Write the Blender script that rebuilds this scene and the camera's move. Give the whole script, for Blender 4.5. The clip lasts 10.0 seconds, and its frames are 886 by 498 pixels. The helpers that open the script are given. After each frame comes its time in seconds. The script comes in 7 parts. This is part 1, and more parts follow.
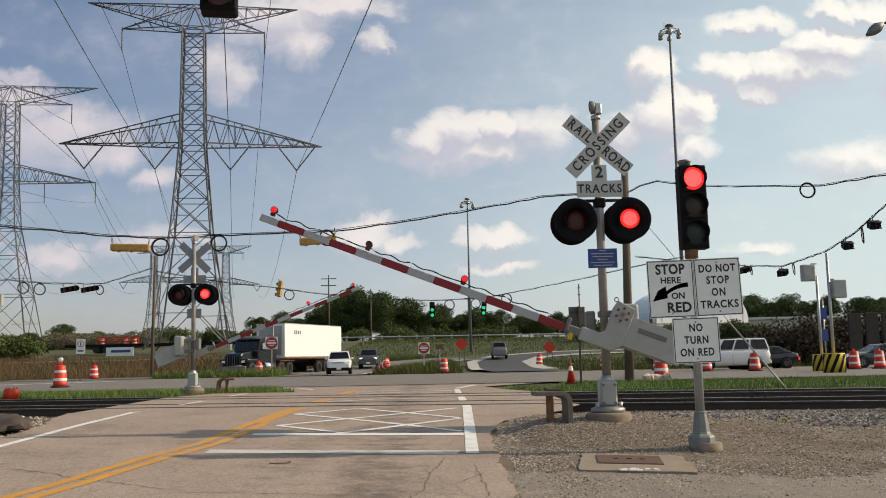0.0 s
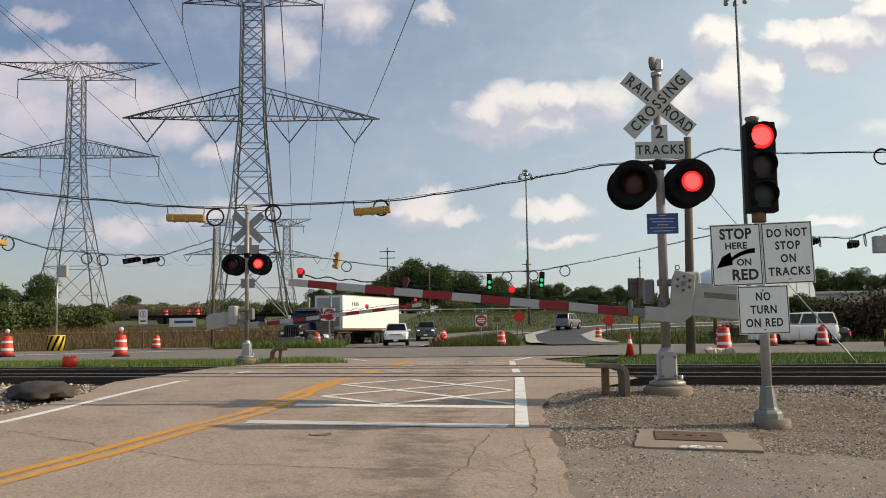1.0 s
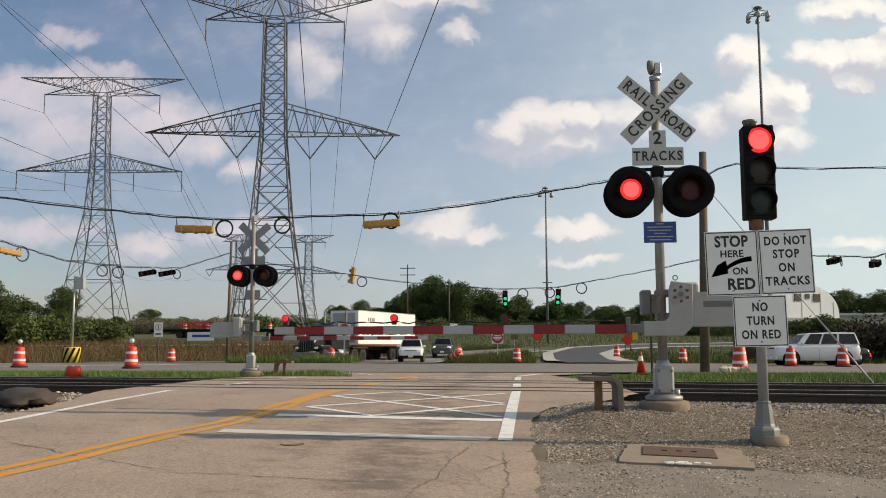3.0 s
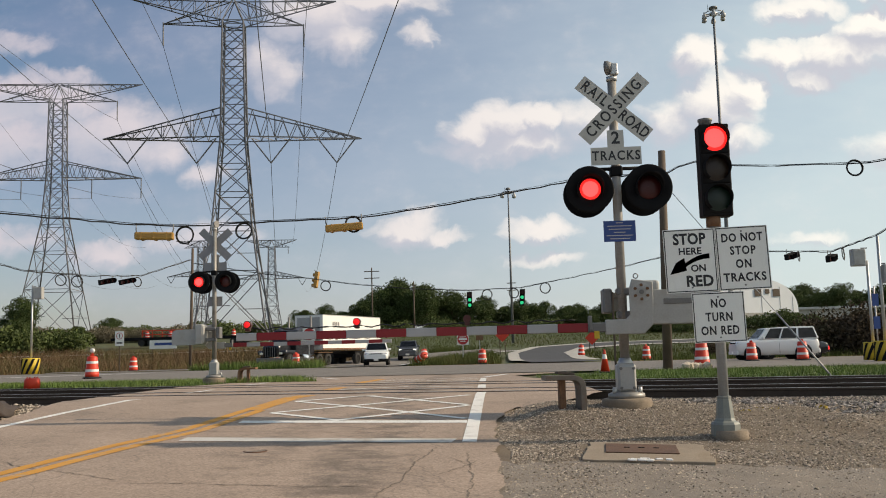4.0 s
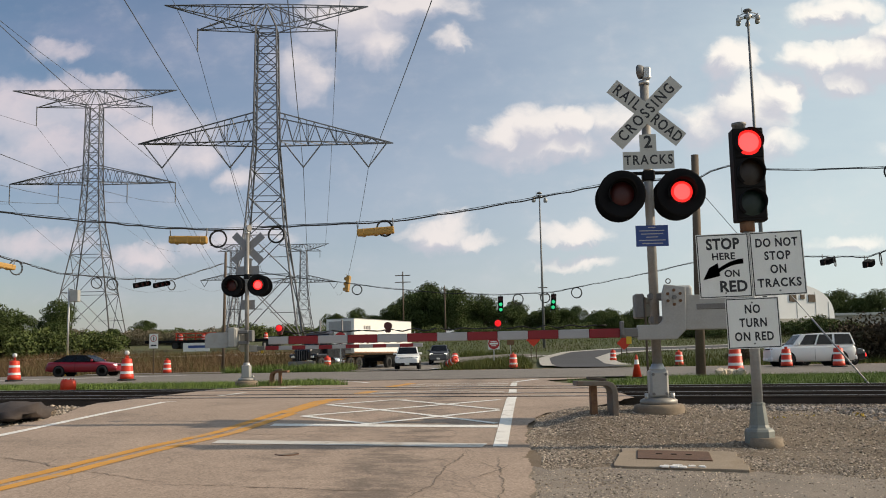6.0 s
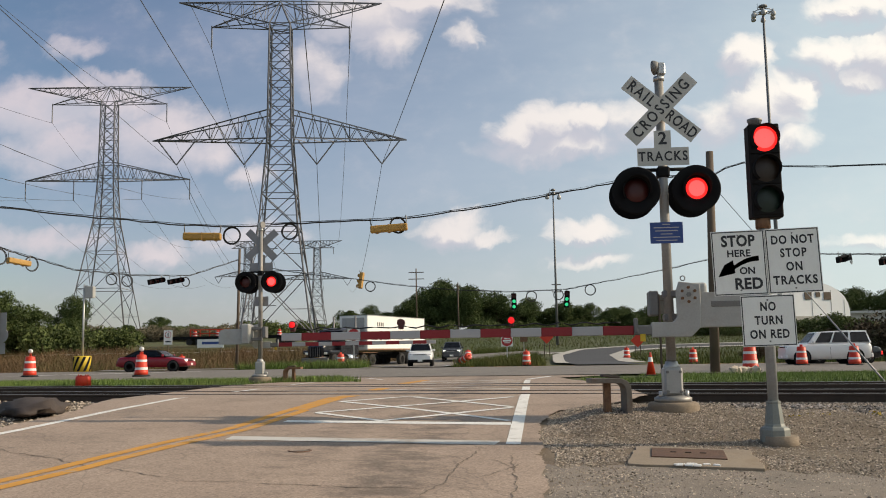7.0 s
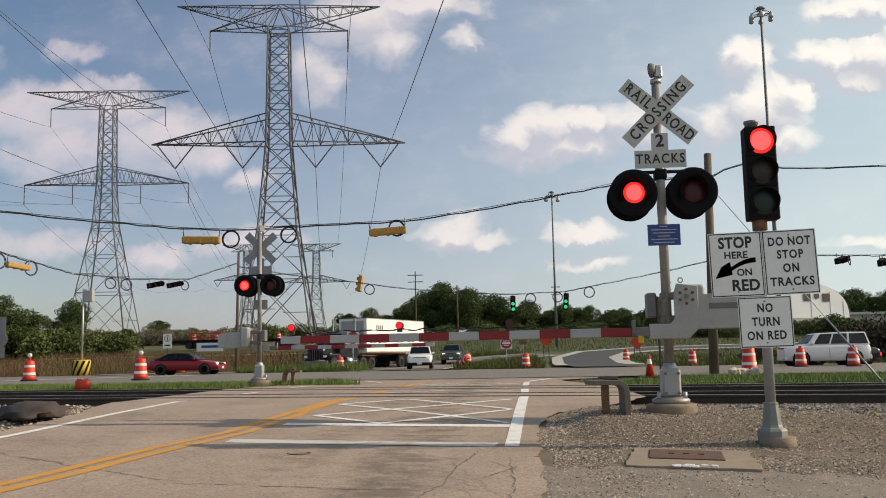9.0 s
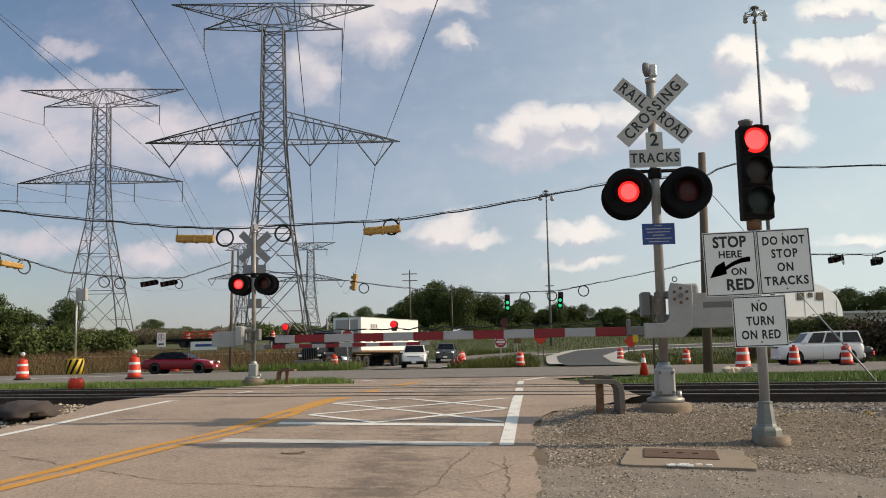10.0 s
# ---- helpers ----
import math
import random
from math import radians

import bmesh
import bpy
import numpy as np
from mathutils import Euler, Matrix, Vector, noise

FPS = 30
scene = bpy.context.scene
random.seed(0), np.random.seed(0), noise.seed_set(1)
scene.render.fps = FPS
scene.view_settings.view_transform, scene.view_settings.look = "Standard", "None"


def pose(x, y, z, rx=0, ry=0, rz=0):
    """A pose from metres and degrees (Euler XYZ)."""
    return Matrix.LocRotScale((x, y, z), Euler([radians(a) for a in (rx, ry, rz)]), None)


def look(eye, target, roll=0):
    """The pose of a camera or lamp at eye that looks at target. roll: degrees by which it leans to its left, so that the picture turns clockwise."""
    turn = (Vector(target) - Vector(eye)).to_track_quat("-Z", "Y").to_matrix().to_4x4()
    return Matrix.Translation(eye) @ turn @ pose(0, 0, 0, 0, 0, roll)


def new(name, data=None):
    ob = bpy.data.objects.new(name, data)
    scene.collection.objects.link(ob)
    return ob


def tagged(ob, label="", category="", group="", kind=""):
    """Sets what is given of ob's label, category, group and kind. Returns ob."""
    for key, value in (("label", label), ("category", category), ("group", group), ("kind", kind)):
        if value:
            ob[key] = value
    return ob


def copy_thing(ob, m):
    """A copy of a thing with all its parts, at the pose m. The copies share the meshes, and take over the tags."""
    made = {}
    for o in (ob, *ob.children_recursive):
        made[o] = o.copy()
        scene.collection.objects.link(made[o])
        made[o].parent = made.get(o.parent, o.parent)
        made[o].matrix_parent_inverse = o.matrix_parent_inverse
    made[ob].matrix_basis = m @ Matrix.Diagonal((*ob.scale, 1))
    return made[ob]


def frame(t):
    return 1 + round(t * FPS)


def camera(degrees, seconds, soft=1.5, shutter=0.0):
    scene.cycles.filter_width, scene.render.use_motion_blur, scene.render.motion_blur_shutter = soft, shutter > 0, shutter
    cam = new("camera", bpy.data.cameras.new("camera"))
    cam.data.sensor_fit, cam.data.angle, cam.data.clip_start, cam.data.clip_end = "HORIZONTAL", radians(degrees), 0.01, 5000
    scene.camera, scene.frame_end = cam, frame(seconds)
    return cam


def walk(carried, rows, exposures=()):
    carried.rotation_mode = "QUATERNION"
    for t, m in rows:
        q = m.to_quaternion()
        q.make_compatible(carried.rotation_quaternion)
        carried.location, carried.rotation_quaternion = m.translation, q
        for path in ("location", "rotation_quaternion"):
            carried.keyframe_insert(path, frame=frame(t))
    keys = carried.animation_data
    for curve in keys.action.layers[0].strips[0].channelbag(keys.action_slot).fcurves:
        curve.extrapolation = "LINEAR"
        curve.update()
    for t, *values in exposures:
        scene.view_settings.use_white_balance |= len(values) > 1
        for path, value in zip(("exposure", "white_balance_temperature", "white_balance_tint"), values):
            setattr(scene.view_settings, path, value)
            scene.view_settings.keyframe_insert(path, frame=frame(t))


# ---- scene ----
cam = camera(51.2, 10.0, 1.0)
PATH = [
    (0, (-1.183, -1.839, 0.844), (-1.151, 0.146, 1.083), -1.3),
    (0.5, (-1.122, -1.459, 0.802), (-1.123, 0.532, 0.991), -0.7),
    (1, (-1.049, -1.237, 0.795), (-1.146, 0.752, 0.979), -0.9),
    (1.5, (-0.9, -1.112, 0.757), (-1.203, 0.852, 0.984), -0.8),
    (2, (-0.775, -0.93, 0.721), (-1.11, 1.03, 0.938), -0.8),
    (2.5, (-0.636, -0.831, 0.693), (-0.835, 1.144, 0.939), -0.3),
    (3, (-0.617, -0.816, 0.681), (-0.762, 1.166, 0.904), -0.2),
    (4.5, (-0.569, -0.819, 0.687), (-0.612, 1.168, 0.916), -1.9),
    (5, (-0.566, -0.816, 0.69), (-0.607, 1.17, 0.923), -1.9),
    (5.5, (-0.584, -0.835, 0.685), (-0.675, 1.149, 0.924), -1.4),
    (7, (-0.584, -0.791, 0.687), (-0.747, 1.189, 0.918), -1.0),
    (7.5, (-0.582, -0.795, 0.687), (-0.753, 1.184, 0.921), -0.4),
    (8, (-0.581, -0.808, 0.682), (-0.757, 1.17, 0.917), -0.9),
    (8.5, (-0.572, -0.806, 0.688), (-0.744, 1.172, 0.926), -1.2),
    (9, (-0.57, -0.828, 0.682), (-0.731, 1.152, 0.919), -1.2),
    (9.5, (-0.564, -0.816, 0.686), (-0.718, 1.164, 0.921), -1.1),
    (10, (-0.573, -0.815, 0.687), (-0.722, 1.166, 0.921), -1.2),
]
walk(cam, [(t, look(eye, target, roll)) for t, eye, target, roll in PATH], [(0.0, -0.03, 6950, 11), (10.0, -0.03, 6950, 11)])


# ---- world, sun, exposure ----
SUN_EL, SUN_AZ = 29.0, 7.5   # the sun stands over +x, a little towards +y
CLOUDS_NORTH = [  # direction x, z (per unit y), half-widths, weight
    (0.003, 0.249, 0.019, 0.015, 1), (0.037, 0.252, 0.032, 0.018, 1.1), (0.077, 0.251, 0.029, 0.014, 1.1), (0.052, 0.228, 0.058, 0.013, 0.8), (0.126, 0.246, 0.03, 0.019, 0.7),
    (-0.162, 0.379, 0.048, 0.024, 1.1), (-0.144, 0.353, 0.027, 0.018, 1), (-0.101, 0.393, 0.048, 0.013, 1), (-0.06, 0.353, 0.015, 0.009, 0.75), (-0.224, 0.326, 0.023, 0.022, 0.6),
    (-0.074, 0.139, 0.03, 0.012, 1), (-0.035, 0.129, 0.021, 0.007, 0.9), (0.07, 0.133, 0.029, 0.009, 0.9), (0.069, 0.105, 0.024, 0.005, 0.6)]
CLOUDS_WEST = [  
    (-0.544, 0.29, 0.051, 0.029, 1), (-0.501, 0.308, 0.04, 0.019, 1.1), (-0.45, 0.291, 0.047, 0.023, 1), (-0.407, 0.255, 0.059, 0.028, 0.9), (-0.519, 0.248, 0.06, 0.026, 0.85),
    (-0.364, 0.233, 0.039, 0.017, 0.7), (-0.503, 0.363, 0.023, 0.009, 0.55), (-0.461, 0.321, 0.027, 0.008, 0.6), (-0.305, 0.203, 0.018, 0.011, 0.7), (-0.54, 0.142, 0.053, 0.013, 0.65),
    (-0.406, 0.124, 0.027, 0.01, 0.65), (-0.292, 0.138, 0.038, 0.009, 0.5), (-0.667, 0.378, 0.023, 0.019, 0.9), (-0.636, 0.358, 0.028, 0.024, 0.85), (-0.677, 0.361, 0.032, 0.026, 0.75),
    (-0.81, 0.266, 0.093, 0.043, 0.9), (-0.35, 0.75, 0.25, 0.1, 0.9)]
CLOUDS_EAST = [  
    (0.373, 0.369, 0.029, 0.011, 0.95), (0.464, 0.379, 0.018, 0.01, 0.9), (0.509, 0.38, 0.029, 0.012, 1), (0.445, 0.341, 0.042, 0.017, 1.1), (0.408, 0.318, 0.05, 0.018, 1.1),
    (0.338, 0.313, 0.028, 0.016, 1.05), (0.245, 0.312, 0.022, 0.017, 1.05), (0.265, 0.258, 0.035, 0.027, 1), (0.295, 0.274, 0.019, 0.018, 1), (0.378, 0.293, 0.029, 0.012, 0.9),
    (0.288, 0.224, 0.025, 0.014, 0.7), (0.476, 0.207, 0.044, 0.015, 0.6), (0.603, 0.314, 0.077, 0.039, 1), (0.366, 0.114, 0.025, 0.007, 0.5), (0.223, 0.246, 0.025, 0.019, 0.8),
    (0.62, 0.62, 0.22, 0.09, 0.9)]


def make_world():
    w = bpy.data.worlds.new("sky")
    scene.world = w
    w.use_nodes = True
    nt = w.node_tree
    nt.nodes.clear()
    N, L = nt.nodes.new, nt.links.new
    out, bg = N("ShaderNodeOutputWorld"), N("ShaderNodeBackground")
    sky = N("ShaderNodeTexSky")
    sky.sky_type, sky.sun_disc = "NISHITA", False
    sky.sun_elevation, sky.sun_rotation = radians(SUN_EL), radians(90 - SUN_AZ)
    sky.air_density, sky.dust_density, sky.ozone_density = 1.0, 1.2, 1.6
    tc = N("ShaderNodeTexCoord")
    sep = N("ShaderNodeSeparateXYZ")
    L(tc.outputs["Generated"], sep.inputs[0])

    def m(op, a, b=None, clamp=False):
        n = N("ShaderNodeMath")
        n.operation, n.use_clamp = op, clamp
        for i, v in enumerate((a, b)):
            if v is None:
                continue
            if isinstance(v, (int, float)):
                n.inputs[i].default_value = v
            else:
                L(v, n.inputs[i])
        return n.outputs[0]
    ysafe = m("MAXIMUM", m("ABSOLUTE", sep.outputs[1]), 0.15)
    u, v = m("DIVIDE", sep.outputs[0], ysafe), m("DIVIDE", sep.outputs[2], ysafe)
    uv = N("ShaderNodeCombineXYZ")
    L(u, uv.inputs[0]), L(v, uv.inputs[1]), L(sep.outputs[1], uv.inputs[2])

    def fbm(scale, detail, rough, sy=1.6, off=0.0):
        mp = N("ShaderNodeMapping")
        mp.inputs["Scale"].default_value = (1, sy, 1)
        mp.inputs["Location"].default_value = (off, off, 0)
        L(uv.outputs[0], mp.inputs[0])
        n = N("ShaderNodeTexNoise")
        n.inputs["Scale"].default_value, n.inputs["Detail"].default_value, n.inputs["Roughness"].default_value = scale, detail, rough
        L(mp.outputs[0], n.inputs["Vector"])
        return n.outputs[0]
    def vm(op, a, b, c=None):
        n = N("ShaderNodeVectorMath")
        n.operation = op
        for i, v in enumerate((a, b, c)):
            if v is None:
                continue
            if isinstance(v, tuple):
                n.inputs[i].default_value = v
            else:
                L(v, n.inputs[i])
        return n

    def swirl(scale, detail, amount, vec):
        """Pushes the outline about, so that it billows."""
        n = N("ShaderNodeTexNoise")
        n.inputs["Scale"].default_value, n.inputs["Detail"].default_value, n.inputs["Roughness"].default_value = scale, detail, 0.6
        L(vec, n.inputs["Vector"])
        off = vm("SUBTRACT", n.outputs["Color"], (0.5, 0.5, 0.5)).outputs[0]
        return vm("MULTIPLY_ADD", off, (amount, amount * 0.75, 0.0), vec).outputs[0]
    warped = swirl(46, 5, 0.030, swirl(11, 3, 0.075, uv.outputs[0]))

    def heap(vec):
        total = None
        for cx, cz, rx, rz, wt in CLOUDS_NORTH + CLOUDS_WEST + CLOUDS_EAST:
            q = vm("MULTIPLY_ADD", vec, (1 / rx, 1 / rz, 0.0), (-cx / rx, -cz / rz, 0.0)).outputs[0]
            d = vm("DOT_PRODUCT", q, q).outputs["Value"]
            n = N("ShaderNodeMath")
            n.operation = "MULTIPLY_ADD"
            L(d, n.inputs[0])
            n.inputs[1].default_value, n.inputs[2].default_value = -0.42 * wt, wt
            total = n.outputs[0] if total is None else m("MAXIMUM", total, n.outputs[0])
        return m("MAXIMUM", total, -0.35)
    here = heap(warped)
    sunward = heap(vm("ADD", warped, (0.012, 0.016, 0.0)).outputs[0])
    puff = m("MULTIPLY", m("SUBTRACT", fbm(22, 8, 0.60, 1.4), 0.5), 1.35)
    wisp = m("MULTIPLY", m("SUBTRACT", fbm(5, 6, 0.55, 3.0, 3.1), 0.50), 0.9)
    dens = m("ADD", m("ADD", here, puff), m("MULTIPLY", wisp, 0.45))
    ramp = N("ShaderNodeMapRange")
    ramp.interpolation_type = "SMOOTHSTEP"
    L(dens, ramp.inputs[0])
    ramp.inputs[1].default_value, ramp.inputs[2].default_value = -0.45, 0.95
    shade = N("ShaderNodeMapRange")
    shade.interpolation_type = "SMOOTHSTEP"
    L(m("ADD", m("SUBTRACT", here, sunward), m("MULTIPLY", puff, 0.45)), shade.inputs[0])
    shade.inputs[1].default_value, shade.inputs[2].default_value = -0.30, 0.50
    cmix = N("ShaderNodeMix")
    cmix.data_type = "RGBA"
    lit = N("ShaderNodeMix")        # sunlit tops are whiter on the sun's side of the sky
    lit.data_type = "RGBA"
    lit.inputs[6].default_value, lit.inputs[7].default_value = (7.5, 6.9, 7.6, 1), (11.2, 10.8, 10.2, 1)
    sunside = m("ADD", m("MULTIPLY", u, 1.25), 0.60, True)
    L(sunside, lit.inputs[0])
    cmix.inputs[6].default_value = (6.0, 6.1, 7.1, 1)
    L(lit.outputs[2], cmix.inputs[7])
    L(shade.outputs[0], cmix.inputs[0])
    haze = N("ShaderNodeMix")       # thin white veil low in the sky
    haze.data_type = "RGBA"
    hs = N("ShaderNodeHueSaturation")
    hs.inputs["Saturation"].default_value, hs.inputs["Value"].default_value = 1.12, 1.16
    L(sky.outputs[0], hs.inputs["Color"])
    tint = N("ShaderNodeMix")       # violet away from the sun, paler and greener towards it
    tint.data_type = "RGBA"
    tint.inputs[6].default_value, tint.inputs[7].default_value = (4.35, 4.45, 6.4, 1), (6.7, 8.0, 8.5, 1)
    L(sunside, tint.inputs[0])
    L(hs.outputs[0], haze.inputs[6])
    L(tint.outputs[2], haze.inputs[7])
    hz = N("ShaderNodeMapRange")
    L(sep.outputs[2], hz.inputs[0])
    hz.inputs[1].default_value, hz.inputs[2].default_value, hz.inputs[3].default_value, hz.inputs[4].default_value = 0.0, 0.42, 0.62, 0.36
    L(m("ADD", m("ADD", hz.outputs[0], m("MULTIPLY", u, 0.58)), m("MULTIPLY", wisp, 0.5), True), haze.inputs[0])
    mix = N("ShaderNodeMix")
    mix.data_type = "RGBA"
    L(m("MULTIPLY", ramp.outputs[0], 0.82), mix.inputs[0]), L(haze.outputs[2], mix.inputs[6]), L(cmix.outputs[2], mix.inputs[7])
    L(mix.outputs[2], bg.inputs[0])
    bg.inputs[1].default_value = 0.1
    L(bg.outputs[0], out.inputs[0])


make_world()
sun = new("sun", bpy.data.lights.new("sun", "SUN"))
sun.data.energy, sun.data.angle, sun.data.color = 4.4, radians(0.6), (1.0, 0.86, 0.68)
sun.matrix_world = look((0, 0, 0), (-math.cos(radians(SUN_EL)) * math.cos(radians(SUN_AZ)), -math.cos(radians(SUN_EL)) * math.sin(radians(SUN_AZ)), -math.sin(radians(SUN_EL))))
scene.view_settings.exposure = 0.0


# ---- materials ----
def mat(name, base, rough=0.6, metal=0.0, var=0.12, scale=6.0, fine=60.0, bump=0.15, stain=None, stain_amt=0.0, stain_scale=1.5, island=0.0, emit=0.0, spec=0.5, depth=0.01, trans=0.0):
    """Base colour with variation at two scales, an optional stain, fine relief."""
    mt = bpy.data.materials.new(name)
    mt.use_nodes = True
    nt = mt.node_tree
    b = nt.nodes["Principled BSDF"]
    N, L = nt.nodes.new, nt.links.new
    b.inputs["Roughness"].default_value, b.inputs["Metallic"].default_value = rough, metal
    b.inputs["Specular IOR Level"].default_value = spec
    if emit:
        b.inputs["Base Color"].default_value = (*base, 1)
        b.inputs["Emission Color"].default_value, b.inputs["Emission Strength"].default_value = (*base, 1), emit
        return mt
    tc = N("ShaderNodeTexCoord")
    big, small = N("ShaderNodeTexNoise"), N("ShaderNodeTexNoise")
    for n, s, d in ((big, scale, 5), (small, fine, 3)):
        n.inputs["Scale"].default_value, n.inputs["Detail"].default_value = s, d
        L(tc.outputs["Object"], n.inputs["Vector"])
    add = N("ShaderNodeMath")
    add.operation = "ADD"
    L(big.outputs[0], add.inputs[0]), L(small.outputs[0], add.inputs[1])
    rg = N("ShaderNodeMapRange")
    L(add.outputs[0], rg.inputs[0])
    rg.inputs[1].default_value, rg.inputs[2].default_value = 0.6, 1.4
    rg.inputs[3].default_value, rg.inputs[4].default_value = 1 - var, 1 + var
    col = N("ShaderNodeMix")
    col.data_type, col.blend_type = "RGBA", "MULTIPLY"
    col.inputs[0].default_value = 1
    col.inputs[6].default_value = (*base, 1)
    L(rg.outputs[0], col.inputs[7])
    outc = col.outputs[2]
    if island:
        geo = N("ShaderNodeNewGeometry")
        r2 = N("ShaderNodeMapRange")
        L(geo.outputs["Random Per Island"], r2.inputs[0])
        r2.inputs[3].default_value, r2.inputs[4].default_value = 1 - island, 1 + island
        c2 = N("ShaderNodeMix")
        c2.data_type, c2.blend_type = "RGBA", "MULTIPLY"
        c2.inputs[0].default_value = 1
        L(outc, c2.inputs[6]), L(r2.outputs[0], c2.inputs[7])
        outc = c2.outputs[2]
    if stain:
        st = N("ShaderNodeTexNoise")
        st.inputs["Scale"].default_value, st.inputs["Detail"].default_value, st.inputs["Roughness"].default_value = stain_scale, 8, 0.65
        L(tc.outputs["Object"], st.inputs["Vector"])
        r3 = N("ShaderNodeMapRange")
        r3.interpolation_type = "SMOOTHSTEP"
        L(st.outputs[0], r3.inputs[0])
        r3.inputs[1].default_value, r3.inputs[2].default_value, r3.inputs[4].default_value = 0.48, 0.72, stain_amt
        c3 = N("ShaderNodeMix")
        c3.data_type = "RGBA"
        L(r3.outputs[0], c3.inputs[0]), L(outc, c3.inputs[6])
        c3.inputs[7].default_value = (*stain, 1)
        outc = c3.outputs[2]
    L(outc, b.inputs["Base Color"])
    if trans:
        b.inputs["Transmission Weight"].default_value = trans
    if bump:
        bp = N("ShaderNodeBump")
        bp.inputs["Strength"].default_value, bp.inputs["Distance"].default_value = bump, depth
        L(small.outputs[0], bp.inputs["Height"]), L(bp.outputs[0], b.inputs["Normal"])
    return mt


def road_mat(name, base, crack=0.5, dark=(0.10, 0.095, 0.09)):
    """Worn pale asphalt: aggregate speckle, oil stains, a net of thin cracks."""
    mt = mat(name, base, 0.9, 0, 0.16, 0.9, 140, 0.35, dark, 0.55, 0.7, spec=0.25)
    nt = mt.node_tree
    N, L = nt.nodes.new, nt.links.new
    b = nt.nodes["Principled BSDF"]
    src = b.inputs["Base Color"].links[0].from_socket
    tc = N("ShaderNodeTexCoord")
    warp = N("ShaderNodeTexNoise")
    warp.inputs["Scale"].default_value = 1.2
    L(tc.outputs["Object"], warp.inputs["Vector"])
    ad = N("ShaderNodeMixRGB")
    ad.blend_type, ad.inputs[0].default_value = "ADD", 0.9
    L(tc.outputs["Object"], ad.inputs[1]), L(warp.outputs["Color"], ad.inputs[2])
    vo = N("ShaderNodeTexVoronoi")
    vo.feature, vo.inputs["Scale"].default_value = "DISTANCE_TO_EDGE", 0.42
    L(ad.outputs[0], vo.inputs["Vector"])
    r = N("ShaderNodeMapRange")
    L(vo.outputs[0], r.inputs[0])
    r.inputs[1].default_value, r.inputs[2].default_value, r.inputs[3].default_value, r.inputs[4].default_value = 0.0, 0.007, crack, 0.0
    c = N("ShaderNodeMix")
    c.data_type = "RGBA"
    L(r.outputs[0], c.inputs[0]), L(src, c.inputs[6])
    c.inputs[7].default_value = (0.07, 0.065, 0.06, 1)
    sp = N("ShaderNodeTexVoronoi")
    sp.inputs["Scale"].default_value = 55
    L(tc.outputs["Object"], sp.inputs["Vector"])
    sr = N("ShaderNodeMapRange")
    L(sp.outputs["Color"], sr.inputs[0])
    sr.inputs[3].default_value, sr.inputs[4].default_value = 0.72, 1.28
    c2 = N("ShaderNodeMix")
    c2.data_type, c2.blend_type = "RGBA", "MULTIPLY"
    c2.inputs[0].default_value = 1
    L(c.outputs[2], c2.inputs[6]), L(sr.outputs[0], c2.inputs[7])
    L(c2.outputs[2], b.inputs["Base Color"])
    return mt


def paint_mat(name, base, wear, under, scale=7.0):
    """Road paint worn through to the asphalt in patches."""
    return mat(name, base, 0.8, 0, 0.12, 3, 120, 0.3, under, wear, scale, spec=0.3)


def oil_strip(mt, lanes):
    """Drips and tyre dirt, dark and broken, along the middle of the lanes: (x, half width, strength)."""
    nt = mt.node_tree
    N, L = nt.nodes.new, nt.links.new
    b = nt.nodes["Principled BSDF"]
    src = b.inputs["Base Color"].links[0].from_socket
    tc, sep = N("ShaderNodeTexCoord"), N("ShaderNodeSeparateXYZ")
    L(tc.outputs["Object"], sep.inputs[0])

    def m(op, a, c, clamp=False):
        n = N("ShaderNodeMath")
        n.operation, n.use_clamp = op, clamp
        for i, v in enumerate((a, c)):
            if isinstance(v, (int, float)):
                n.inputs[i].default_value = v
            else:
                L(v, n.inputs[i])
        return n.outputs[0]
    mp, no = N("ShaderNodeMapping"), N("ShaderNodeTexNoise")
    mp.inputs["Scale"].default_value = (1.5, 1.9, 1)
    no.inputs["Scale"].default_value, no.inputs["Detail"].default_value, no.inputs["Roughness"].default_value = 1.6, 7, 0.68
    L(tc.outputs["Object"], mp.inputs[0]), L(mp.outputs[0], no.inputs["Vector"])
    total = None
    for x, w, k in lanes:
        d = m("DIVIDE", m("SUBTRACT", sep.outputs[0], x), w)
        v = m("MULTIPLY", m("SUBTRACT", 1.0, m("MULTIPLY", d, d), True), k)
        total = v if total is None else m("MAXIMUM", total, v)
    r = N("ShaderNodeMapRange")
    r.interpolation_type = "SMOOTHSTEP"
    L(m("ADD", no.outputs[0], m("MULTIPLY", total, 0.30)), r.inputs[0])
    r.inputs[1].default_value, r.inputs[2].default_value = 0.56, 0.80
    c = N("ShaderNodeMix")
    c.data_type = "RGBA"
    L(m("MULTIPLY", r.outputs[0], total, True), c.inputs[0]), L(src, c.inputs[6])
    c.inputs[7].default_value = (0.085, 0.072, 0.062, 1)
    L(c.outputs[2], b.inputs["Base Color"])


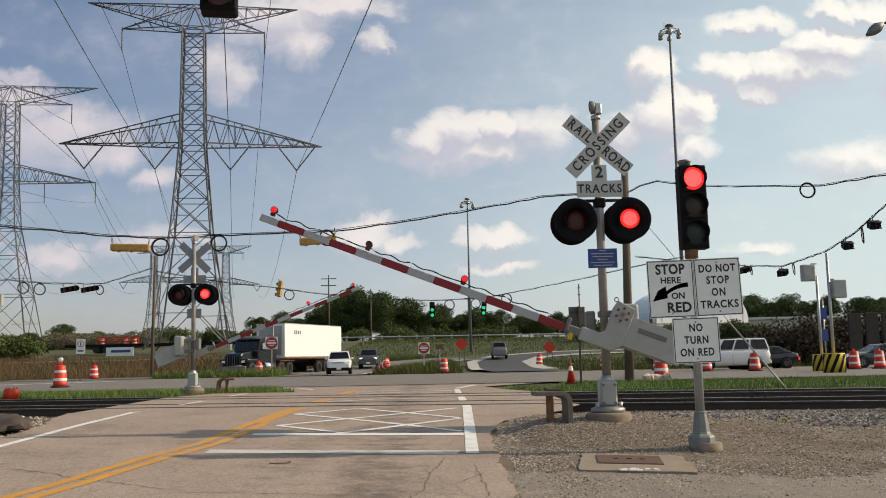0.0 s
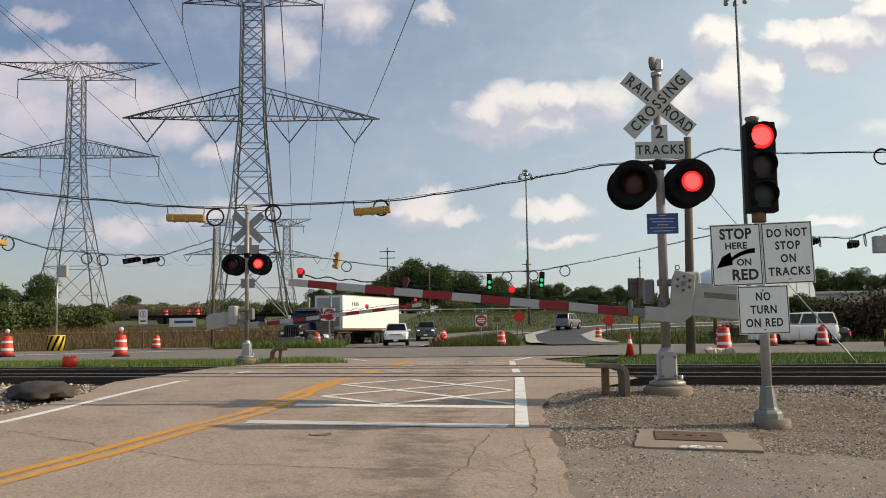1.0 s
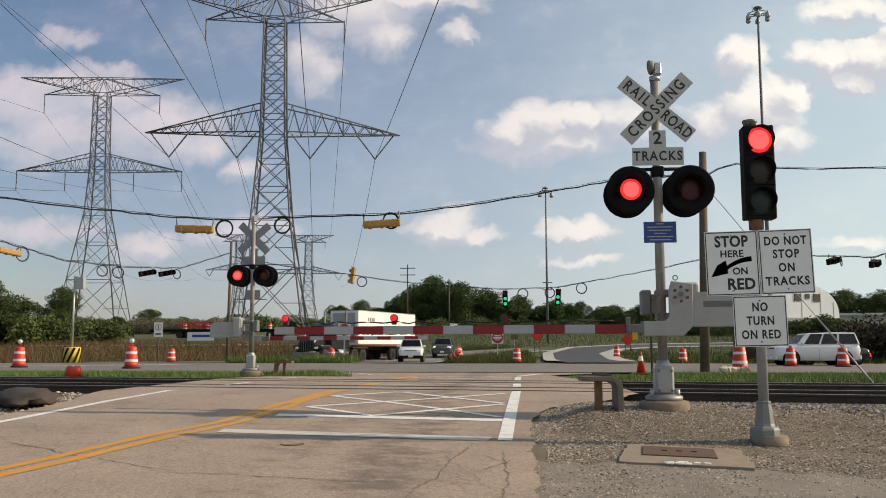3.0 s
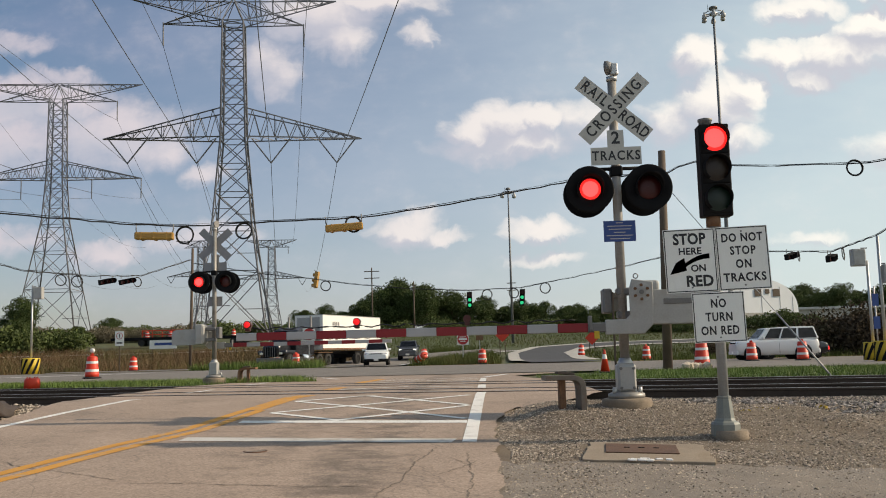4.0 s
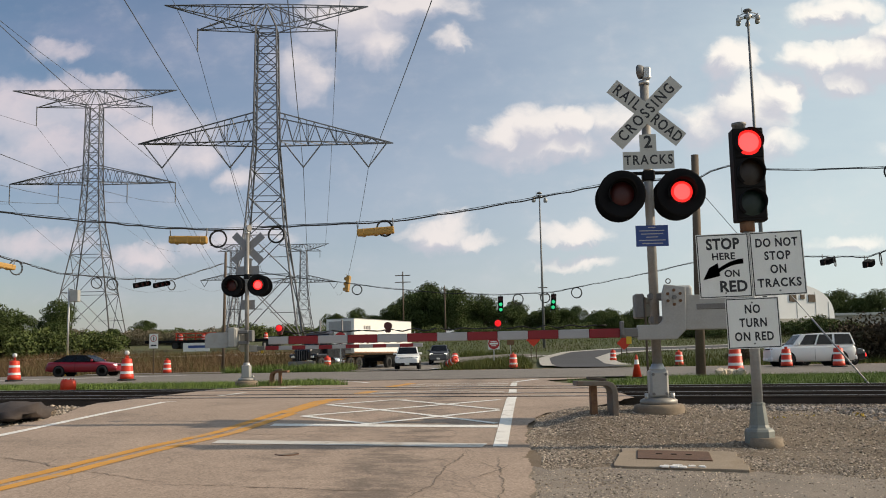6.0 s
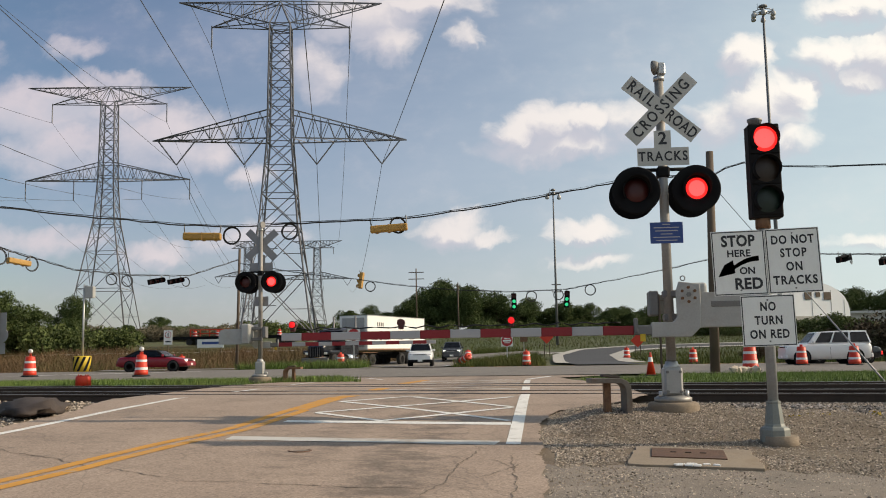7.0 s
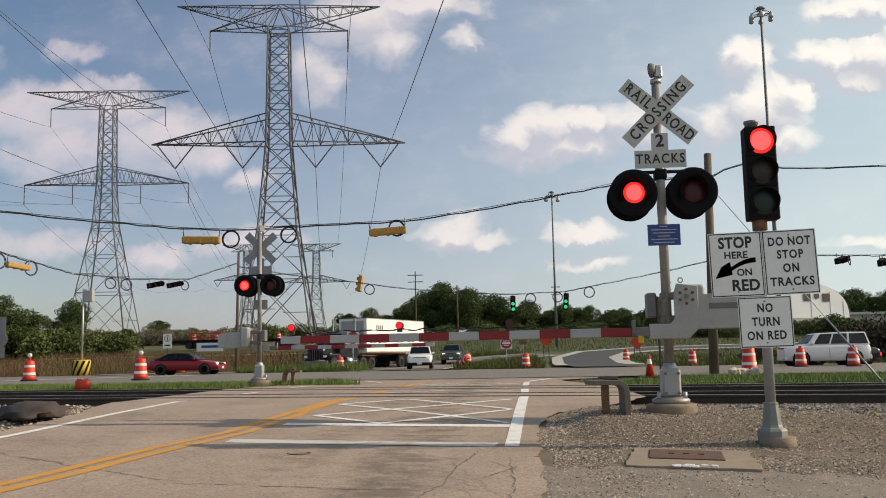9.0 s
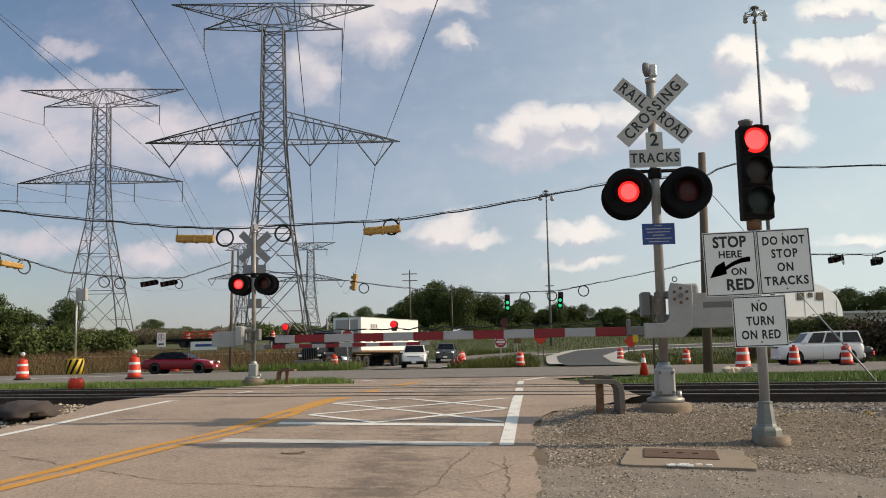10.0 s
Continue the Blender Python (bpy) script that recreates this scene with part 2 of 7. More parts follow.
M = {}
M["asphalt"] = road_mat("worn_asphalt", (0.345, 0.266, 0.212), 0.30, (0.18, 0.147, 0.122))
oil_strip(M["asphalt"], ((-1.75, 0.75, 0.62), (-2.8, 0.6, 0.42), (-5.4, 0.8, 0.30)))
M["asphalt2"] = road_mat("highway_asphalt", (0.195, 0.176, 0.158), 0.12)
M["asphalt_new"] = mat("fresh_asphalt", (0.046, 0.046, 0.050), 0.85, 0, 0.15, 1, 90, 0.3)
M["old_paint"] = paint_mat("worn_stop_line_paint", (0.52, 0.50, 0.47), 1.0, (0.30, 0.25, 0.205), 2.6)
M["dusty_concrete"] = mat("dusty_concrete", (0.265, 0.212, 0.158), 0.95, 0, 0.2, 3, 70, 0.5, (0.24, 0.18, 0.12), 0.8, 2.5)
M["crack_dirt"] = mat("dirt_in_cracks", (0.17, 0.135, 0.105), 0.95, 0, 0.3, 8, 90, 0.3)
M["sign_back_dark"] = mat("weathered_sign_back", (0.075, 0.07, 0.065), 0.7, 0.2, 0.2, 4, 50, 0.05)
M["sign_worn"] = mat("weathered_white_sign", (0.50, 0.49, 0.45), 0.6, 0, 0.12, 3, 60, 0.03, (0.36, 0.34, 0.29), 0.5, 4)
M["concrete"] = mat("concrete", (0.42, 0.40, 0.36), 0.85, 0, 0.15, 3, 80, 0.3, (0.24, 0.2, 0.15), 0.5, 2.0)
M["white_paint"] = paint_mat("white_road_paint", (0.74, 0.73, 0.70), 0.62, (0.36, 0.32, 0.28))
M["yellow_paint"] = paint_mat("yellow_road_paint", (0.56, 0.275, 0.055), 0.9, (0.38, 0.30, 0.22), 5)
M["gravel_soil"] = mat("gravelly_soil", (0.155, 0.117, 0.082), 0.95, 0, 0.3, 2, 75, 0.8, (0.20, 0.155, 0.11), 0.6, 1.2, depth=0.016)
M["stones"] = mat("crushed_stone", (0.36, 0.30, 0.24), 0.9, 0, 0.2, 20, 90, 0.3, (0.24, 0.18, 0.125), 0.7, 0.9, island=0.8)
M["packed"] = mat("packed_grey_gravel", (0.222, 0.186, 0.152), 0.95, 0, 0.28, 2.5, 110, 0.8, (0.21, 0.185, 0.16), 0.7, 1.6, depth=0.012)
M["mast"] = mat("weathered_mast_steel", (0.30, 0.285, 0.265), 0.5, 0.35, 0.18, 3, 50, 0.1, (0.19, 0.16, 0.13), 0.6, 4)
M["ballast"] = mat("grey_ballast", (0.23, 0.205, 0.185), 0.9, 0, 0.2, 20, 90, 0.3, island=0.75)
M["grass_soil"] = mat("grassland", (0.065, 0.075, 0.025), 0.95, 0, 0.35, 0.25, 9, 0.6, (0.17, 0.12, 0.055), 0.6, 0.06, depth=0.1)
M["grass_soil_green"] = mat("green_turf", (0.085, 0.130, 0.024), 0.95, 0, 0.3, 0.3, 12, 0.5, (0.13, 0.13, 0.05), 0.6, 0.1, depth=0.05)
M["grass"] = mat("grass_blades", (0.105, 0.165, 0.026), 0.75, 0, 0.25, 0.8, 20, 0, (0.13, 0.11, 0.03), 0.5, 0.25, island=0.3)
M["dry_weeds"] = mat("dry_weeds", (0.140, 0.088, 0.048), 0.9, 0, 0.4, 0.3, 10, 0, (0.085, 0.105, 0.034), 1.0, 0.22, island=0.4, spec=0.2)
M["leaf"] = mat("tree_leaves", (0.062, 0.088, 0.026), 0.75, 0, 0.35, 0.3, 5, 0, (0.075, 0.082, 0.03), 0.7, 0.25, island=0.35, spec=0.2)
M["leaf_pale"] = mat("bush_leaves", (0.15, 0.125, 0.075), 0.8, 0, 0.3, 0.3, 5, 0, (0.07, 0.10, 0.03), 0.7, 0.2, island=0.4)
M["leaf_mid"] = mat("shrub_leaves", (0.090, 0.115, 0.036), 0.75, 0, 0.35, 0.3, 5, 0, (0.10, 0.095, 0.04), 0.6, 0.25, island=0.35, spec=0.2)
M["brush"] = mat("dark_brush_twigs", (0.072, 0.052, 0.032), 0.85, 0, 0.35, 0.4, 6, 0, (0.055, 0.065, 0.022), 0.8, 0.3, island=0.4, spec=0.2)
M["slope_grass"] = mat("long_slope_grass", (0.075, 0.092, 0.022), 0.85, 0, 0.35, 0.25, 8, 0, (0.105, 0.080, 0.034), 0.8, 0.10, island=0.3, spec=0.2)
M["slope_soil"] = mat("olive_slope_turf", (0.052, 0.066, 0.017), 0.95, 0, 0.35, 0.2, 9, 0.5, (0.085, 0.068, 0.030), 0.8, 0.07, depth=0.05)
M["post_grey"] = mat("blue_grey_post_steel", (0.36, 0.375, 0.38), 0.5, 0.3, 0.12, 3, 50, 0.08, (0.24, 0.22, 0.20), 0.4, 4)
M["bark"] = mat("bark", (0.10, 0.075, 0.05), 0.9, 0, 0.3, 3, 30, 0.5)
M["steel"] = mat("galvanised_steel", (0.46, 0.46, 0.45), 0.45, 0.75, 0.12, 5, 60, 0.1, (0.30, 0.27, 0.24), 0.5, 3)
M["steel_dark"] = mat("weathered_steel", (0.20, 0.195, 0.19), 0.6, 0.5, 0.15, 4, 50, 0.1)
M["lattice"] = mat("lattice_steel", (0.155, 0.155, 0.165), 0.65, 0.2, 0.1, 2, 30, 0)
M["alu_paint"] = mat("aluminium_paint", (0.40, 0.395, 0.38), 0.55, 0.2, 0.1, 4, 50, 0.12, (0.33, 0.29, 0.24), 0.45, 5)
M["rail"] = mat("rail_steel_side", (0.055, 0.04, 0.032), 0.8, 0.2, 0.25, 4, 40, 0.2)
M["rail_top"] = mat("polished_rail_head", (0.42, 0.41, 0.40), 0.3, 0.9, 0.08, 4, 40, 0)
M["rust"] = mat("rusty_steel", (0.20, 0.105, 0.055), 0.8, 0.2, 0.3, 6, 60, 0.3, (0.10, 0.05, 0.035), 0.7, 8)
M["lid_rust"] = mat("dark_rusted_lid", (0.115, 0.062, 0.040), 0.85, 0.1, 0.3, 5, 60, 0.3, (0.07, 0.045, 0.035), 0.7, 6)
M["tie"] = mat("creosoted_timber", (0.055, 0.045, 0.036), 0.9, 0, 0.3, 5, 60, 0.4)
M["sign_white"] = mat("white_sign_sheeting", (0.80, 0.80, 0.76), 0.5, 0, 0.05, 3, 60, 0.02, (0.6, 0.58, 0.52), 0.25, 4)
M["sign_black"] = mat("black_sign_ink", (0.02, 0.02, 0.022), 0.5, 0, 0.1, 5, 60, 0)
M["sign_back"] = mat("bare_sign_aluminium", (0.27, 0.27, 0.275), 0.5, 0.5, 0.1, 5, 60, 0.05)
M["sign_blue"] = mat("blue_sign_sheeting", (0.03, 0.07, 0.25), 0.5, 0, 0.05, 5, 60, 0)
M["sign_red"] = mat("red_sign_sheeting", (0.45, 0.03, 0.03), 0.5, 0, 0.05, 5, 60, 0)
M["black"] = mat("matt_black_paint", (0.010, 0.010, 0.011), 0.8, 0, 0.15, 6, 60, 0.05, spec=0.14)
M["black_gloss"] = mat("black_housing", (0.010, 0.009, 0.009), 0.7, 0, 0.15, 6, 60, 0.05, spec=0.18)
M["red_arm"] = mat("red_reflective_stripe", (0.23, 0.006, 0.012), 0.45, 0, 0.08, 5, 60, 0.03)
M["white_arm"] = mat("white_reflective_stripe", (0.38, 0.38, 0.39), 0.5, 0, 0.06, 5, 60, 0.03)
M["lens_dark"] = mat("unlit_red_lens", (0.06, 0.006, 0.005), 0.4, 0, 0.1, 30, 90, 0.2)
M["lens_amber"] = mat("unlit_amber_lens", (0.022, 0.010, 0.003), 0.4, 0, 0.1, 30, 90, 0.2)
M["lens_green"] = mat("unlit_green_lens", (0.003, 0.016, 0.009), 0.4, 0, 0.1, 30, 90, 0.2)
M["glow_red"] = mat("lit_red_lens", (1.0, 0.022, 0.02), emit=1.25)
M["glow_core"] = mat("lit_red_centre", (1.0, 0.075, 0.075), emit=1.9)
M["glow_arm"] = mat("lit_arm_lens", (0.85, 0.012, 0.016), emit=0.85)
M["glow_green"] = mat("lit_green_lens", (0.02, 0.72, 0.30), emit=0.85)
M["glow_white"] = mat("lit_headlamp", (1.0, 0.95, 0.85), emit=1.6)
M["signal_yellow"] = mat("yellow_signal_housing", (0.44, 0.235, 0.045), 0.5, 0, 0.1, 4, 60, 0.05, (0.4, 0.2, 0.05), 0.4, 4)
M["orange"] = mat("orange_plastic", (0.62, 0.036, 0.010), 0.5, 0, 0.08, 5, 60, 0.05, (0.45, 0.09, 0.03), 0.35, 5)
M["reflect_white"] = mat("white_reflective_band", (0.82, 0.80, 0.78), 0.45, 0, 0.05, 5, 60, 0)
M["rubber"] = mat("black_rubber", (0.02, 0.02, 0.02), 0.85, 0, 0.15, 8, 60, 0.1)
M["wood_pole"] = mat("weathered_pole_wood", (0.115, 0.085, 0.062), 0.9, 0, 0.25, 2, 50, 0.4)
M["cable"] = mat("black_cable", (0.015, 0.015, 0.016), 0.6, 0, 0.05, 2, 20, 0)
M["wire"] = mat("conductor_wire", (0.10, 0.10, 0.105), 0.5, 0.4, 0.05, 2, 20, 0)
M["insulator"] = mat("insulator_glass", (0.13, 0.13, 0.14), 0.4, 0, 0.1, 3, 20, 0)
M["glass"] = mat("tinted_window_glass", (0.012, 0.015, 0.017), 0.06, 0, 0.05, 3, 20, 0, spec=0.8)
M["chrome"] = mat("chrome", (0.75, 0.75, 0.76), 0.15, 1.0, 0.03, 3, 20, 0)
M["rust_grey"] = mat("dull_rusted_plate", (0.17, 0.145, 0.12), 0.7, 0.2, 0.2, 6, 60, 0.2, (0.16, 0.08, 0.045), 0.7, 5)
M["base_grey"] = mat("weathered_cast_base", (0.215, 0.225, 0.205), 0.6, 0.1, 0.15, 5, 60, 0.1, (0.17, 0.16, 0.13), 0.5, 6)
M["stained_concrete"] = mat("stained_concrete", (0.25, 0.195, 0.14), 0.9, 0, 0.2, 4, 70, 0.4, (0.13, 0.10, 0.075), 0.7, 3)
M["pole_grey"] = mat("dull_grey_pole", (0.16, 0.165, 0.17), 0.6, 0.2, 0.1, 3, 40, 0.05)
M["hi_yellow"] = mat("yellow_hazard_paint", (0.62, 0.42, 0.03), 0.6, 0, 0.1, 4, 60, 0.1)


def paint(name, c, rough=0.25):
    mt = mat(name, c, rough, 0, 0.03, 2, 30, 0)
    mt.node_tree.nodes["Principled BSDF"].inputs["Coat Weight"].default_value = 0.3
    return mt


# ---- mesh helpers ----
def bm_new():
    return bmesh.new()


def add_box(bm, c, s, bevel=0.0, m=None, seg=1):
    """A box of size s centred at c, with rounded edges."""
    t = bmesh.new()
    bmesh.ops.create_cube(t, size=1.0)
    bmesh.ops.scale(t, vec=s, verts=t.verts)
    if bevel:
        bmesh.ops.bevel(t, geom=t.edges[:], offset=bevel, segments=seg, affect="EDGES", profile=0.5)
    mm = Matrix.Translation(c) @ (m if m else Matrix())
    bmesh.ops.transform(t, matrix=mm, verts=t.verts)
    return merge(bm, t)


def merge(bm, t):
    me = bpy.data.meshes.new("tmp")
    t.to_mesh(me)
    t.free()
    bm.from_mesh(me)
    bpy.data.meshes.remove(me)
    return bm


def add_cyl(bm, p0, p1, r0, r1=None, seg=16, caps=True):
    """A cylinder or cone from p0 to p1."""
    r1 = r0 if r1 is None else r1
    p0, p1 = Vector(p0), Vector(p1)
    q = (p1 - p0).to_track_quat("Z", "Y")
    a = [bm.verts.new(p0 + q @ Vector((r0 * math.cos(2 * math.pi * i / seg), r0 * math.sin(2 * math.pi * i / seg), 0))) for i in range(seg)]
    b = [bm.verts.new(p1 + q @ Vector((r1 * math.cos(2 * math.pi * i / seg), r1 * math.sin(2 * math.pi * i / seg), 0))) for i in range(seg)]
    for i in range(seg):
        f = bm.faces.new((a[i], a[(i + 1) % seg], b[(i + 1) % seg], b[i]))
        f.smooth = seg > 6
    if caps:
        bm.faces.new(a[::-1])
        bm.faces.new(b)
    return bm


def add_lathe(bm, prof, seg=24, axis="Z", at=(0, 0, 0), cap=True):
    """A turned form from (radius, height) pairs."""
    rings = []
    for r, z in prof:
        ring = []
        for i in range(seg):
            c, s = math.cos(2 * math.pi * i / seg), math.sin(2 * math.pi * i / seg)
            p = (r * c, r * s, z) if axis == "Z" else (r * c, z, r * s)
            ring.append(bm.verts.new(Vector(p) + Vector(at)))
        rings.append(ring)
    for a, b in zip(rings, rings[1:]):
        for i in range(seg):
            f = bm.faces.new((a[i], a[(i + 1) % seg], b[(i + 1) % seg], b[i]))
            f.smooth = True
    if cap:
        bm.faces.new(rings[0][::-1])
        bm.faces.new(rings[-1])
    bmesh.ops.recalc_face_normals(bm, faces=bm.faces[:])
    return bm


def add_prism(bm, poly, y0, y1, bevel=0.0):
    """A polygon in x, z drawn out from y0 to y1."""
    t = bmesh.new()
    a = [t.verts.new((x, y0, z)) for x, z in poly]
    b = [t.verts.new((x, y1, z)) for x, z in poly]
    n = len(poly)
    t.faces.new(a)
    t.faces.new(b[::-1])
    for i in range(n):
        t.faces.new((a[i], b[i], b[(i + 1) % n], a[(i + 1) % n]))
    bmesh.ops.recalc_face_normals(t, faces=t.faces[:])
    if bevel:
        bmesh.ops.bevel(t, geom=t.edges[:], offset=bevel, segments=2, affect="EDGES", profile=0.5)
    return merge(bm, t)


def add_tube(bm, pts, r, seg=6):
    """A round bar bent along pts."""
    pts = [Vector(p) for p in pts]
    rings = []
    for i, p in enumerate(pts):
        d = (pts[min(i + 1, len(pts) - 1)] - pts[max(i - 1, 0)]).normalized()
        q = d.to_track_quat("Z", "Y")
        rings.append([bm.verts.new(p + q @ Vector((r * math.cos(2 * math.pi * k / seg), r * math.sin(2 * math.pi * k / seg), 0))) for k in range(seg)])
    for a, b in zip(rings, rings[1:]):
        best = min(range(seg), key=lambda s: (a[0].co - b[s].co).length)
        for k in range(seg):
            f = bm.faces.new((a[k], a[(k + 1) % seg], b[(k + 1 + best) % seg], b[(k + best) % seg]))
            f.smooth = True
    bm.faces.new(rings[0][::-1])
    bm.faces.new(rings[-1])
    return bm


def part(name, bm, material, parent=None, label="", m=None):
    """Links bm as one mesh object under parent."""
    me = bpy.data.meshes.new(name)
    bm.to_mesh(me)
    bm.free()
    me.materials.append(material)
    ob = new(name, me)
    ob.parent = parent
    if m is not None:
        ob.matrix_basis = m
    if label:
        ob["label"] = label
    return ob


def soup(name, verts, faces, material, smooth=False):
    me = bpy.data.meshes.new(name)
    me.from_pydata([tuple(v) for v in verts], [], [tuple(f) for f in faces])
    me.materials.append(material)
    if smooth:
        me.shade_smooth()
    return new(name, me)


def thing(name, label, category, m, group=""):
    e = new(name)
    e.empty_display_size = 0.2
    e.matrix_basis = m
    return tagged(e, label, category, group)


def letters(text, size, material, parent, m, name="lettering", spread=1.0, bold=0.0, sx=1.0):
    """Raised lettering, centred, in the x-z plane of m, read from -y."""
    cu = bpy.data.curves.new("t", "FONT")
    cu.body, cu.size, cu.align_x, cu.align_y = text, size, "CENTER", "CENTER"
    cu.space_character, cu.offset, cu.extrude, cu.resolution_u = spread, bold, 0.001, 3
    tmp = bpy.data.objects.new("t", cu)
    scene.collection.objects.link(tmp)
    me = bpy.data.meshes.new_from_object(tmp.evaluated_get(bpy.context.evaluated_depsgraph_get()))
    bpy.data.objects.remove(tmp)
    bpy.data.curves.remove(cu)
    me.materials.clear()
    me.materials.append(material)
    ob = new(name, me)
    ob.parent = parent
    ob.matrix_basis = m @ pose(0, 0, 0, 90, 0, 0) @ Matrix.Diagonal((sx, 1, 1, 1))
    return ob


# ---- ground ----
def lerp(tab, v):
    if v <= tab[0][0]:
        return tab[0][1]
    for (a, p), (b, q) in zip(tab, tab[1:]):
        if v <= b:
            return p + (q - p) * (v - a) / (b - a)
    return tab[-1][1]


RISE = [(-60, -1.9), (-8, -1.25), (-1, -0.92), (5, -0.58), (8, -0.38), (10, -0.27), (12.5, -0.11), (14.6, 0.0), (23, 0.0), (26, -0.02), (33, -0.06),
        (60, -0.06), (70, -0.05), (78, 0.0), (90, 0.5), (110, 1.8), (135, 3.4), (165, 4.6), (200, 5.2), (600, 6.0), (3000, 8.0)]
CROSS = [(-60, -0.03), (9, -0.03), (15, -0.008), (30, -0.004), (3000, -0.004)]


def g(x, y):
    """Height of the ground."""
    return lerp(RISE, y) + lerp(CROSS, y) * max(-45, min(45, x))


def track_y(x):
    return 15.8 - 0.1 * x


YL = sorted(set([a for a, _ in RISE] + [a for a, _ in CROSS] + [7, 9, 11, 12, 13.5, 16, 18, 20, 22, 24, 25, 28, 30, 36, 40, 45, 50, 55, 59, 66, 70, 76, 85, 100, 120, 150, 180, 300, 1000]))
XL = [-2500, -900, -400, -200, -100, -60, -45, -35, -28, -22, -17, -14, -11.5, -10, -9, -8.2, -7.55, -6, -3.6, -1.5, 0.2, 0.9, 1.5, 2.2, 3.2, 4.5, 6, 8, 11, 15, 20, 28, 36, 45, 60, 100, 200, 400, 900, 2500]


def ease(v, a, b):
    k = max(0.0, min(1.0, (v - a) / (b - a)))
    return k * k * (3 - 2 * k)


def mound(x, y):
    """Height of the gravel heaped round the masts."""
    return 0.14 * ease(x, -0.25, 0.5) * ease(y, 9.3, 11.4) * (1 - ease(x, 3.2, 5.2)) * (1 - ease(y, 12.5, 13.4)) + (0.02 + 0.06 * ease(x, 2.6, 4.2) * ease(y, 8.4, 9.6)) * noise.fractal(Vector((x * 0.9, y * 0.9, 3.0)), 0.8, 2.0, 3)


def sheet(name, xs, ys, height, material, keep=None):
    verts = [(x, y, height(x, y)) for y in ys for x in xs]
    n = len(xs)
    faces = []
    for j in range(len(ys) - 1):
        for i in range(n - 1):
            if keep is None or keep((xs[i] + xs[i + 1]) / 2, (ys[j] + ys[j + 1]) / 2):
                faces.append((j * n + i, j * n + i + 1, (j + 1) * n + i + 1, (j + 1) * n + i))
    return soup(name, verts, faces, material, True)


def strip(name, rows, lift, material, n=1):
    """A strip draped on the ground: rows of (x left, x right, y); every row is cut at the ground's own lines."""
    full = []
    for (a, b, y), (a2, b2, y2) in zip(rows, rows[1:]):
        cuts = [y] + [v for v in YL if y < v < y2]
        for v in cuts:
            f = (v - y) / (y2 - y)
            full.append((a + (a2 - a) * f, b + (b2 - b) * f, v))
    full.append(rows[-1])
    verts, faces = [], []
    for a, b, y in full:
        for k in range(n + 1):
            x = a + (b - a) * k / n
            verts.append((x, y, g(x, y) + lift))
    w = n + 1
    for j in range(len(full) - 1):
        for k in range(n):
            faces.append((j * w + k, j * w + k + 1, (j + 1) * w + k + 1, (j + 1) * w + k))
    return soup(name, verts, faces, material)


def ground_height(x, y):
    z = g(x, y) - 0.05
    d = y - track_y(x)
    if not -7.6 <= x <= 0.25:
        if -3.5 < d < 9.5:
            z -= 0.15 * min(1, (d + 3.5) / 2.0, (9.5 - d) / 2.0)
    return z


ground = tagged(sheet("ground", XL, YL, ground_height, M["grass_soil"]), "rough grassland with dry brown patches", "ground", kind="structure")
# ---- road ----
ROAD = [(-9.5, 0.4, -60), (-8.4, -0.3, 4), (-7.3, -0.44, 7), (-7.0, -0.42, 9), (-6.95, -0.38, 11.5), (-7.1, -0.1, 12.6), (-7.4, 0.7, 13.5), (-7.6, 1.5, 15), (-8.0, 1.6, 22), (-7.7, 0.9, 25), (-7.6, 0.6, 29), (-9.5, 3.0, 33.5)]


def ragged_edges():
    """The road's outline with crumbling edges in the near stretch."""
    rng = random.Random(8)
    rows, drift = [], [0.0, 0.0]
    for (l0, r0, y0), (l1, r1, y1) in zip(ROAD, ROAD[1:]):
        fine = 4 <= y0 < 15
        n = max(1, int((y1 - y0) / 0.055)) if fine else 1
        for i in range(n):
            k = i / n
            if fine:
                drift = [0.86 * d + rng.uniform(-0.022, 0.022) for d in drift]
            bite = 0.05 if fine and rng.random() < 0.06 else 0.0
            rows.append((l0 + (l1 - l0) * k + (drift[0] if fine else 0), r0 + (r1 - r0) * k + (drift[1] - bite if fine else 0), y0 + (y1 - y0) * k))
    return rows + [ROAD[-1]]


road = tagged(strip("road", ragged_edges(), 0.0, M["asphalt"], 4), "worn pale asphalt road with cracks and stains", "road", kind="structure")
highway = tagged(strip("highway", [(-300, 300, 33.5), (-300, 300, 61)], 0.02, M["asphalt2"], 12), "grey asphalt cross highway behind the tracks", "road", kind="structure")
shoulder = tagged(strip("shoulder", [(-0.8, 40, -20), (-0.8, 40, 9), (-0.8, 40, 13.2)], -0.03, M["gravel_soil"], 6), "stony gravel shoulder beside the road", "ground", kind="structure")
heap = tagged(sheet("ground", [-0.5 + 0.08 * i for i in range(130)], [8.5 + 0.08 * i for i in range(62)], lambda x, y: g(x, y) - 0.045 + mound(x, y), M["gravel_soil"], lambda x, y: mound(x, y) > 0.002), "stony gravel heaped round the crossing mast", "ground", kind="structure")
def packed_edge(x):
    return 8.35 - 0.10 * max(0.0, x - 2.0) + 0.55 * noise.fractal(Vector((x * 0.9, 4.0, 9.0)), 0.7, 2.0, 4)


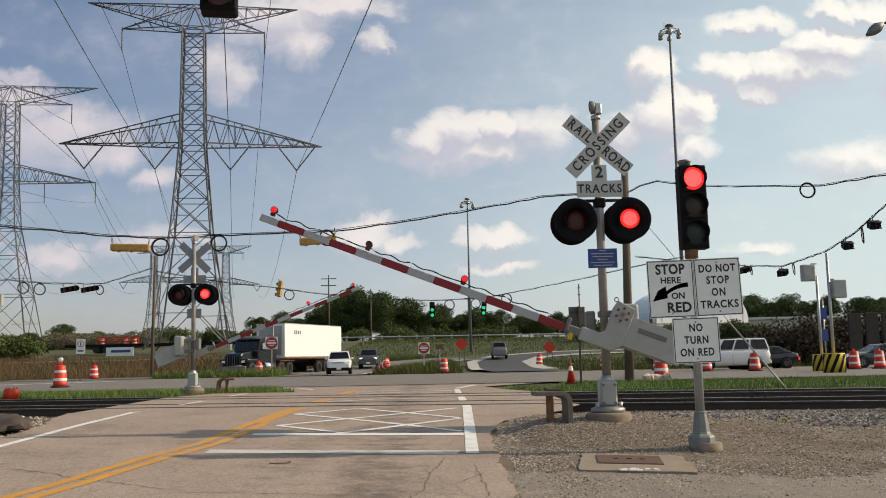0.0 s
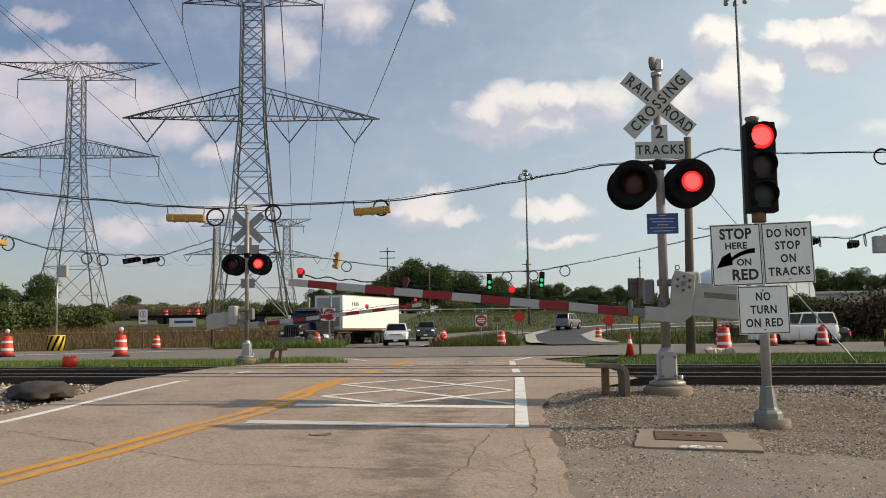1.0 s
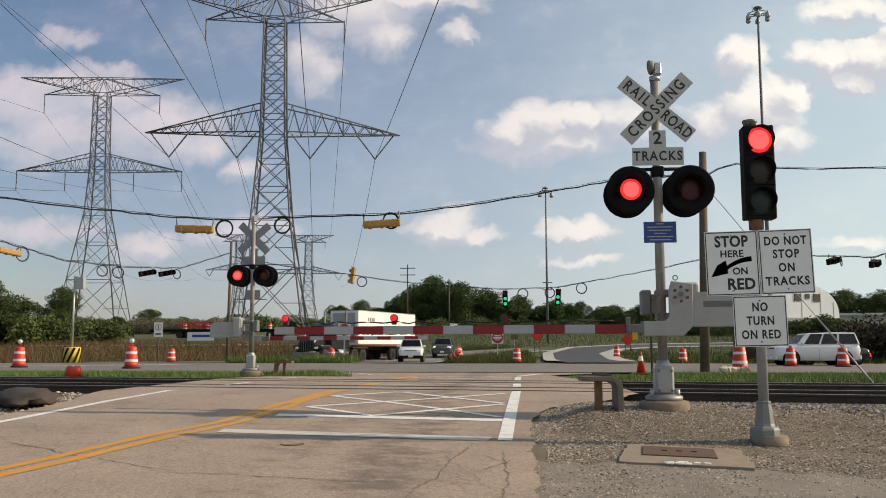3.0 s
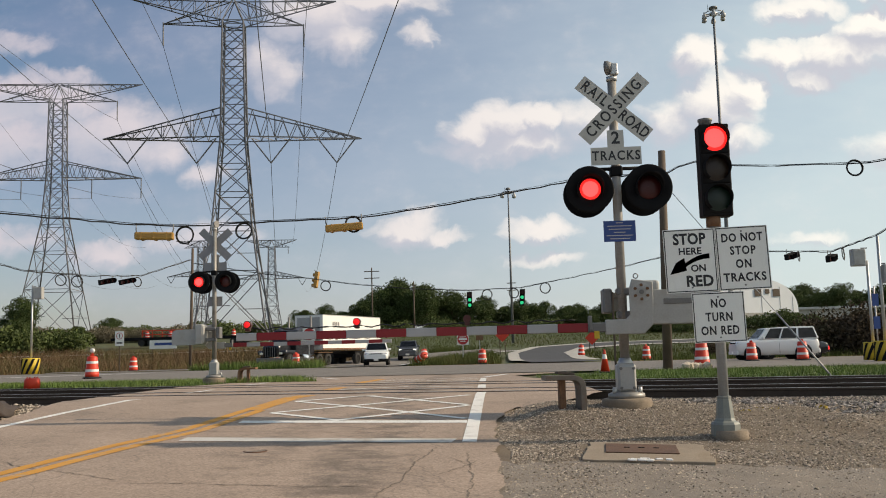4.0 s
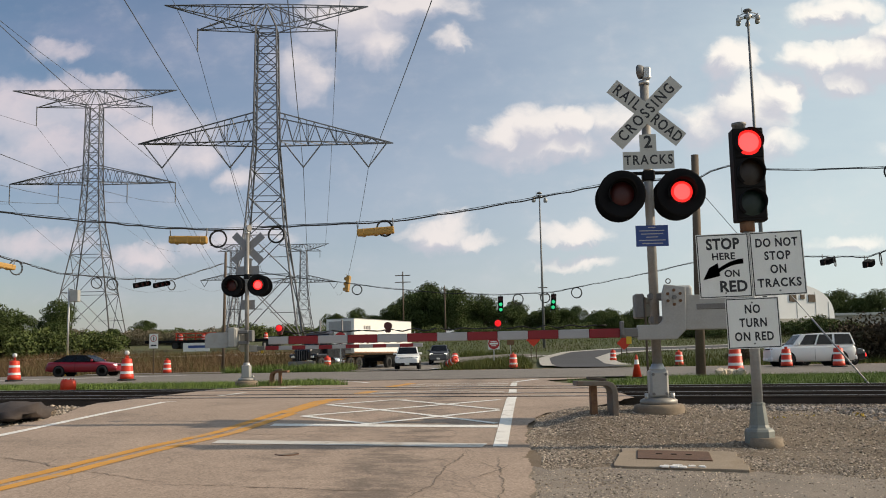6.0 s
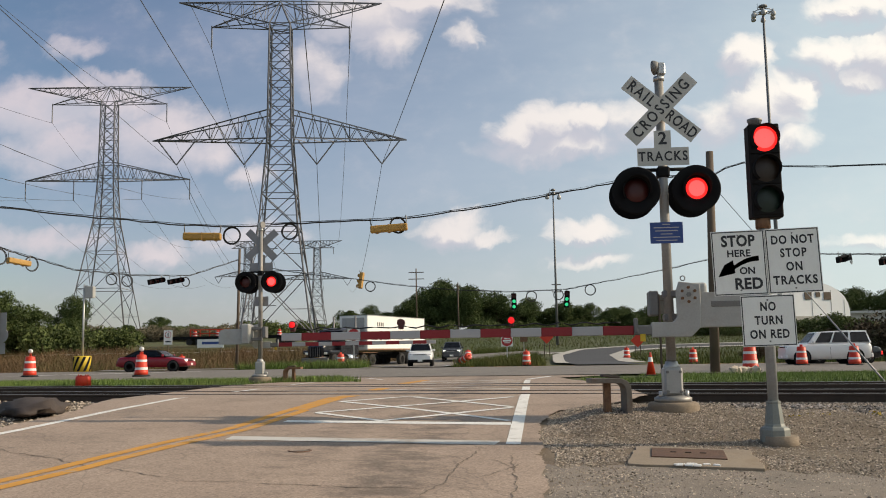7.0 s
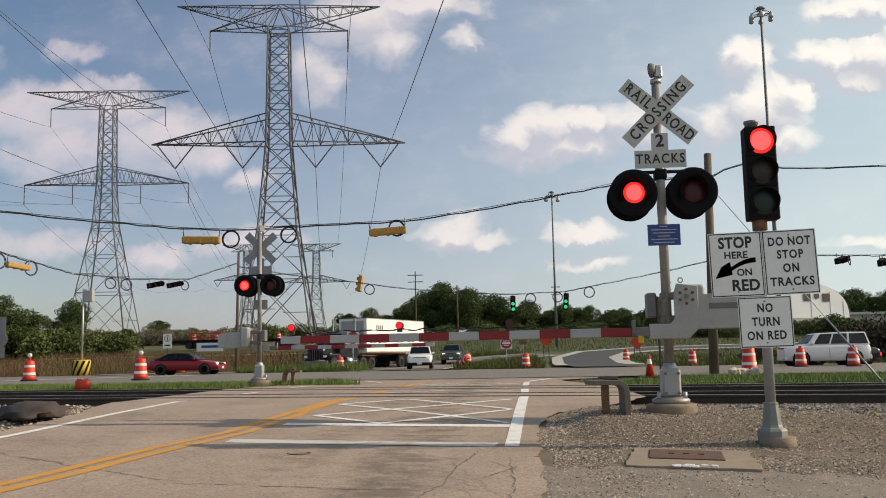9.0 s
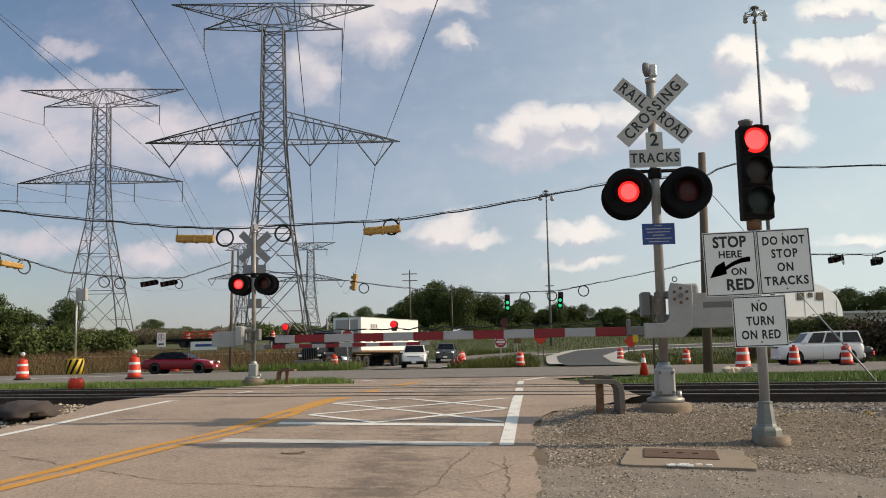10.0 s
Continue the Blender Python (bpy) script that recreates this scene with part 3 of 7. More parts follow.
vs, fs = [], []
for i in range(121):
    x = -0.62 + 0.1 * i
    for k in range(9):
        y = 3.0 + (packed_edge(x) - 3.0) * k / 8
        vs.append((x, y, g(x, y) - 0.024 + 0.006 * noise.noise(Vector((x * 1.5, y * 1.5, 5.0)))))
for i in range(120):
    for k in range(8):
        fs.append((9 * i + k, 9 * i + 9 + k, 9 * i + 10 + k, 9 * i + 1 + k))
tagged(soup("ground", vs, fs, M["packed"], True), "packed grey gravel driven flat beside the road", "ground", kind="structure")
shoulder_west = tagged(strip("shoulder", [(-50, -6.5, -20), (-50, -6.5, 9), (-50, -6.5, 14.0)], -0.03, M["gravel_soil"], 6), "pale gravel shoulder beside the road", "ground", kind="structure")


def marking(rows, material, label):
    return tagged(strip("trim", rows, 0.005, material), label, "road marking", kind="structure")


marking([(-0.78, -0.62, 9.5), (-0.61, -0.45, 15.6)], M["white_paint"], "solid white road edge line")
marking([(-0.60, -0.44, 17.6), (-0.58, -0.42, 19.6)], M["white_paint"], "white road edge line")
marking([(-0.56, -0.40, 22.0), (-0.5, -0.34, 26.0)], M["white_paint"], "white road edge line")
marking([(-0.5, -0.3, 27.0), (0.3, 0.5, 31.5)], M["white_paint"], "white road edge line")
marking([(-3.9, -0.90, 9.42), (-3.9, -0.84, 9.72)], M["old_paint"], "broad worn white stop line")
marking([(-3.66, -0.74, 11.05), (-3.66, -0.74, 11.28)], M["white_paint"], "white line across the lane")
marking([(-6.9, -6.78, 6.5), (-6.66, -6.54, 9.3), (-6.44, -6.32, 15.0)], M["white_paint"], "white road edge line")
marking([(-6.44, -6.32, 17.6), (-6.44, -6.32, 19.4)], M["white_paint"], "white road edge line")
marking([(-6.5, -6.38, 22.5), (-6.5, -6.38, 25)], M["white_paint"], "white road edge line")
for off in (-0.16, 0.07):
    marking([(-6.2 + off, -6.06 + off, 3.0), (-4.75 + off, -4.61 + off, 7.5), (-4.05 + off, -3.92 + off, 10.4), (-3.85 + off, -3.70 + off, 12.5)], M["yellow_paint"], "double yellow centre line")
marking([(-4.0, -3.7, 12.5), (-3.75, -3.42, 15.5)], M["yellow_paint"], "worn yellow centre line")
marking([(-3.75, -3.45, 17.8), (-3.72, -3.42, 19.4)], M["yellow_paint"], "worn yellow centre line")
marking([(-3.72, -3.42, 22.5), (-3.6, -3.3, 27)], M["yellow_paint"], "worn yellow centre line")


def diag(x0, y0, x1, y1, w=0.11):
    """A slanting painted bar."""
    n = 8
    verts, faces = [], []
    dx, dy = x1 - x0, y1 - y0
    l = math.hypot(dx, dy)
    px, py = -dy / l * w / 2, dx / l * w / 2
    for i in range(n + 1):
        x, y = x0 + dx * i / n, y0 + dy * i / n
        for s in (-1, 1):
            verts.append((x + s * px, y + s * py, g(x + s * px, y + s * py) + 0.006))
    for i in range(n):
        faces.append((2 * i, 2 * i + 1, 2 * i + 3, 2 * i + 2))
    o = soup("trim", verts, faces, M["white_paint"])
    return tagged(o, "white hatched keep-clear marking", "road marking", kind="structure")


for bar in ((-3.48, 12.16, -0.74, 14.6), (-2.4, 11.35, -0.74, 12.95), (-3.46, 13.86, -2.3, 14.9), (-3.46, 13.86, -0.76, 11.45), (-2.6, 14.85, -0.74, 13.05), (-3.48, 12.16, -2.4, 11.3)):
    diag(*bar)
for y0 in (22.2, 24.6):
    diag(-3.3, y0, -0.6, y0 + 2.3)
    diag(-3.3, y0 + 2.3, -0.6, y0)
diag(-9.6, 33.0, -6.1, 32.0, 0.15)
diag(-6.1, 32.0, -5.0, 28.5, 0.13)
diag(-3.4, 18.0, -2.0, 19.3)
diag(-2.0, 19.3, -0.7, 18.2)



def crack(x0, y0, x1, y1, w, seed):
    """A wandering open crack, filled with dark dirt."""
    rng = random.Random(seed)
    n = max(6, int(math.hypot(x1 - x0, y1 - y0) / 0.05))
    verts, faces, off = [], [], 0.0
    l = math.hypot(x1 - x0, y1 - y0)
    px, py = -(y1 - y0) / l, (x1 - x0) / l
    for i in range(n + 1):
        k = i / n
        off = 0.9 * off + rng.uniform(-0.022, 0.022)
        ww = w * rng.uniform(0.25, 1.2) * min(1, 6 * k + 0.2, 6 * (1 - k) + 0.2)
        for s in (-0.5, 0.5):
            x, y = x0 + (x1 - x0) * k + px * (off + s * ww), y0 + (y1 - y0) * k + py * (off + s * ww)
            verts.append((x, y, g(x, y) + 0.004))
    for i in range(n):
        faces.append((2 * i, 2 * i + 1, 2 * i + 3, 2 * i + 2))
    tagged(soup("trim", verts, faces, M["crack_dirt"]), "dark open crack in the asphalt", "road crack", kind="structure")


for i, c in enumerate([(-1.02, 9.3, -1.42, 6.4, 0.013), (-0.66, 8.9, -0.70, 5.0, 0.013), (-3.6, 7.12, -1.36, 7.04, 0.016), (-0.62, 8.3, -0.98, 7.6, 0.014), (-0.6, 8.0, -0.9, 8.5, 0.012), (-6.3, 8.6, -3.6, 7.1, 0.016), (-4.4, 10.3, -1.1, 10.25, 0.014)]):
    crack(*c, 30 + i)
# crossing panels hide the ties; the rails run through grooves
RAILS = (0.0, 1.5, 4.3, 5.8)


def rail_mesh(x0, x1, off, top):
    bm = bm_new()
    n = 12
    prof = [(-0.07, -0.18), (0.07, -0.18), (0.07, -0.165), (0.012, -0.14), (0.012, -0.045), (0.037, -0.035), (0.037, -0.004), (0.03, 0.0), (-0.03, 0.0), (-0.037, -0.004), (-0.037, -0.035), (-0.012, -0.045), (-0.012, -0.14), (-0.07, -0.165)]
    if top:
        prof = [(-0.03, 0.0), (0.03, 0.0), (0.03, 0.004), (-0.03, 0.004)]
    rings = []
    for i in range(n + 1):
        x = x0 + (x1 - x0) * i / n
        y = track_y(x) + off
        z = 0.012 + lerp(CROSS, y) * max(-45, min(45, x))
        rings.append([bm.verts.new((x, y + a, z + b)) for a, b in prof])
    k = len(prof)
    for a, b in zip(rings, rings[1:]):
        for i in range(k):
            bm.faces.new((a[i], b[i], b[(i + 1) % k], a[(i + 1) % k]))
    bmesh.ops.recalc_face_normals(bm, faces=bm.faces[:])
    return bm


for off in RAILS:
    r = part("rail", rail_mesh(-90, 90, off, False), M["rail"])
    tagged(r, "dark rusty running rail of the railway", "rail", kind="structure")
    part("rail_head", rail_mesh(-90, 90, off, True), M["rail_top"], r, "bright worn rail head")
K = {}   # things that move


def disc(bm, c, r, y0, y1, seg=28):
    """A flat round slab facing -y."""
    return add_cyl(bm, (c[0], y0, c[1]), (c[0], y1, c[1]), r, r, seg)


def hood(bm, c, r, y0, y1, span=300, seg=26, thick=0.006, slope=0.0):
    """A tunnel visor, open below; its mouth is cut back towards the bottom by slope."""
    a0 = 90 - span / 2
    for i in range(seg):
        quad = []
        for k in (i, i + 1):
            a = radians(a0 + span * k / seg)
            cut = slope * (1 - math.sin(a)) / 2
            for rr in (r, r - thick):
                quad.append([(c[0] + rr * math.cos(a), y, c[1] + rr * math.sin(a)) for y in (y0 + cut, y1)])
        (oa, ia, ob_, ib) = quad
        v = [[bm.verts.new(p) for p in q] for q in (oa, ia, ob_, ib)]
        for f in ((v[0][0], v[2][0], v[2][1], v[0][1]), (v[1][0], v[1][1], v[3][1], v[3][0]), (v[0][0], v[1][0], v[3][0], v[2][0])):
            bm.faces.new(f).smooth = True
    bmesh.ops.remove_doubles(bm, verts=bm.verts[:], dist=0.0005)
    return bm


def flasher_lamp(mast, x, z, facing, key):
    """One flashing lamp: housing, black target disc, hood, lens, and the lit insert that comes up to the lens when it flashes."""
    s = facing
    m = pose(x, 0.20 * s, z, 0, 0, 0 if s < 0 else 180)
    bm = add_lathe(bm_new(), [(0.09, 0.16), (0.17, 0.12), (0.185, 0.02), (0.19, -0.03)], 28, "Y")
    lamp = part("flasher_lamp", bm, M["alu_paint"], mast, "round flashing lamp with black target disc", m)
    bm = add_lathe(bm_new(), [(0.31, -0.030), (0.325, -0.036), (0.325, -0.046), (0.31, -0.05), (0.165, -0.05), (0.165, -0.03)], 40, "Y", cap=False)
    part("target_disc", bm, M["black"], lamp, "matt black target disc")
    part("hood", hood(bm_new(), (0, 0), 0.185, -0.27, -0.05, 250, slope=0.14), M["black"], lamp, "black hood")
    bm = add_lathe(bm_new(), [(0.002, -0.062), (0.08, -0.058), (0.15, -0.045), (0.168, -0.03)], 28, "Y", cap=False)
    part("lens", bm, M["lens_dark"], lamp, "dark red lens")
    bm = add_lathe(bm_new(), [(0.002, -0.016), (0.08, -0.012), (0.145, 0.0)], 28, "Y", cap=False)
    lit = part("lit_insert", bm, M["glow_red"], lamp, "glowing red light")
    bm = add_lathe(bm_new(), [(0.002, -0.0190), (0.06, -0.0165), (0.11, -0.010)], 28, "Y", cap=False)
    glow = part("lit_core", bm, M["glow_core"], lamp, "bright red centre")
    K.setdefault(key, []).extend([(lit, -0.056, 0.05), (glow, -0.056, 0.05)])
    return lamp


def crossing_signal(m, label, front, text=True):
    """A crossing mast with crossbuck, flashers, gate machine and gate arm; its front faces -y."""
    t = thing("crossing_signal", label, "crossing signal", m, "crossing signals")
    part("foundation", add_lathe(bm_new(), [(0.34, -0.25), (0.34, 0.12), (0.33, 0.15), (0.30, 0.17)], 28), M["stained_concrete"], t, "round concrete foundation")
    part("flange", add_lathe(bm_new(), [(0.25, 0.17), (0.25, 0.225), (0.2, 0.25), (0.16, 0.26)], 24), M["mast"], t)
    bm = add_box(bm_new(), (0, 0, 0.44), (0.25, 0.26, 0.38), 0.025)
    add_box(bm, (0, -0.14, 0.44), (0.21, 0.03, 0.32), 0.01)
    base = part("junction_base", bm, M["alu_paint"], t, "cast junction box base painted aluminium")
    for bx in (-0.085, 0.085):
        for bz in (0.31, 0.57):
            part("bolt", add_cyl(bm_new(), (bx, -0.175, bz), (bx, -0.15, bz), 0.022, 0.022, 6), M["steel_dark"], base)
    for bx in (-0.17, 0.17):
        part("lug", add_cyl(bm_new(), (bx, -0.10, 0.22), (bx, -0.10, 0.32), 0.03, 0.03, 8), M["steel"], base)
    part("collar", add_lathe(bm_new(), [(0.11, 0.62), (0.11, 0.65), (0.09, 0.67), (0.08, 0.71)], 20), M["steel"], t)
    part("pole", add_cyl(bm_new(), (0, 0, 0.6), (0, 0, 4.62), 0.066, 0.062, 18), M["mast"], t, "round weathered steel mast")
    # bell on the mast's top
    bm = add_cyl(bm_new(), (0, 0, 4.60), (0, 0, 4.66), 0.075, 0.075, 14)
    add_box(bm, (0.035, -0.02, 4.76), (0.11, 0.12, 0.18), 0.02)
    bell = part("bell", bm, M["steel"], t, "warning bell")
    part("gong", add_lathe(bm_new(), [(0.01, -0.06), (0.07, -0.05), (0.10, 0.0), (0.105, 0.03)], 18, "Y"), M["steel_dark"], bell, m=pose(-0.04, -0.02, 4.79, 0, 0, 60))
    # crossbuck
    for ang, words, y in ((41, "RAIL    ROAD", -0.085), (-45, "CROSSING", -0.095)):
        mm = pose(0.0, y, 4.18, 0, ang, 0)
        blade = part("crossbuck_blade", add_box(bm_new(), (0, 0, 0), (1.22, 0.006, 0.229), 0), M["sign_worn"] if text else M["sign_back"], t, "white crossbuck blade with black lettering" if text else "bare back of a crossbuck blade", mm)
        if text:
            if words == "CROSSING":
                letters(words, 0.215, M["sign_black"], blade, pose(0, -0.0045, 0), spread=1.35, bold=0.004, sx=0.80)
            else:
                letters("RAIL", 0.215, M["sign_black"], blade, pose(-0.345, -0.0045, 0), spread=1.35, bold=0.004, sx=0.78)
                letters("ROAD", 0.215, M["sign_black"], blade, pose(0.355, -0.0045, 0), spread=1.15, bold=0.004, sx=0.74)
        else:
            part("blade_front", add_box(bm_new(), (0, -0.005, 0), (1.22, 0.002, 0.229), 0), M["sign_white"], blade)
    col = M["sign_worn"] if text else M["sign_back"]
    bm = add_prism(bm_new(), [(-0.35, 3.38), (0.35, 3.38), (0.35, 3.63), (0.115, 3.63), (0.115, 3.87), (-0.115, 3.87), (-0.115, 3.63), (-0.35, 3.63)], -0.095, -0.089)
    sg = part("track_count_sign", bm, col, t, "white sign reading 2 TRACKS")
    if text:
        letters("2", 0.24, M["sign_black"], sg, pose(0, -0.0965, 3.755), bold=0.006)
        letters("TRACKS", 0.185, M["sign_black"], sg, pose(0, -0.0965, 3.505), spread=1.2, bold=0.004, sx=0.86)
    # flashers
    bm = add_cyl(bm_new(), (-0.4, 0, 3.34), (0.4, 0, 3.34), 0.025, 0.025, 10)
    add_box(bm, (0, 0, 3.30), (0.17, 0.17, 0.15), 0.02)
    for x in (-0.4, 0.4):
        add_cyl(bm, (x, 0, 3.35), (x, 0, 3.05), 0.025, 0.025, 10)
        add_box(bm, (x, 0, 3.0), (0.10, 0.22, 0.12), 0.02)
    part("crossarm", bm, M["black"], t, "black lamp crossarm")
    for x in (-0.4, 0.4):
        for s in (-1, 1):
            seen_left = (x * front) < 0
            flasher_lamp(t, x, 3.02, s, "left" if seen_left else "right")
    # notice plate, its small writing as bars
    bm = add_box(bm_new(), (0, -0.085, 2.45), (0.44, 0.005, 0.29), 0)
    plate = part("notice_plate", bm, M["sign_blue"] if text else M["sign_back"], t, "small blue notice plate with white writing")
    if text:
        for i, w in enumerate((0.10, 0.34, 0.30, 0.16, 0.36, 0.28)):
            part("writing_bar", add_box(bm_new(), (0, -0.089, 2.565 - i * 0.044), (w, 0.002, 0.011), 0), M["sign_worn"], plate)
    # gate machine
    bm = add_box(bm_new(), (0.38, 0.10, 1.46), (0.24, 0.46, 0.60), 0.045, seg=3)
    add_box(bm, (0.26, 0.10, 1.46), (0.05, 0.42, 0.52), 0.02)
    gm = part("gate_machine", bm, M["alu_paint"], t, "white-grey gate machine housing")
    ring = [(0.20 + 0.032 * math.cos(a), 0.0, 1.83 + 0.032 * math.sin(a)) for a in [2 * math.pi * i / 12 for i in range(13)]]
    part("ring_bolt", add_tube(bm_new(), ring, 0.008, 5), M["steel_dark"], gm, "lifting ring bolt")
    part("clamp", add_box(bm_new(), (0.08, 0.05, 1.30), (0.30, 0.22, 0.10), 0.015), M["steel_dark"], gm)
    part("clamp", add_box(bm_new(), (0.08, 0.05, 1.62), (0.30, 0.22, 0.10), 0.015), M["steel_dark"], gm)
    bm = add_box(bm_new(), (-0.19, 0.16, 1.50), (0.13, 0.26, 0.34), 0.02)
    part("terminal_box", bm, M["steel_dark"], t, "dark terminal box")
    # the arm turns round the machine's shaft
    arm = part("gate_arm", arm_bracket(), M["alu_paint"], t, "red and white striped gate arm on a cast bracket", pose(0.22, -0.2, 1.59))
    dress_arm(arm, front < 0)
    return t, arm


def arm_bracket():
    """The cast bracket that carries the arm, and its hub."""
    bm = add_prism(bm_new(), [(-0.50, -0.56), (0.02, -0.56), (0.14, -0.44), (0.16, -0.10), (0.16, 0.14), (-0.12, 0.18), (-0.16, 0.05), (-0.16, -0.30), (-0.22, -0.36), (-0.50, -0.36)], -0.07, -0.02, 0.012)
    add_cyl(bm, (0, -0.09, 0), (0, 0.12, 0), 0.06, 0.06, 16)
    return bm


def dress_arm(arm, swap):
    # hub plate and its ring of bolts
    hub = part("hub_plate", add_cyl(bm_new(), (0, -0.076, 0), (0, -0.068, 0), 0.135, 0.135, 24), M["steel"], arm, "round hub plate")
    part("shaft_nut", add_cyl(bm_new(), (0, -0.115, 0), (0, -0.074, 0), 0.034, 0.034, 6), M["steel_dark"], hub)
    for i in range(6):
        a = 2 * math.pi * (i + 0.5) / 6
        part("bolt", add_cyl(bm_new(), (0.095 * math.cos(a), -0.10, 0.095 * math.sin(a)), (0.095 * math.cos(a), -0.074, 0.095 * math.sin(a)), 0.022, 0.022, 6), M["rust"], hub)
    # adaptor between bracket and board
    bm = add_box(bm_new(), (-0.60, -0.03, -0.46), (0.26, 0.07, 0.13), 0.015)
    add_box(bm, (-0.70, -0.03, -0.40), (0.05, 0.10, 0.20), 0.012)
    part("adaptor", bm, M["steel_dark"], arm, "dark shear-pin adaptor")
    part("tag", add_box(bm_new(), (-0.62, -0.075, -0.56), (0.07, 0.01, 0.10), 0.004), M["hi_yellow"], arm, "small yellow tag")
    # striped board
    x = -0.73
    widths = [0.41] * 11 + [0.28]
    for i, w in enumerate(widths):
        red = i % 2 == 0
        bm = add_box(bm_new(), (x - w / 2, -0.03, -0.46), (w - 0.001, 0.035, 0.122 - 0.0015 * i), 0.008)
        part("stripe", bm, M["red_arm"] if red else M["white_arm"], arm)
        x -= w
    # lamps along the top and their cable
    for lx, key in ((-5.36, None), (-3.86, "right" if swap else "left"), (-2.36, "left" if swap else "right")):
        bm = add_box(bm_new(), (lx, -0.03, -0.36), (0.07, 0.08, 0.05), 0.01)
        add_cyl(bm, (lx, -0.085, -0.295), (lx, 0.025, -0.295), 0.052, 0.052, 18)
        part("arm_lamp", bm, M["lens_dark"], arm, "red arm lamp")
        if key is None:
            bm = add_lathe(bm_new(), [(0.002, -0.012), (0.03, -0.010), (0.042, 0.0)], 18, "Y", cap=False)
            part("lit_lens", bm, M["glow_arm"], arm, "steadily glowing red light", pose(lx, -0.09, -0.295))
            bm = add_lathe(bm_new(), [(0.042, 0.0), (0.03, 0.010), (0.002, 0.012)], 18, "Y", cap=False)
            part("lit_lens", bm, M["glow_arm"], arm, "steadily glowing red light", pose(lx, 0.03, -0.295))
        if key:
            bm = add_lathe(bm_new(), [(0.044, 0.0), (0.03, 0.010), (0.002, 0.012)], 18, "Y", cap=False)
            lit = part("lit_insert", bm, M["glow_arm"], arm, "glowing red light", pose(lx, 0.03, -0.295))
            K.setdefault(key, []).append((lit, 0.03, -0.01))
            bm = add_lathe(bm_new(), [(0.002, -0.012), (0.03, -0.010), (0.044, 0.0)], 18, "Y", at=(0, 0, 0), cap=False)
            lit = part("lit_insert", bm, M["glow_arm"], arm, "glowing red light", pose(lx, -0.09, -0.295))
            K.setdefault(key, []).append((lit, -0.09, -0.05))
    pts = []
    for i in range(60):
        fx = -0.9 - 4.4 * i / 59
        pts.append((fx, -0.03 + 0.012 * math.sin(i * 2.2), -0.355 + 0.012 * math.sin(i * 1.3) + 0.008 * math.sin(i * 4.7)))
    part("cable", add_tube(bm_new(), pts, 0.010, 5), M["cable"], arm, "black lamp cable")
    # counterweight arms
    for y in (0.34, -0.02):
        bm = add_prism(bm_new(), [(0.10, 0.03), (0.86, 0.03), (0.95, 0.0), (1.02, -0.07), (1.02, -0.43), (0.10, -0.43)], y - 0.012, y + 0.012, 0.004)
        part("counterweight_arm", bm, M["alu_paint"], arm, "grey counterweight arm")
    part("slot", add_box(bm_new(), (0.52, -0.036, -0.13), (0.44, 0.010, 0.075), 0.004), M["steel_dark"], arm, "slot for the stacked weights")
    part("counterweight", add_box(bm_new(), (0.84, 0.16, -0.22), (0.26, 0.30, 0.32), 0.02), M["alu_paint"], arm, "stacked counterweight")


near_z = -0.14
near_mast, near_arm = crossing_signal(pose(1.43, 12.0, near_z), "silver railway crossing mast with crossbuck, red flashers and lowered gate", 1, True)
far_mast, far_arm = crossing_signal(pose(-8.43, 26.7, 0.0, 0, 0, 180) @ Matrix.Diagonal((1, 1, 1.04, 1)), "railway crossing mast seen from behind, bare sign backs, red flashers", -1, False)
far_mast.scale = (1, 1, 1)


# ---- traffic signal post with three signs ----
def lettered_sign(parent, name, c, w, h, label, m):
    bm = add_box(bm_new(), (0, 0, 0), (w, 0.004, h), 0)
    s = part(name, bm, M["sign_white"], parent, label, m)
    # black border
    b = bm_new()
    e, k = 0.013, 0.011
    for dx, dz, sx, sz in ((0, h / 2 - e, w - 2 * e + k, k), (0, -h / 2 + e, w - 2 * e + k, k), (w / 2 - e, 0, k, h - 2 * e), (-w / 2 + e, 0, k, h - 2 * e)):
        add_box(b, (dx, -0.0028, dz), (sx, 0.0016, sz), 0)
    part("border", b, M["sign_black"], s)
    for z in (h / 2 - 0.055, -h / 2 + 0.055):
        part("bolt", add_cyl(bm_new(), (0.0, -0.008, z), (0.0, -0.002, z), 0.011, 0.011, 6), M["steel_dark"], s)
    return s


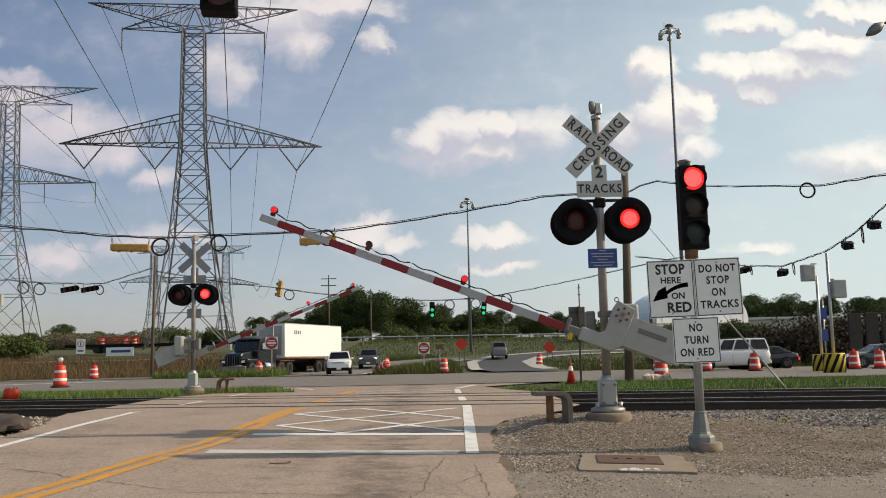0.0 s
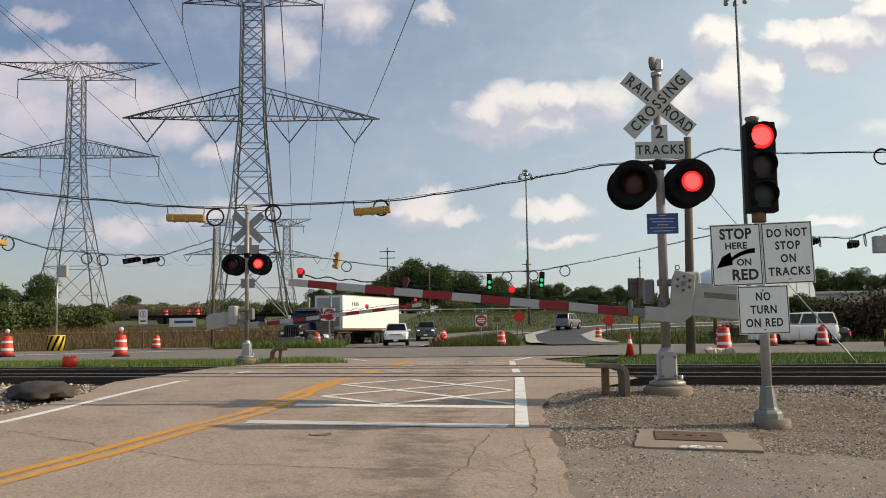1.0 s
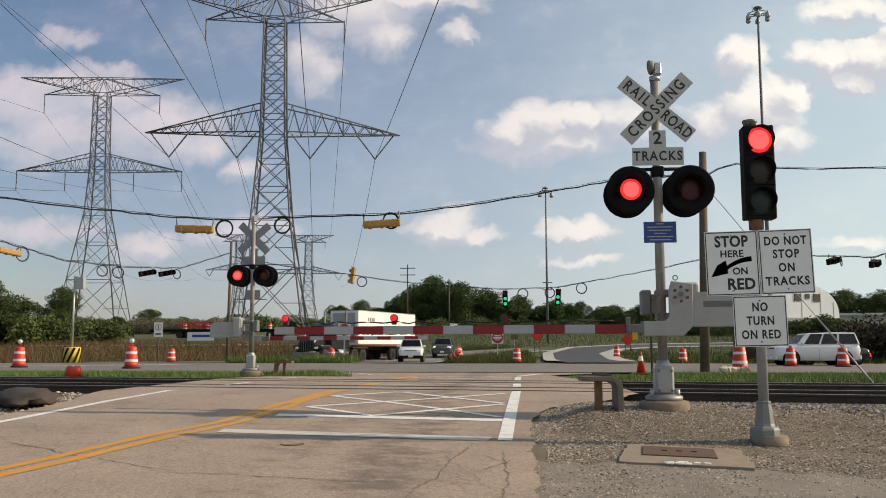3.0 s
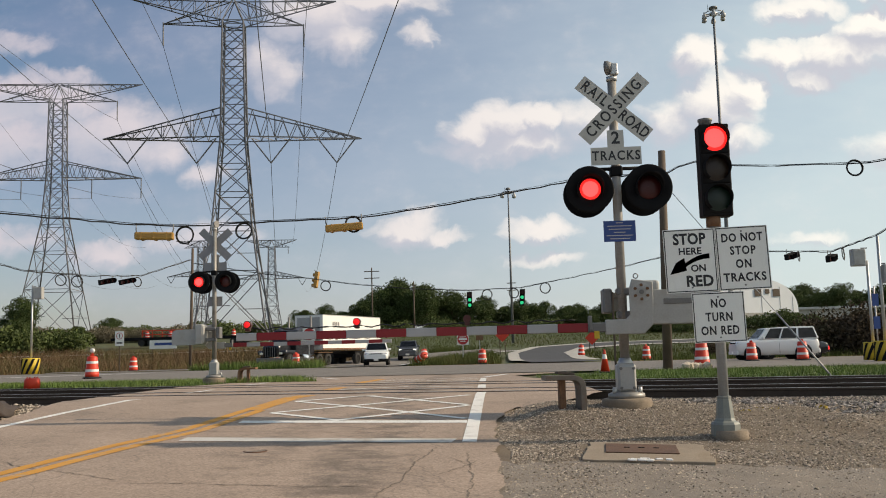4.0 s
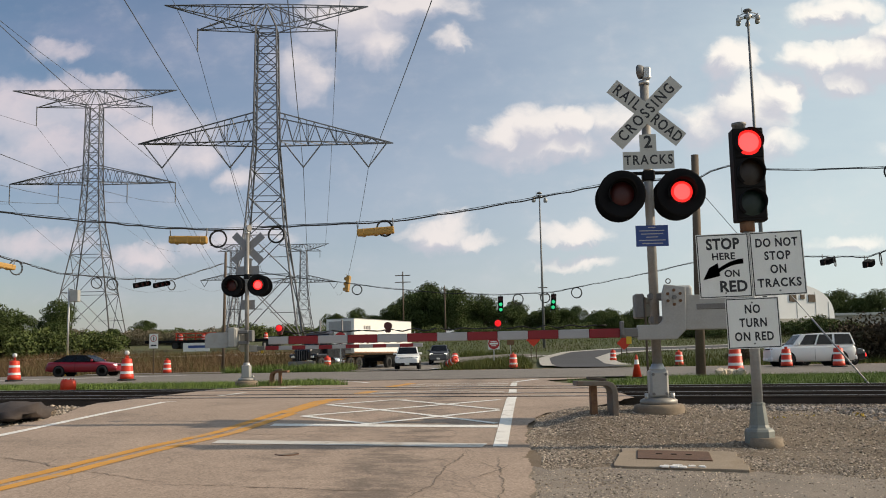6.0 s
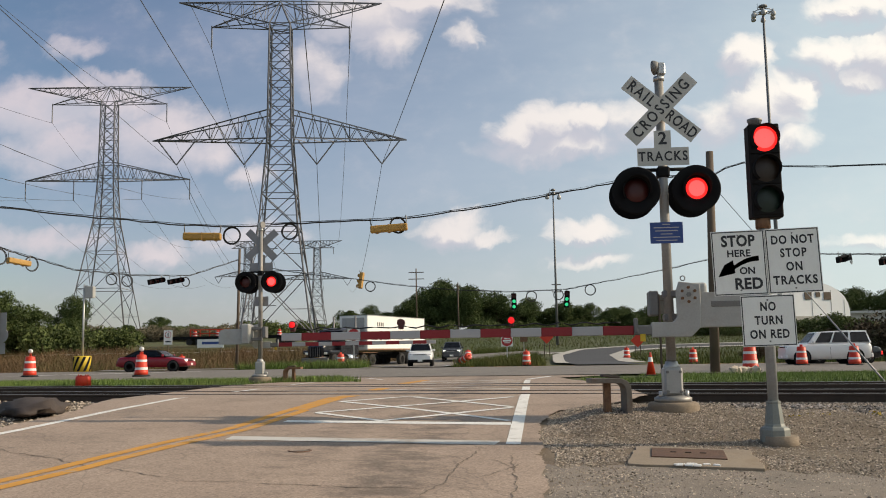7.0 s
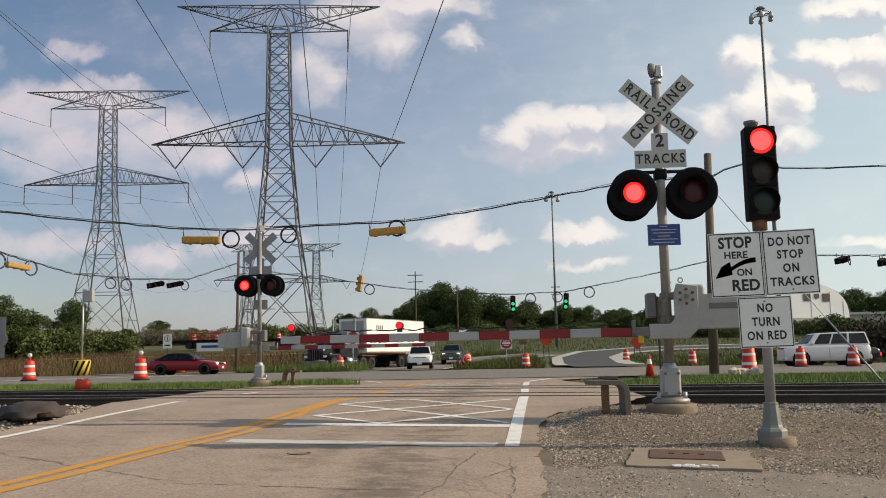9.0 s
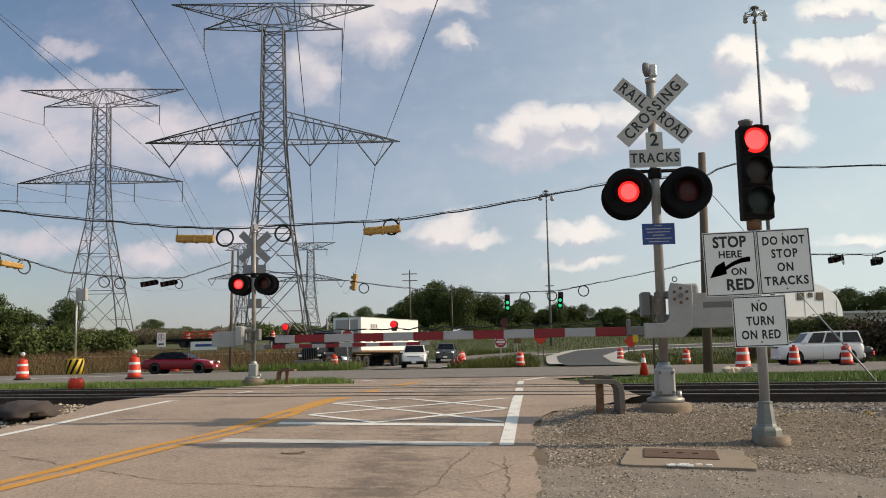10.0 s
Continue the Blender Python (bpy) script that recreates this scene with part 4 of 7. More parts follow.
def traffic_post(m):
    t = thing("traffic_signal", "black traffic signal showing red on steel post with white signs", "traffic signal", m)
    bs = part("base", add_lathe(bm_new(), [(0.165, -0.02), (0.165, 0.11), (0.15, 0.135), (0.118, 0.15), (0.104, 0.18), (0.098, 0.25), (0.078, 0.40), (0.082, 0.405), (0.082, 0.425), (0.064, 0.43)], 8), M["base_grey"], t, "flared eight-sided cast post base", pose(0, 0, 0, 0, 0, 22.5))
    for f in bs.data.polygons:
        f.use_smooth = False
    part("footing", add_cyl(bm_new(), (0.05, -0.02, -0.12), (0.05, -0.02, 0.045), 0.205, 0.19, 18), M["stained_concrete"], t, "half-buried concrete footing")
    part("pole", add_cyl(bm_new(), (0, 0, 0.3), (0, 0, 2.5), 0.058, 0.058, 16), M["post_grey"], t, "round steel post")
    hb = add_box(bm_new(), (0.04, 0.0, 3.04), (0.35, 0.20, 1.09), 0.012)
    head = part("signal_head", hb, M["black_gloss"], t, "black signal head")
    part("cap", add_lathe(bm_new(), [(0.075, 3.58), (0.075, 3.63), (0.085, 3.64), (0.085, 3.665), (0.03, 3.68)], 16, at=(-0.03, 0, 0)), M["steel_dark"], head)
    part("slip_fitter", add_cyl(bm_new(), (0, 0, 2.38), (0, 0, 2.5), 0.085, 0.085, 14), M["rust"], t)
    for z, key in ((3.41, "red"), (3.055, "amber"), (2.70, "green")):
        part("section_door", add_box(bm_new(), (0.04, -0.105, z), (0.335, 0.015, 0.345), 0.008), M["black_gloss"], head)
        part("visor", hood(bm_new(), (0.04, z), 0.152, -0.25, -0.11, 285, slope=0.05), M["black"], head)
        lens = add_lathe(bm_new(), [(0.002, -0.135), (0.08, -0.13), (0.15, -0.114)], 28, "Y", at=(0.04, 0, z), cap=False)
        part("lens", lens, {"red": M["glow_red"], "amber": M["lens_amber"], "green": M["lens_green"]}[key], head, {"red": "lit red lens", "amber": "dark amber lens", "green": "dark green lens"}[key])
        if key == "red":
            part("lit_core", add_lathe(bm_new(), [(0.002, -0.139), (0.07, -0.1345), (0.115, -0.126)], 28, "Y", at=(0.04, 0, z), cap=False), M["glow_core"], head)
    s = lettered_sign(t, "stop_here_sign", None, 0.595, 0.735, "white sign reading STOP HERE ON RED with arrow", pose(-0.31, -0.085, 1.985, 0, -1.2, 0))
    y = -0.0035
    letters("STOP", 0.175, M["sign_black"], s, pose(0, y, 0.245), bold=0.006, spread=1.06, sx=0.86)
    letters("HERE", 0.11, M["sign_black"], s, pose(0.0, y, 0.105), bold=0.003, spread=1.05)
    letters("ON", 0.11, M["sign_black"], s, pose(0.085, y, -0.095), bold=0.003)
    letters("RED", 0.175, M["sign_black"], s, pose(0.09, y, -0.245), bold=0.006, spread=1.05, sx=0.95)
    curve = []
    for i in range(13):
        f = i / 12
        curve.append((0.22 - 0.30 * f, 0.045 - 0.11 * f * f))
    a = bm_new()
    up, lo = [], []
    for i, (x, z) in enumerate(curve):
        w = 0.029 - 0.006 * i / 12
        up.append(a.verts.new((x, y, z + w)))
        lo.append(a.verts.new((x, y, z - w)))
    for i in range(12):
        a.faces.new((up[i], lo[i], lo[i + 1], up[i + 1]))
    h3 = [a.verts.new(p) for p in ((-0.07, y - 0.0005, 0.035), (-0.05, y - 0.0005, -0.115), (-0.245, y - 0.0005, -0.155), (-0.17, y - 0.0005, -0.02))]
    a.faces.new((h3[0], h3[3], h3[2], h3[1]))
    bmesh.ops.solidify(a, geom=a.faces[:], thickness=0.0008)
    part("arrow", a, M["sign_black"], s)
    s = lettered_sign(t, "do_not_stop_sign", None, 0.595, 0.735, "white sign reading DO NOT STOP ON TRACKS", pose(0.295, -0.085, 2.0, 0, -1.6, 0))
    for w, z, sp in (("DO NOT", 0.235, 1.0), ("STOP", 0.085, 1.05), ("ON", -0.07, 1.05), ("TRACKS", -0.225, 1.02)):
        letters(w, 0.135, M["sign_black"], s, pose(0, y, z), bold=0.004, spread=sp * 1.14, sx=0.80 if w != "TRACKS" else 0.88)
    s = lettered_sign(t, "no_turn_sign", None, 0.595, 0.575, "white sign reading NO TURN ON RED", pose(-0.02, -0.088, 1.325, 0, -1.0, 0))
    for w, z in (("NO", 0.155), ("TURN", 0.0), ("ON RED", -0.155)):
        letters(w, 0.135, M["sign_black"], s, pose(0, y, z), bold=0.004, spread=1.16, sx=0.78)
    bm = add_box(bm_new(), (-0.02, -0.07, 2.2), (0.9, 0.02, 0.04), 0)
    add_box(bm, (-0.02, -0.07, 1.75), (0.9, 0.02, 0.04), 0)
    part("sign_bracket", bm, M["steel_dark"], t)
    return t


traffic_post(pose(2.22, 10.0, -0.30))


# ---- sign seen from behind, past the tracks ----
sb = thing("road_sign", "dark back of a road sign on a thin dark post", "road sign", pose(3.95, 30.0, g(3.95, 30.0), 0, 0, 14))
part("post", add_box(bm_new(), (0, 0, 1.25), (0.06, 0.05, 2.8), 0.004), M["rail"], sb)
plate = part("plate", add_box(bm_new(), (-0.05, 0.04, 2.32), (0.60, 0.012, 0.62), 0.004), M["sign_back_dark"], sb, "bare dark sign back")
part("brace", add_box(bm_new(), (-0.05, 0.028, 2.45), (0.5, 0.012, 0.04), 0), M["rail"], plate)


# ---- bent steel guards ----
def track_guard(m, label, plate="rust_grey"):
    """An inverted U of bent steel plate beside a mast."""
    t = thing("steel_guard", label, "guard", m, "steel guards")
    bm = bm_new()
    prof = [(0.19, -0.05), (0.19, 0.27), (0.175, 0.36), (0.13, 0.42), (0.06, 0.448), (-0.34, 0.455)]
    inner = [(0.115, -0.05), (0.115, 0.26), (0.108, 0.32), (0.085, 0.365), (0.045, 0.387), (-0.34, 0.395)]
    add_prism(bm, prof + inner[::-1], -0.16, 0.16, 0.006)
    part("bent_plate", bm, M[plate], t, "bent dull steel plate")
    part("post", add_box(bm_new(), (-0.10, 0.02, 0.17), (0.085, 0.12, 0.45), 0.008), M["rust"], t, "rusty steel post")
    part("timber_block", add_box(bm_new(), (-0.05, 0.02, 0.475), (0.24, 0.12, 0.04), 0.01, pose(0, 0, 0, 0, 6, 4)), M["wood_pole"], t, "weathered timber block")
    return t


track_guard(pose(0.62, 11.6, -0.085, 0, 0, 8), "bent steel guard on gravel beside the mast")
track_guard(pose(-7.4, 26.3, 0.0, 0, 0, 180), "rusty bent steel guard in grass beside the far mast", "rust")

# ---- utility pad in the gravel ----
pad = thing("utility_pad", "flat dusty concrete pad with rusty steel lid in gravel", "utility cover", pose(1.13, 8.95, g(1.13, 8.95) - 0.022, 2.5, 1.7, -8))
rng = random.Random(12)
edge = []
for (ax, ay), (bx, by) in zip([(-0.64, -0.60), (0.64, -0.60), (0.60, 0.60), (-0.58, 0.62)], [(0.64, -0.60), (0.60, 0.60), (-0.58, 0.62), (-0.64, -0.60)]):
    edge += [(ax + (bx - ax) * i / 9 + rng.uniform(-0.022, 0.022), ay + (by - ay) * i / 9 + rng.uniform(-0.022, 0.022)) for i in range(9)]
bm = add_prism(bm_new(), edge, -0.08, 0.02, 0.008)
for v in bm.verts:      # stand the outline up flat
    v.co = Vector((v.co.x, v.co.z, v.co.y))
bmesh.ops.recalc_face_normals(bm, faces=bm.faces[:])
part("slab", bm, M["dusty_concrete"], pad, "worn dusty concrete slab with broken edges")
lid = part("lid", add_box(bm_new(), (-0.05, 0.15, 0.024), (0.74, 0.60, 0.016), 0.004), M["lid_rust"], pad, "rusty brown steel lid")
for i in range(3):
    part("lid_handle", add_box(bm_new(), (-0.2 + 0.15 * i, 0.16, 0.036), (0.06, 0.02, 0.008), 0), M["rail"], lid)

rng = random.Random(4)
for i in range(22):
    bm = add_box(bm_new(), (0.02 + rng.uniform(-0.2, 0.2), -0.55 + rng.uniform(-0.06, 0.06), 0.024), (rng.uniform(0.02, 0.07), rng.uniform(0.015, 0.04), 0.016), 0.004, pose(0, 0, 0, 0, 0, rng.uniform(-20, 20)))
    part("mortar_scrap", bm, M["reflect_white"], pad, "pale mortar scrap")

# ---- iron cover in the lane ----
cover = thing("iron_cover", "small round dark iron cover in the asphalt", "utility cover", pose(-2.89, 8.76, g(-2.89, 8.76)))
part("frame", add_lathe(bm_new(), [(0.125, -0.02), (0.125, 0.004), (0.105, 0.004), (0.105, -0.02)], 24, cap=False), M["lid_rust"], cover)
part("lid", add_cyl(bm_new(), (0, 0, -0.02), (0, 0, 0.002), 0.103, 0.10, 24), M["crack_dirt"], cover, "rusty iron lid")


# ---- loose stones on the shoulders and the ballast ----
def stones(name, n, area, size, material, label, seed, lift=0.0):
    """Crushed stone: squashed, jittered octahedra scattered on the ground."""
    r = np.random.RandomState(seed)
    base = np.array([(1, 0, 0), (-1, 0, 0), (0, 1, 0), (0, -1, 0), (0, 0, 1), (0, 0, -1)], float)
    tri = np.array([(0, 2, 4), (2, 1, 4), (1, 3, 4), (3, 0, 4), (2, 0, 5), (1, 2, 5), (3, 1, 5), (0, 3, 5)])
    vs, fs = [], []
    k = 0
    for i in range(n):
        x, y = area(r)
        if x is None:
            continue
        s = size[0] + (size[1] - size[0]) * r.rand() ** 2.2
        a = r.rand() * 6.28
        p = base * (s * (0.7 + 0.6 * r.rand()), s * (0.6 + 0.4 * r.rand()), s * (0.4 + 0.35 * r.rand()))
        p = p + r.normal(0, s * 0.16, p.shape)
        c, q = math.cos(a), math.sin(a)
        px, py = p[:, 0] * c - p[:, 1] * q, p[:, 0] * q + p[:, 1] * c
        z = max(g(x, y) - 0.03, ground_height(x, y), g(x, y) - 0.045 + (mound(x, y) if x > -0.5 else 0)) if lift == 0 else (max(g(x, y) - 0.03, g(x, y) - 0.045 + (mound(x, y) if x > -0.5 else 0)) if y < 13.2 else ground_height(x, y) + 0.03)
        for j in range(6):
            vs.append((px[j] + x, py[j] + y, p[j, 2] + z + s * 0.18))
        fs.extend((tri + k).tolist())
        k += 6
    return tagged(soup(name, vs, fs, material), label, "gravel", kind="stuff")


def near_area(r):
    y = 6.3 + 7.6 * r.rand() ** 1.1
    x = -0.5 + (10.0) * r.rand() ** 1.5
    edge = -0.36 + 0.10 * math.sin(y * 2.3) + max(0, y - 12.2) * 0.8
    if y < packed_edge(x) and r.rand() < 0.25:
        return None, None
    if x < edge or (abs(x - 1.13) < 0.62 and abs(y - 8.95) < 0.6):
        return None, None
    return x, y


def west_area(r):
    y = 6.5 + 7.8 * r.rand()
    x = -7.05 - 9 * r.rand() ** 1.2 - max(0, y - 12.5) * 0.4 - max(0, 8 - y) * 0.4
    return x, y


def ballast_area(sx0, sx1, d0, d1):
    def f(r):
        x = sx0 + (sx1 - sx0) * r.rand()
        return x, track_y(x) + d0 + (d1 - d0) * r.rand()
    return f


stones("gravel", 115000, near_area, (0.005, 0.0185), M["stones"], "loose pale gravel beside the road", 1)
stones("gravel", 9000, west_area, (0.010, 0.045), M["stones"], "loose pale gravel beside the road", 2)
stones("ballast", 13000, ballast_area(2.3, 14, -3.4, -0.1), (0.02, 0.05), M["ballast"], "grey crushed-stone railway ballast", 3, 1)
stones("ballast", 4500, ballast_area(-18, -8.0, -2.6, -0.1), (0.02, 0.055), M["ballast"], "grey crushed-stone railway ballast", 4, 1)
stones("ballast", 3500, ballast_area(1.9, 14, 0.1, 4.2), (0.03, 0.06), M["ballast"], "grey crushed-stone railway ballast", 5, 1)
for name, x0, x1 in (("ballast_bed", 1.7, 90), ("ballast_bed", -90, -7.7)):
    vs, fs = [], []
    xs = [x0 + (x1 - x0) * i / 10 for i in range(11)]
    for x in xs:
        for d, lz in ((-2.9, -0.02), (-0.35, 0.025), (6.4, 0.025), (8.6, -0.02)):
            y = track_y(x) + d
            vs.append((x, y, ground_height(x, y) + lz))
    for i in range(10):
        for j in range(3):
            fs.append((4 * i + j, 4 * i + 4 + j, 4 * i + 5 + j, 4 * i + 1 + j))
    tagged(soup(name, vs, fs, M["ballast"]), "bed of grey ballast under the rails", "ballast", kind="structure")
bm = add_box(bm_new(), (0, 0, 0), (0.23, 2.6, 0.16), 0.012)
tie0 = part("tie", bm, M["tie"])
tie_me = tie0.data
bpy.data.objects.remove(tie0)
for x0, x1 in ((2.0, 24.0), (-30.0, -8.0)):
    for off in (0.75, 5.05):
        trk = new("track")
        tagged(trk, "row of dark timber ties under the rails", "railway track", kind="structure")
        n = int((x1 - x0) / 0.55)
        for i in range(n):
            x = x0 + 0.55 * i
            y = track_y(x) + off
            o = new("tie", tie_me)
            o.parent = trk
            o.matrix_basis = pose(x, y, ground_height(x, y) - 0.03, 0, 0, -5.7)

# broken asphalt kerb at the crossing's corner
r5 = random.Random(9)
bm = bm_new()
bmesh.ops.create_icosphere(bm, subdivisions=3, radius=1.0)
for v in bm.verts:
    n = noise.fractal(v.co * 2.2, 0.8, 2.0, 4)
    v.co = Vector((v.co.x * 0.45, v.co.y * 1.35, max(v.co.z, -0.2) * 0.17)) * (1 + 0.30 * n) + Vector((0, 0, 0.03 * noise.fractal(v.co * 9, 0.7, 2.0, 3)))
for f in bm.faces:
    f.smooth = True
lump = part("asphalt_lump", bm, M["rail"], None, "", pose(-7.75, 12.4, g(-7.75, 12.4) - 0.0, 0, 0, 28))
tagged(lump, "dark broken asphalt lump at the crossing's corner", "asphalt lump")


# ---- work-zone barrels and cones ----
def barrel_proto():
    t = thing("traffic_barrel", "orange plastic traffic barrel with white bands on a rubber base", "traffic barrel", pose(0, 0, 0), "traffic barrels")
    part("base", add_lathe(bm_new(), [(0.40, 0.0), (0.40, 0.05), (0.33, 0.08)], 20), M["rubber"], t, "black rubber base ring")
    prof = [(0.30, 0.05), (0.295, 0.25), (0.28, 0.26), (0.275, 0.45), (0.262, 0.46), (0.257, 0.62), (0.245, 0.63), (0.24, 0.78), (0.228, 0.79), (0.222, 0.93), (0.19, 0.97), (0.07, 0.98)]
    part("drum", add_lathe(bm_new(), prof, 24), M["orange"], t, "orange plastic drum")
    for z0, z1, r0, r1 in ((0.295, 0.405, 0.2835, 0.2785), (0.475, 0.0, 0, 0), (0.655, 0.755, 0.2485, 0.2445)):
        if r0:
            part("band", add_lathe(bm_new(), [(r0, z0), (r1, z1)], 24, cap=False), M["reflect_white"], t, "white reflective band")
    part("handle", add_box(bm_new(), (0, 0, 1.03), (0.16, 0.035, 0.12), 0.012), M["orange"], t)
    return t


BAR = barrel_proto()
spots = [(-17.7, 40.0, 1.0), (-25.0, 64.5, 1.0), (-13.2, 63.6, 1.0), (-0.25, 62.0, 1.0), (8.2, 36.0, 1.0), (14.1, 49.6, 1.0), (16.1, 47.6, 1.0), (11.1, 64.0, 1.0), (13.2, 57.0, 1.0),
         (8.8, 83.5, 0.9), (-24.2, 42.3, 1.0), (21.4, 47.5, 1.0), (23.0, 48.0, 1.0), (-31.0, 47.0, 1.0), (-43.6, 119, 1.0), (-39.4, 119, 1.0), (-32.2, 119, 1.0), (-40.5, 119, 0.9)]
BAR.matrix_basis = pose(spots[0][0], spots[0][1], g(*spots[0][:2]) + 0.02, 0, 0, 20)
for i, (x, y, s) in enumerate(spots[1:]):
    z = g(x, y) + 0.02
    if y == 119:
        z += 1.1
    copy_thing(BAR, pose(x, y, z, 0, 0, 37 * i))
for x, y, a in ((-4.75, 63.6, 62), (-4.4, 66.0, -35)):
    tagged(copy_thing(BAR, pose(x, y, g(x, y) + 0.3, a, 20, 30)), "orange traffic barrel with white bands, knocked over")
# warning lamps on two barrels
for x, y in ((-17.7, 40.0), (-24.2, 42.3)):
    wl = thing("barrel_lamp", "small white warning lamp on a traffic barrel", "warning lamp", pose(x, y, g(x, y) + 1.05), "barrel lamps")
    part("stem", add_box(bm_new(), (0, 0, 0.06), (0.05, 0.05, 0.12), 0.01), M["orange"], wl)
    part("lens", add_lathe(bm_new(), [(0.02, -0.05), (0.10, -0.04), (0.10, 0.04), (0.02, 0.05)], 16, "Y", at=(0, 0, 0.2)), M["reflect_white"], wl, "round white lens")
# cut-off barrel in the grass
cb = thing("cut_barrel", "short cut-off orange barrel standing in the grass", "traffic barrel", pose(-13.6, 26.0, g(-13.6, 26.0)))
part("drum", add_lathe(bm_new(), [(0.23, -0.1), (0.22, 0.20), (0.20, 0.25), (0.06, 0.26)], 20), M["orange"], cb)
for a in range(4):
    part("stud", add_box(bm_new(), (0.15 * math.cos(a * 1.57), 0.15 * math.sin(a * 1.57), 0.27), (0.04, 0.04, 0.05), 0.01), M["orange"], cb)


def cone(x, y, s=1.0):
    t = thing("traffic_cone", "orange traffic cone with white collars standing on the roadside", "traffic cone", pose(x, y, g(x, y) + 0.02), "traffic cones")
    part("foot", add_box(bm_new(), (0, 0, 0.02), (0.38 * s, 0.38 * s, 0.04), 0.01), M["rubber"], t)
    part("cone", add_lathe(bm_new(), [(0.15 * s, 0.04), (0.03 * s, 0.72 * s), (0.025 * s, 0.74 * s)], 18), M["orange"], t)
    part("collar", add_lathe(bm_new(), [(0.085 * s, 0.44 * s), (0.058 * s, 0.59 * s)], 18, cap=False), M["reflect_white"], t)


cone(3.5, 29.3)


# ---- poles ----
def wood_pole(x, y, top, r, label, lean=0.0):
    z = g(x, y)
    t = thing("utility_pole", label, "utility pole", pose(x, y, z), "utility poles")
    part("shaft", add_cyl(bm_new(), (0, 0, -0.3), (lean, 0, top - z), r, r * 0.75, 14), M["wood_pole"], t)
    return t


p1 = wood_pole(-19.85, 27.0, 6.6, 0.18, "brown weathered wooden span-wire pole behind the tracks", -0.45)
part("bracket", add_box(bm_new(), (-0.40, 0, 6.6), (0.5, 0.12, 0.07), 0.01), M["steel"], p1, "steel bracket on the pole top")
part("clamp", add_cyl(bm_new(), (-0.36, 0, 5.3), (-0.36, 0, 5.75), 0.16, 0.16, 12), M["steel_dark"], p1)
wood_pole(6.45, 34.0, 8.15, 0.18, "dark wooden span-wire pole in the grass", 0.2)
wood_pole(-21.4, 66.0, 8.9, 0.12, "slender wooden span-wire pole beyond the highway", 0.15)
wood_pole(17.0, 74.0, 8.2, 0.16, "wooden span-wire pole beyond the highway")
rock = thing("rock_pile", "small pile of grey rocks at the pole foot", "rocks", pose(7.5, 33.4, g(7.5, 33.4)))
for i in range(7):
    bm = bm_new()
    bmesh.ops.create_icosphere(bm, subdivisions=1, radius=0.22)
    for v in bm.verts:
        v.co *= r5.uniform(0.7, 1.2)
    part("rock", bm, M["stones"], rock, "", pose(r5.uniform(-0.5, 0.6), r5.uniform(-0.2, 0.2), 0.08))


# ---- span wires, cable loops, hanging signals ----
def sag(p, q, d, n=14):
    p, q = Vector(p), Vector(q)
    return [p.lerp(q, i / n) - Vector((0, 0, 4 * d * (i / n) * (1 - i / n))) for i in range(n + 1)]


def lashed(pts, amp, seed):
    """Points along a cable with the small sags between its lashings."""
    rr = random.Random(seed)
    out = []
    for a, b in zip(pts, pts[1:]):
        a, b = Vector(a), Vector(b)
        n = max(2, int((b - a).length / 0.45))
        for i in range(n):
            out.append(a.lerp(b, i / n) + Vector((0, 0, rr.uniform(-amp, amp) if i else 0)))
    return out + [Vector(pts[-1])]


def span(pts, label, r=0.032):
    t = thing("span_wire", label, "span wire", pose(0, 0, 0), "span wires")
    part("cable", add_tube(bm_new(), lashed(pts, r * 0.8, len(label)), r * 0.8, 6), M["cable"], t, "black signal cable lashed to a steel strand")
    part("strand", add_tube(bm_new(), [Vector(p) + Vector((0, 0, r * 1.5)) for p in pts], r * 0.4, 5), M["cable"], t)
    return t


def loop(p, rad, yaw=0.0):
    t = thing("cable_loop", "coiled loop of black cable hanging on the span wire", "cable loop", pose(*p, 0, 0, yaw), "cable loops")
    for k, rr in enumerate((rad, rad * 0.9)):
        pts = [(rr * math.cos(a), 0.02 * k + 0.02 * math.sin(a), -rad + rr * math.sin(a)) for a in [2 * math.pi * i / 22 for i in range(23)]]
        part("coil", add_tube(bm_new(), pts, 0.02, 5), M["cable"], t)


wireA = [(-20.2, 27.0, 6.1), (-18.5, 28.2, 5.95), (-15.5, 29.6, 5.70), (-12.5, 31.0, 5.5), (-11.1, 31.4, 5.46), (-9.4, 32.0, 5.58), (-6.0, 32.2, 5.66), (-4.6, 32.5, 5.74), (-2.0, 33.0, 6.13), (0.6, 33.5, 6.60), (3.27, 33.8, 7.10), (6.5, 34.0, 7.30)]
span(wireA, "heavy black span wire over the road between wooden poles", 0.034)
wireA2 = [(6.65, 34.0, 7.2), (7.1, 33.5, 7.40), (7.65, 33.0, 7.48), (8.8, 32.0, 7.1), (10.0, 31.0, 6.84), (11.8, 28.0, 6.27), (16, 21, 6.1), (20, 14, 6.4)]
span(wireA2, "black span wire running past the crossing towards the viewer", 0.026)
wireB = [(-20.1, 27.0, 5.65), (-21.6, 31, 5.85), (-23.45, 35.0, 6.08), (-24.8, 41.0, 6.05), (-25.9, 50.0, 5.95), (-24.9, 56, 6.15), (-23.6, 62.0, 6.6), (-21.4, 66.0, 8.05)]
span(wireB, "sagging black span wire over the highway", 0.036)
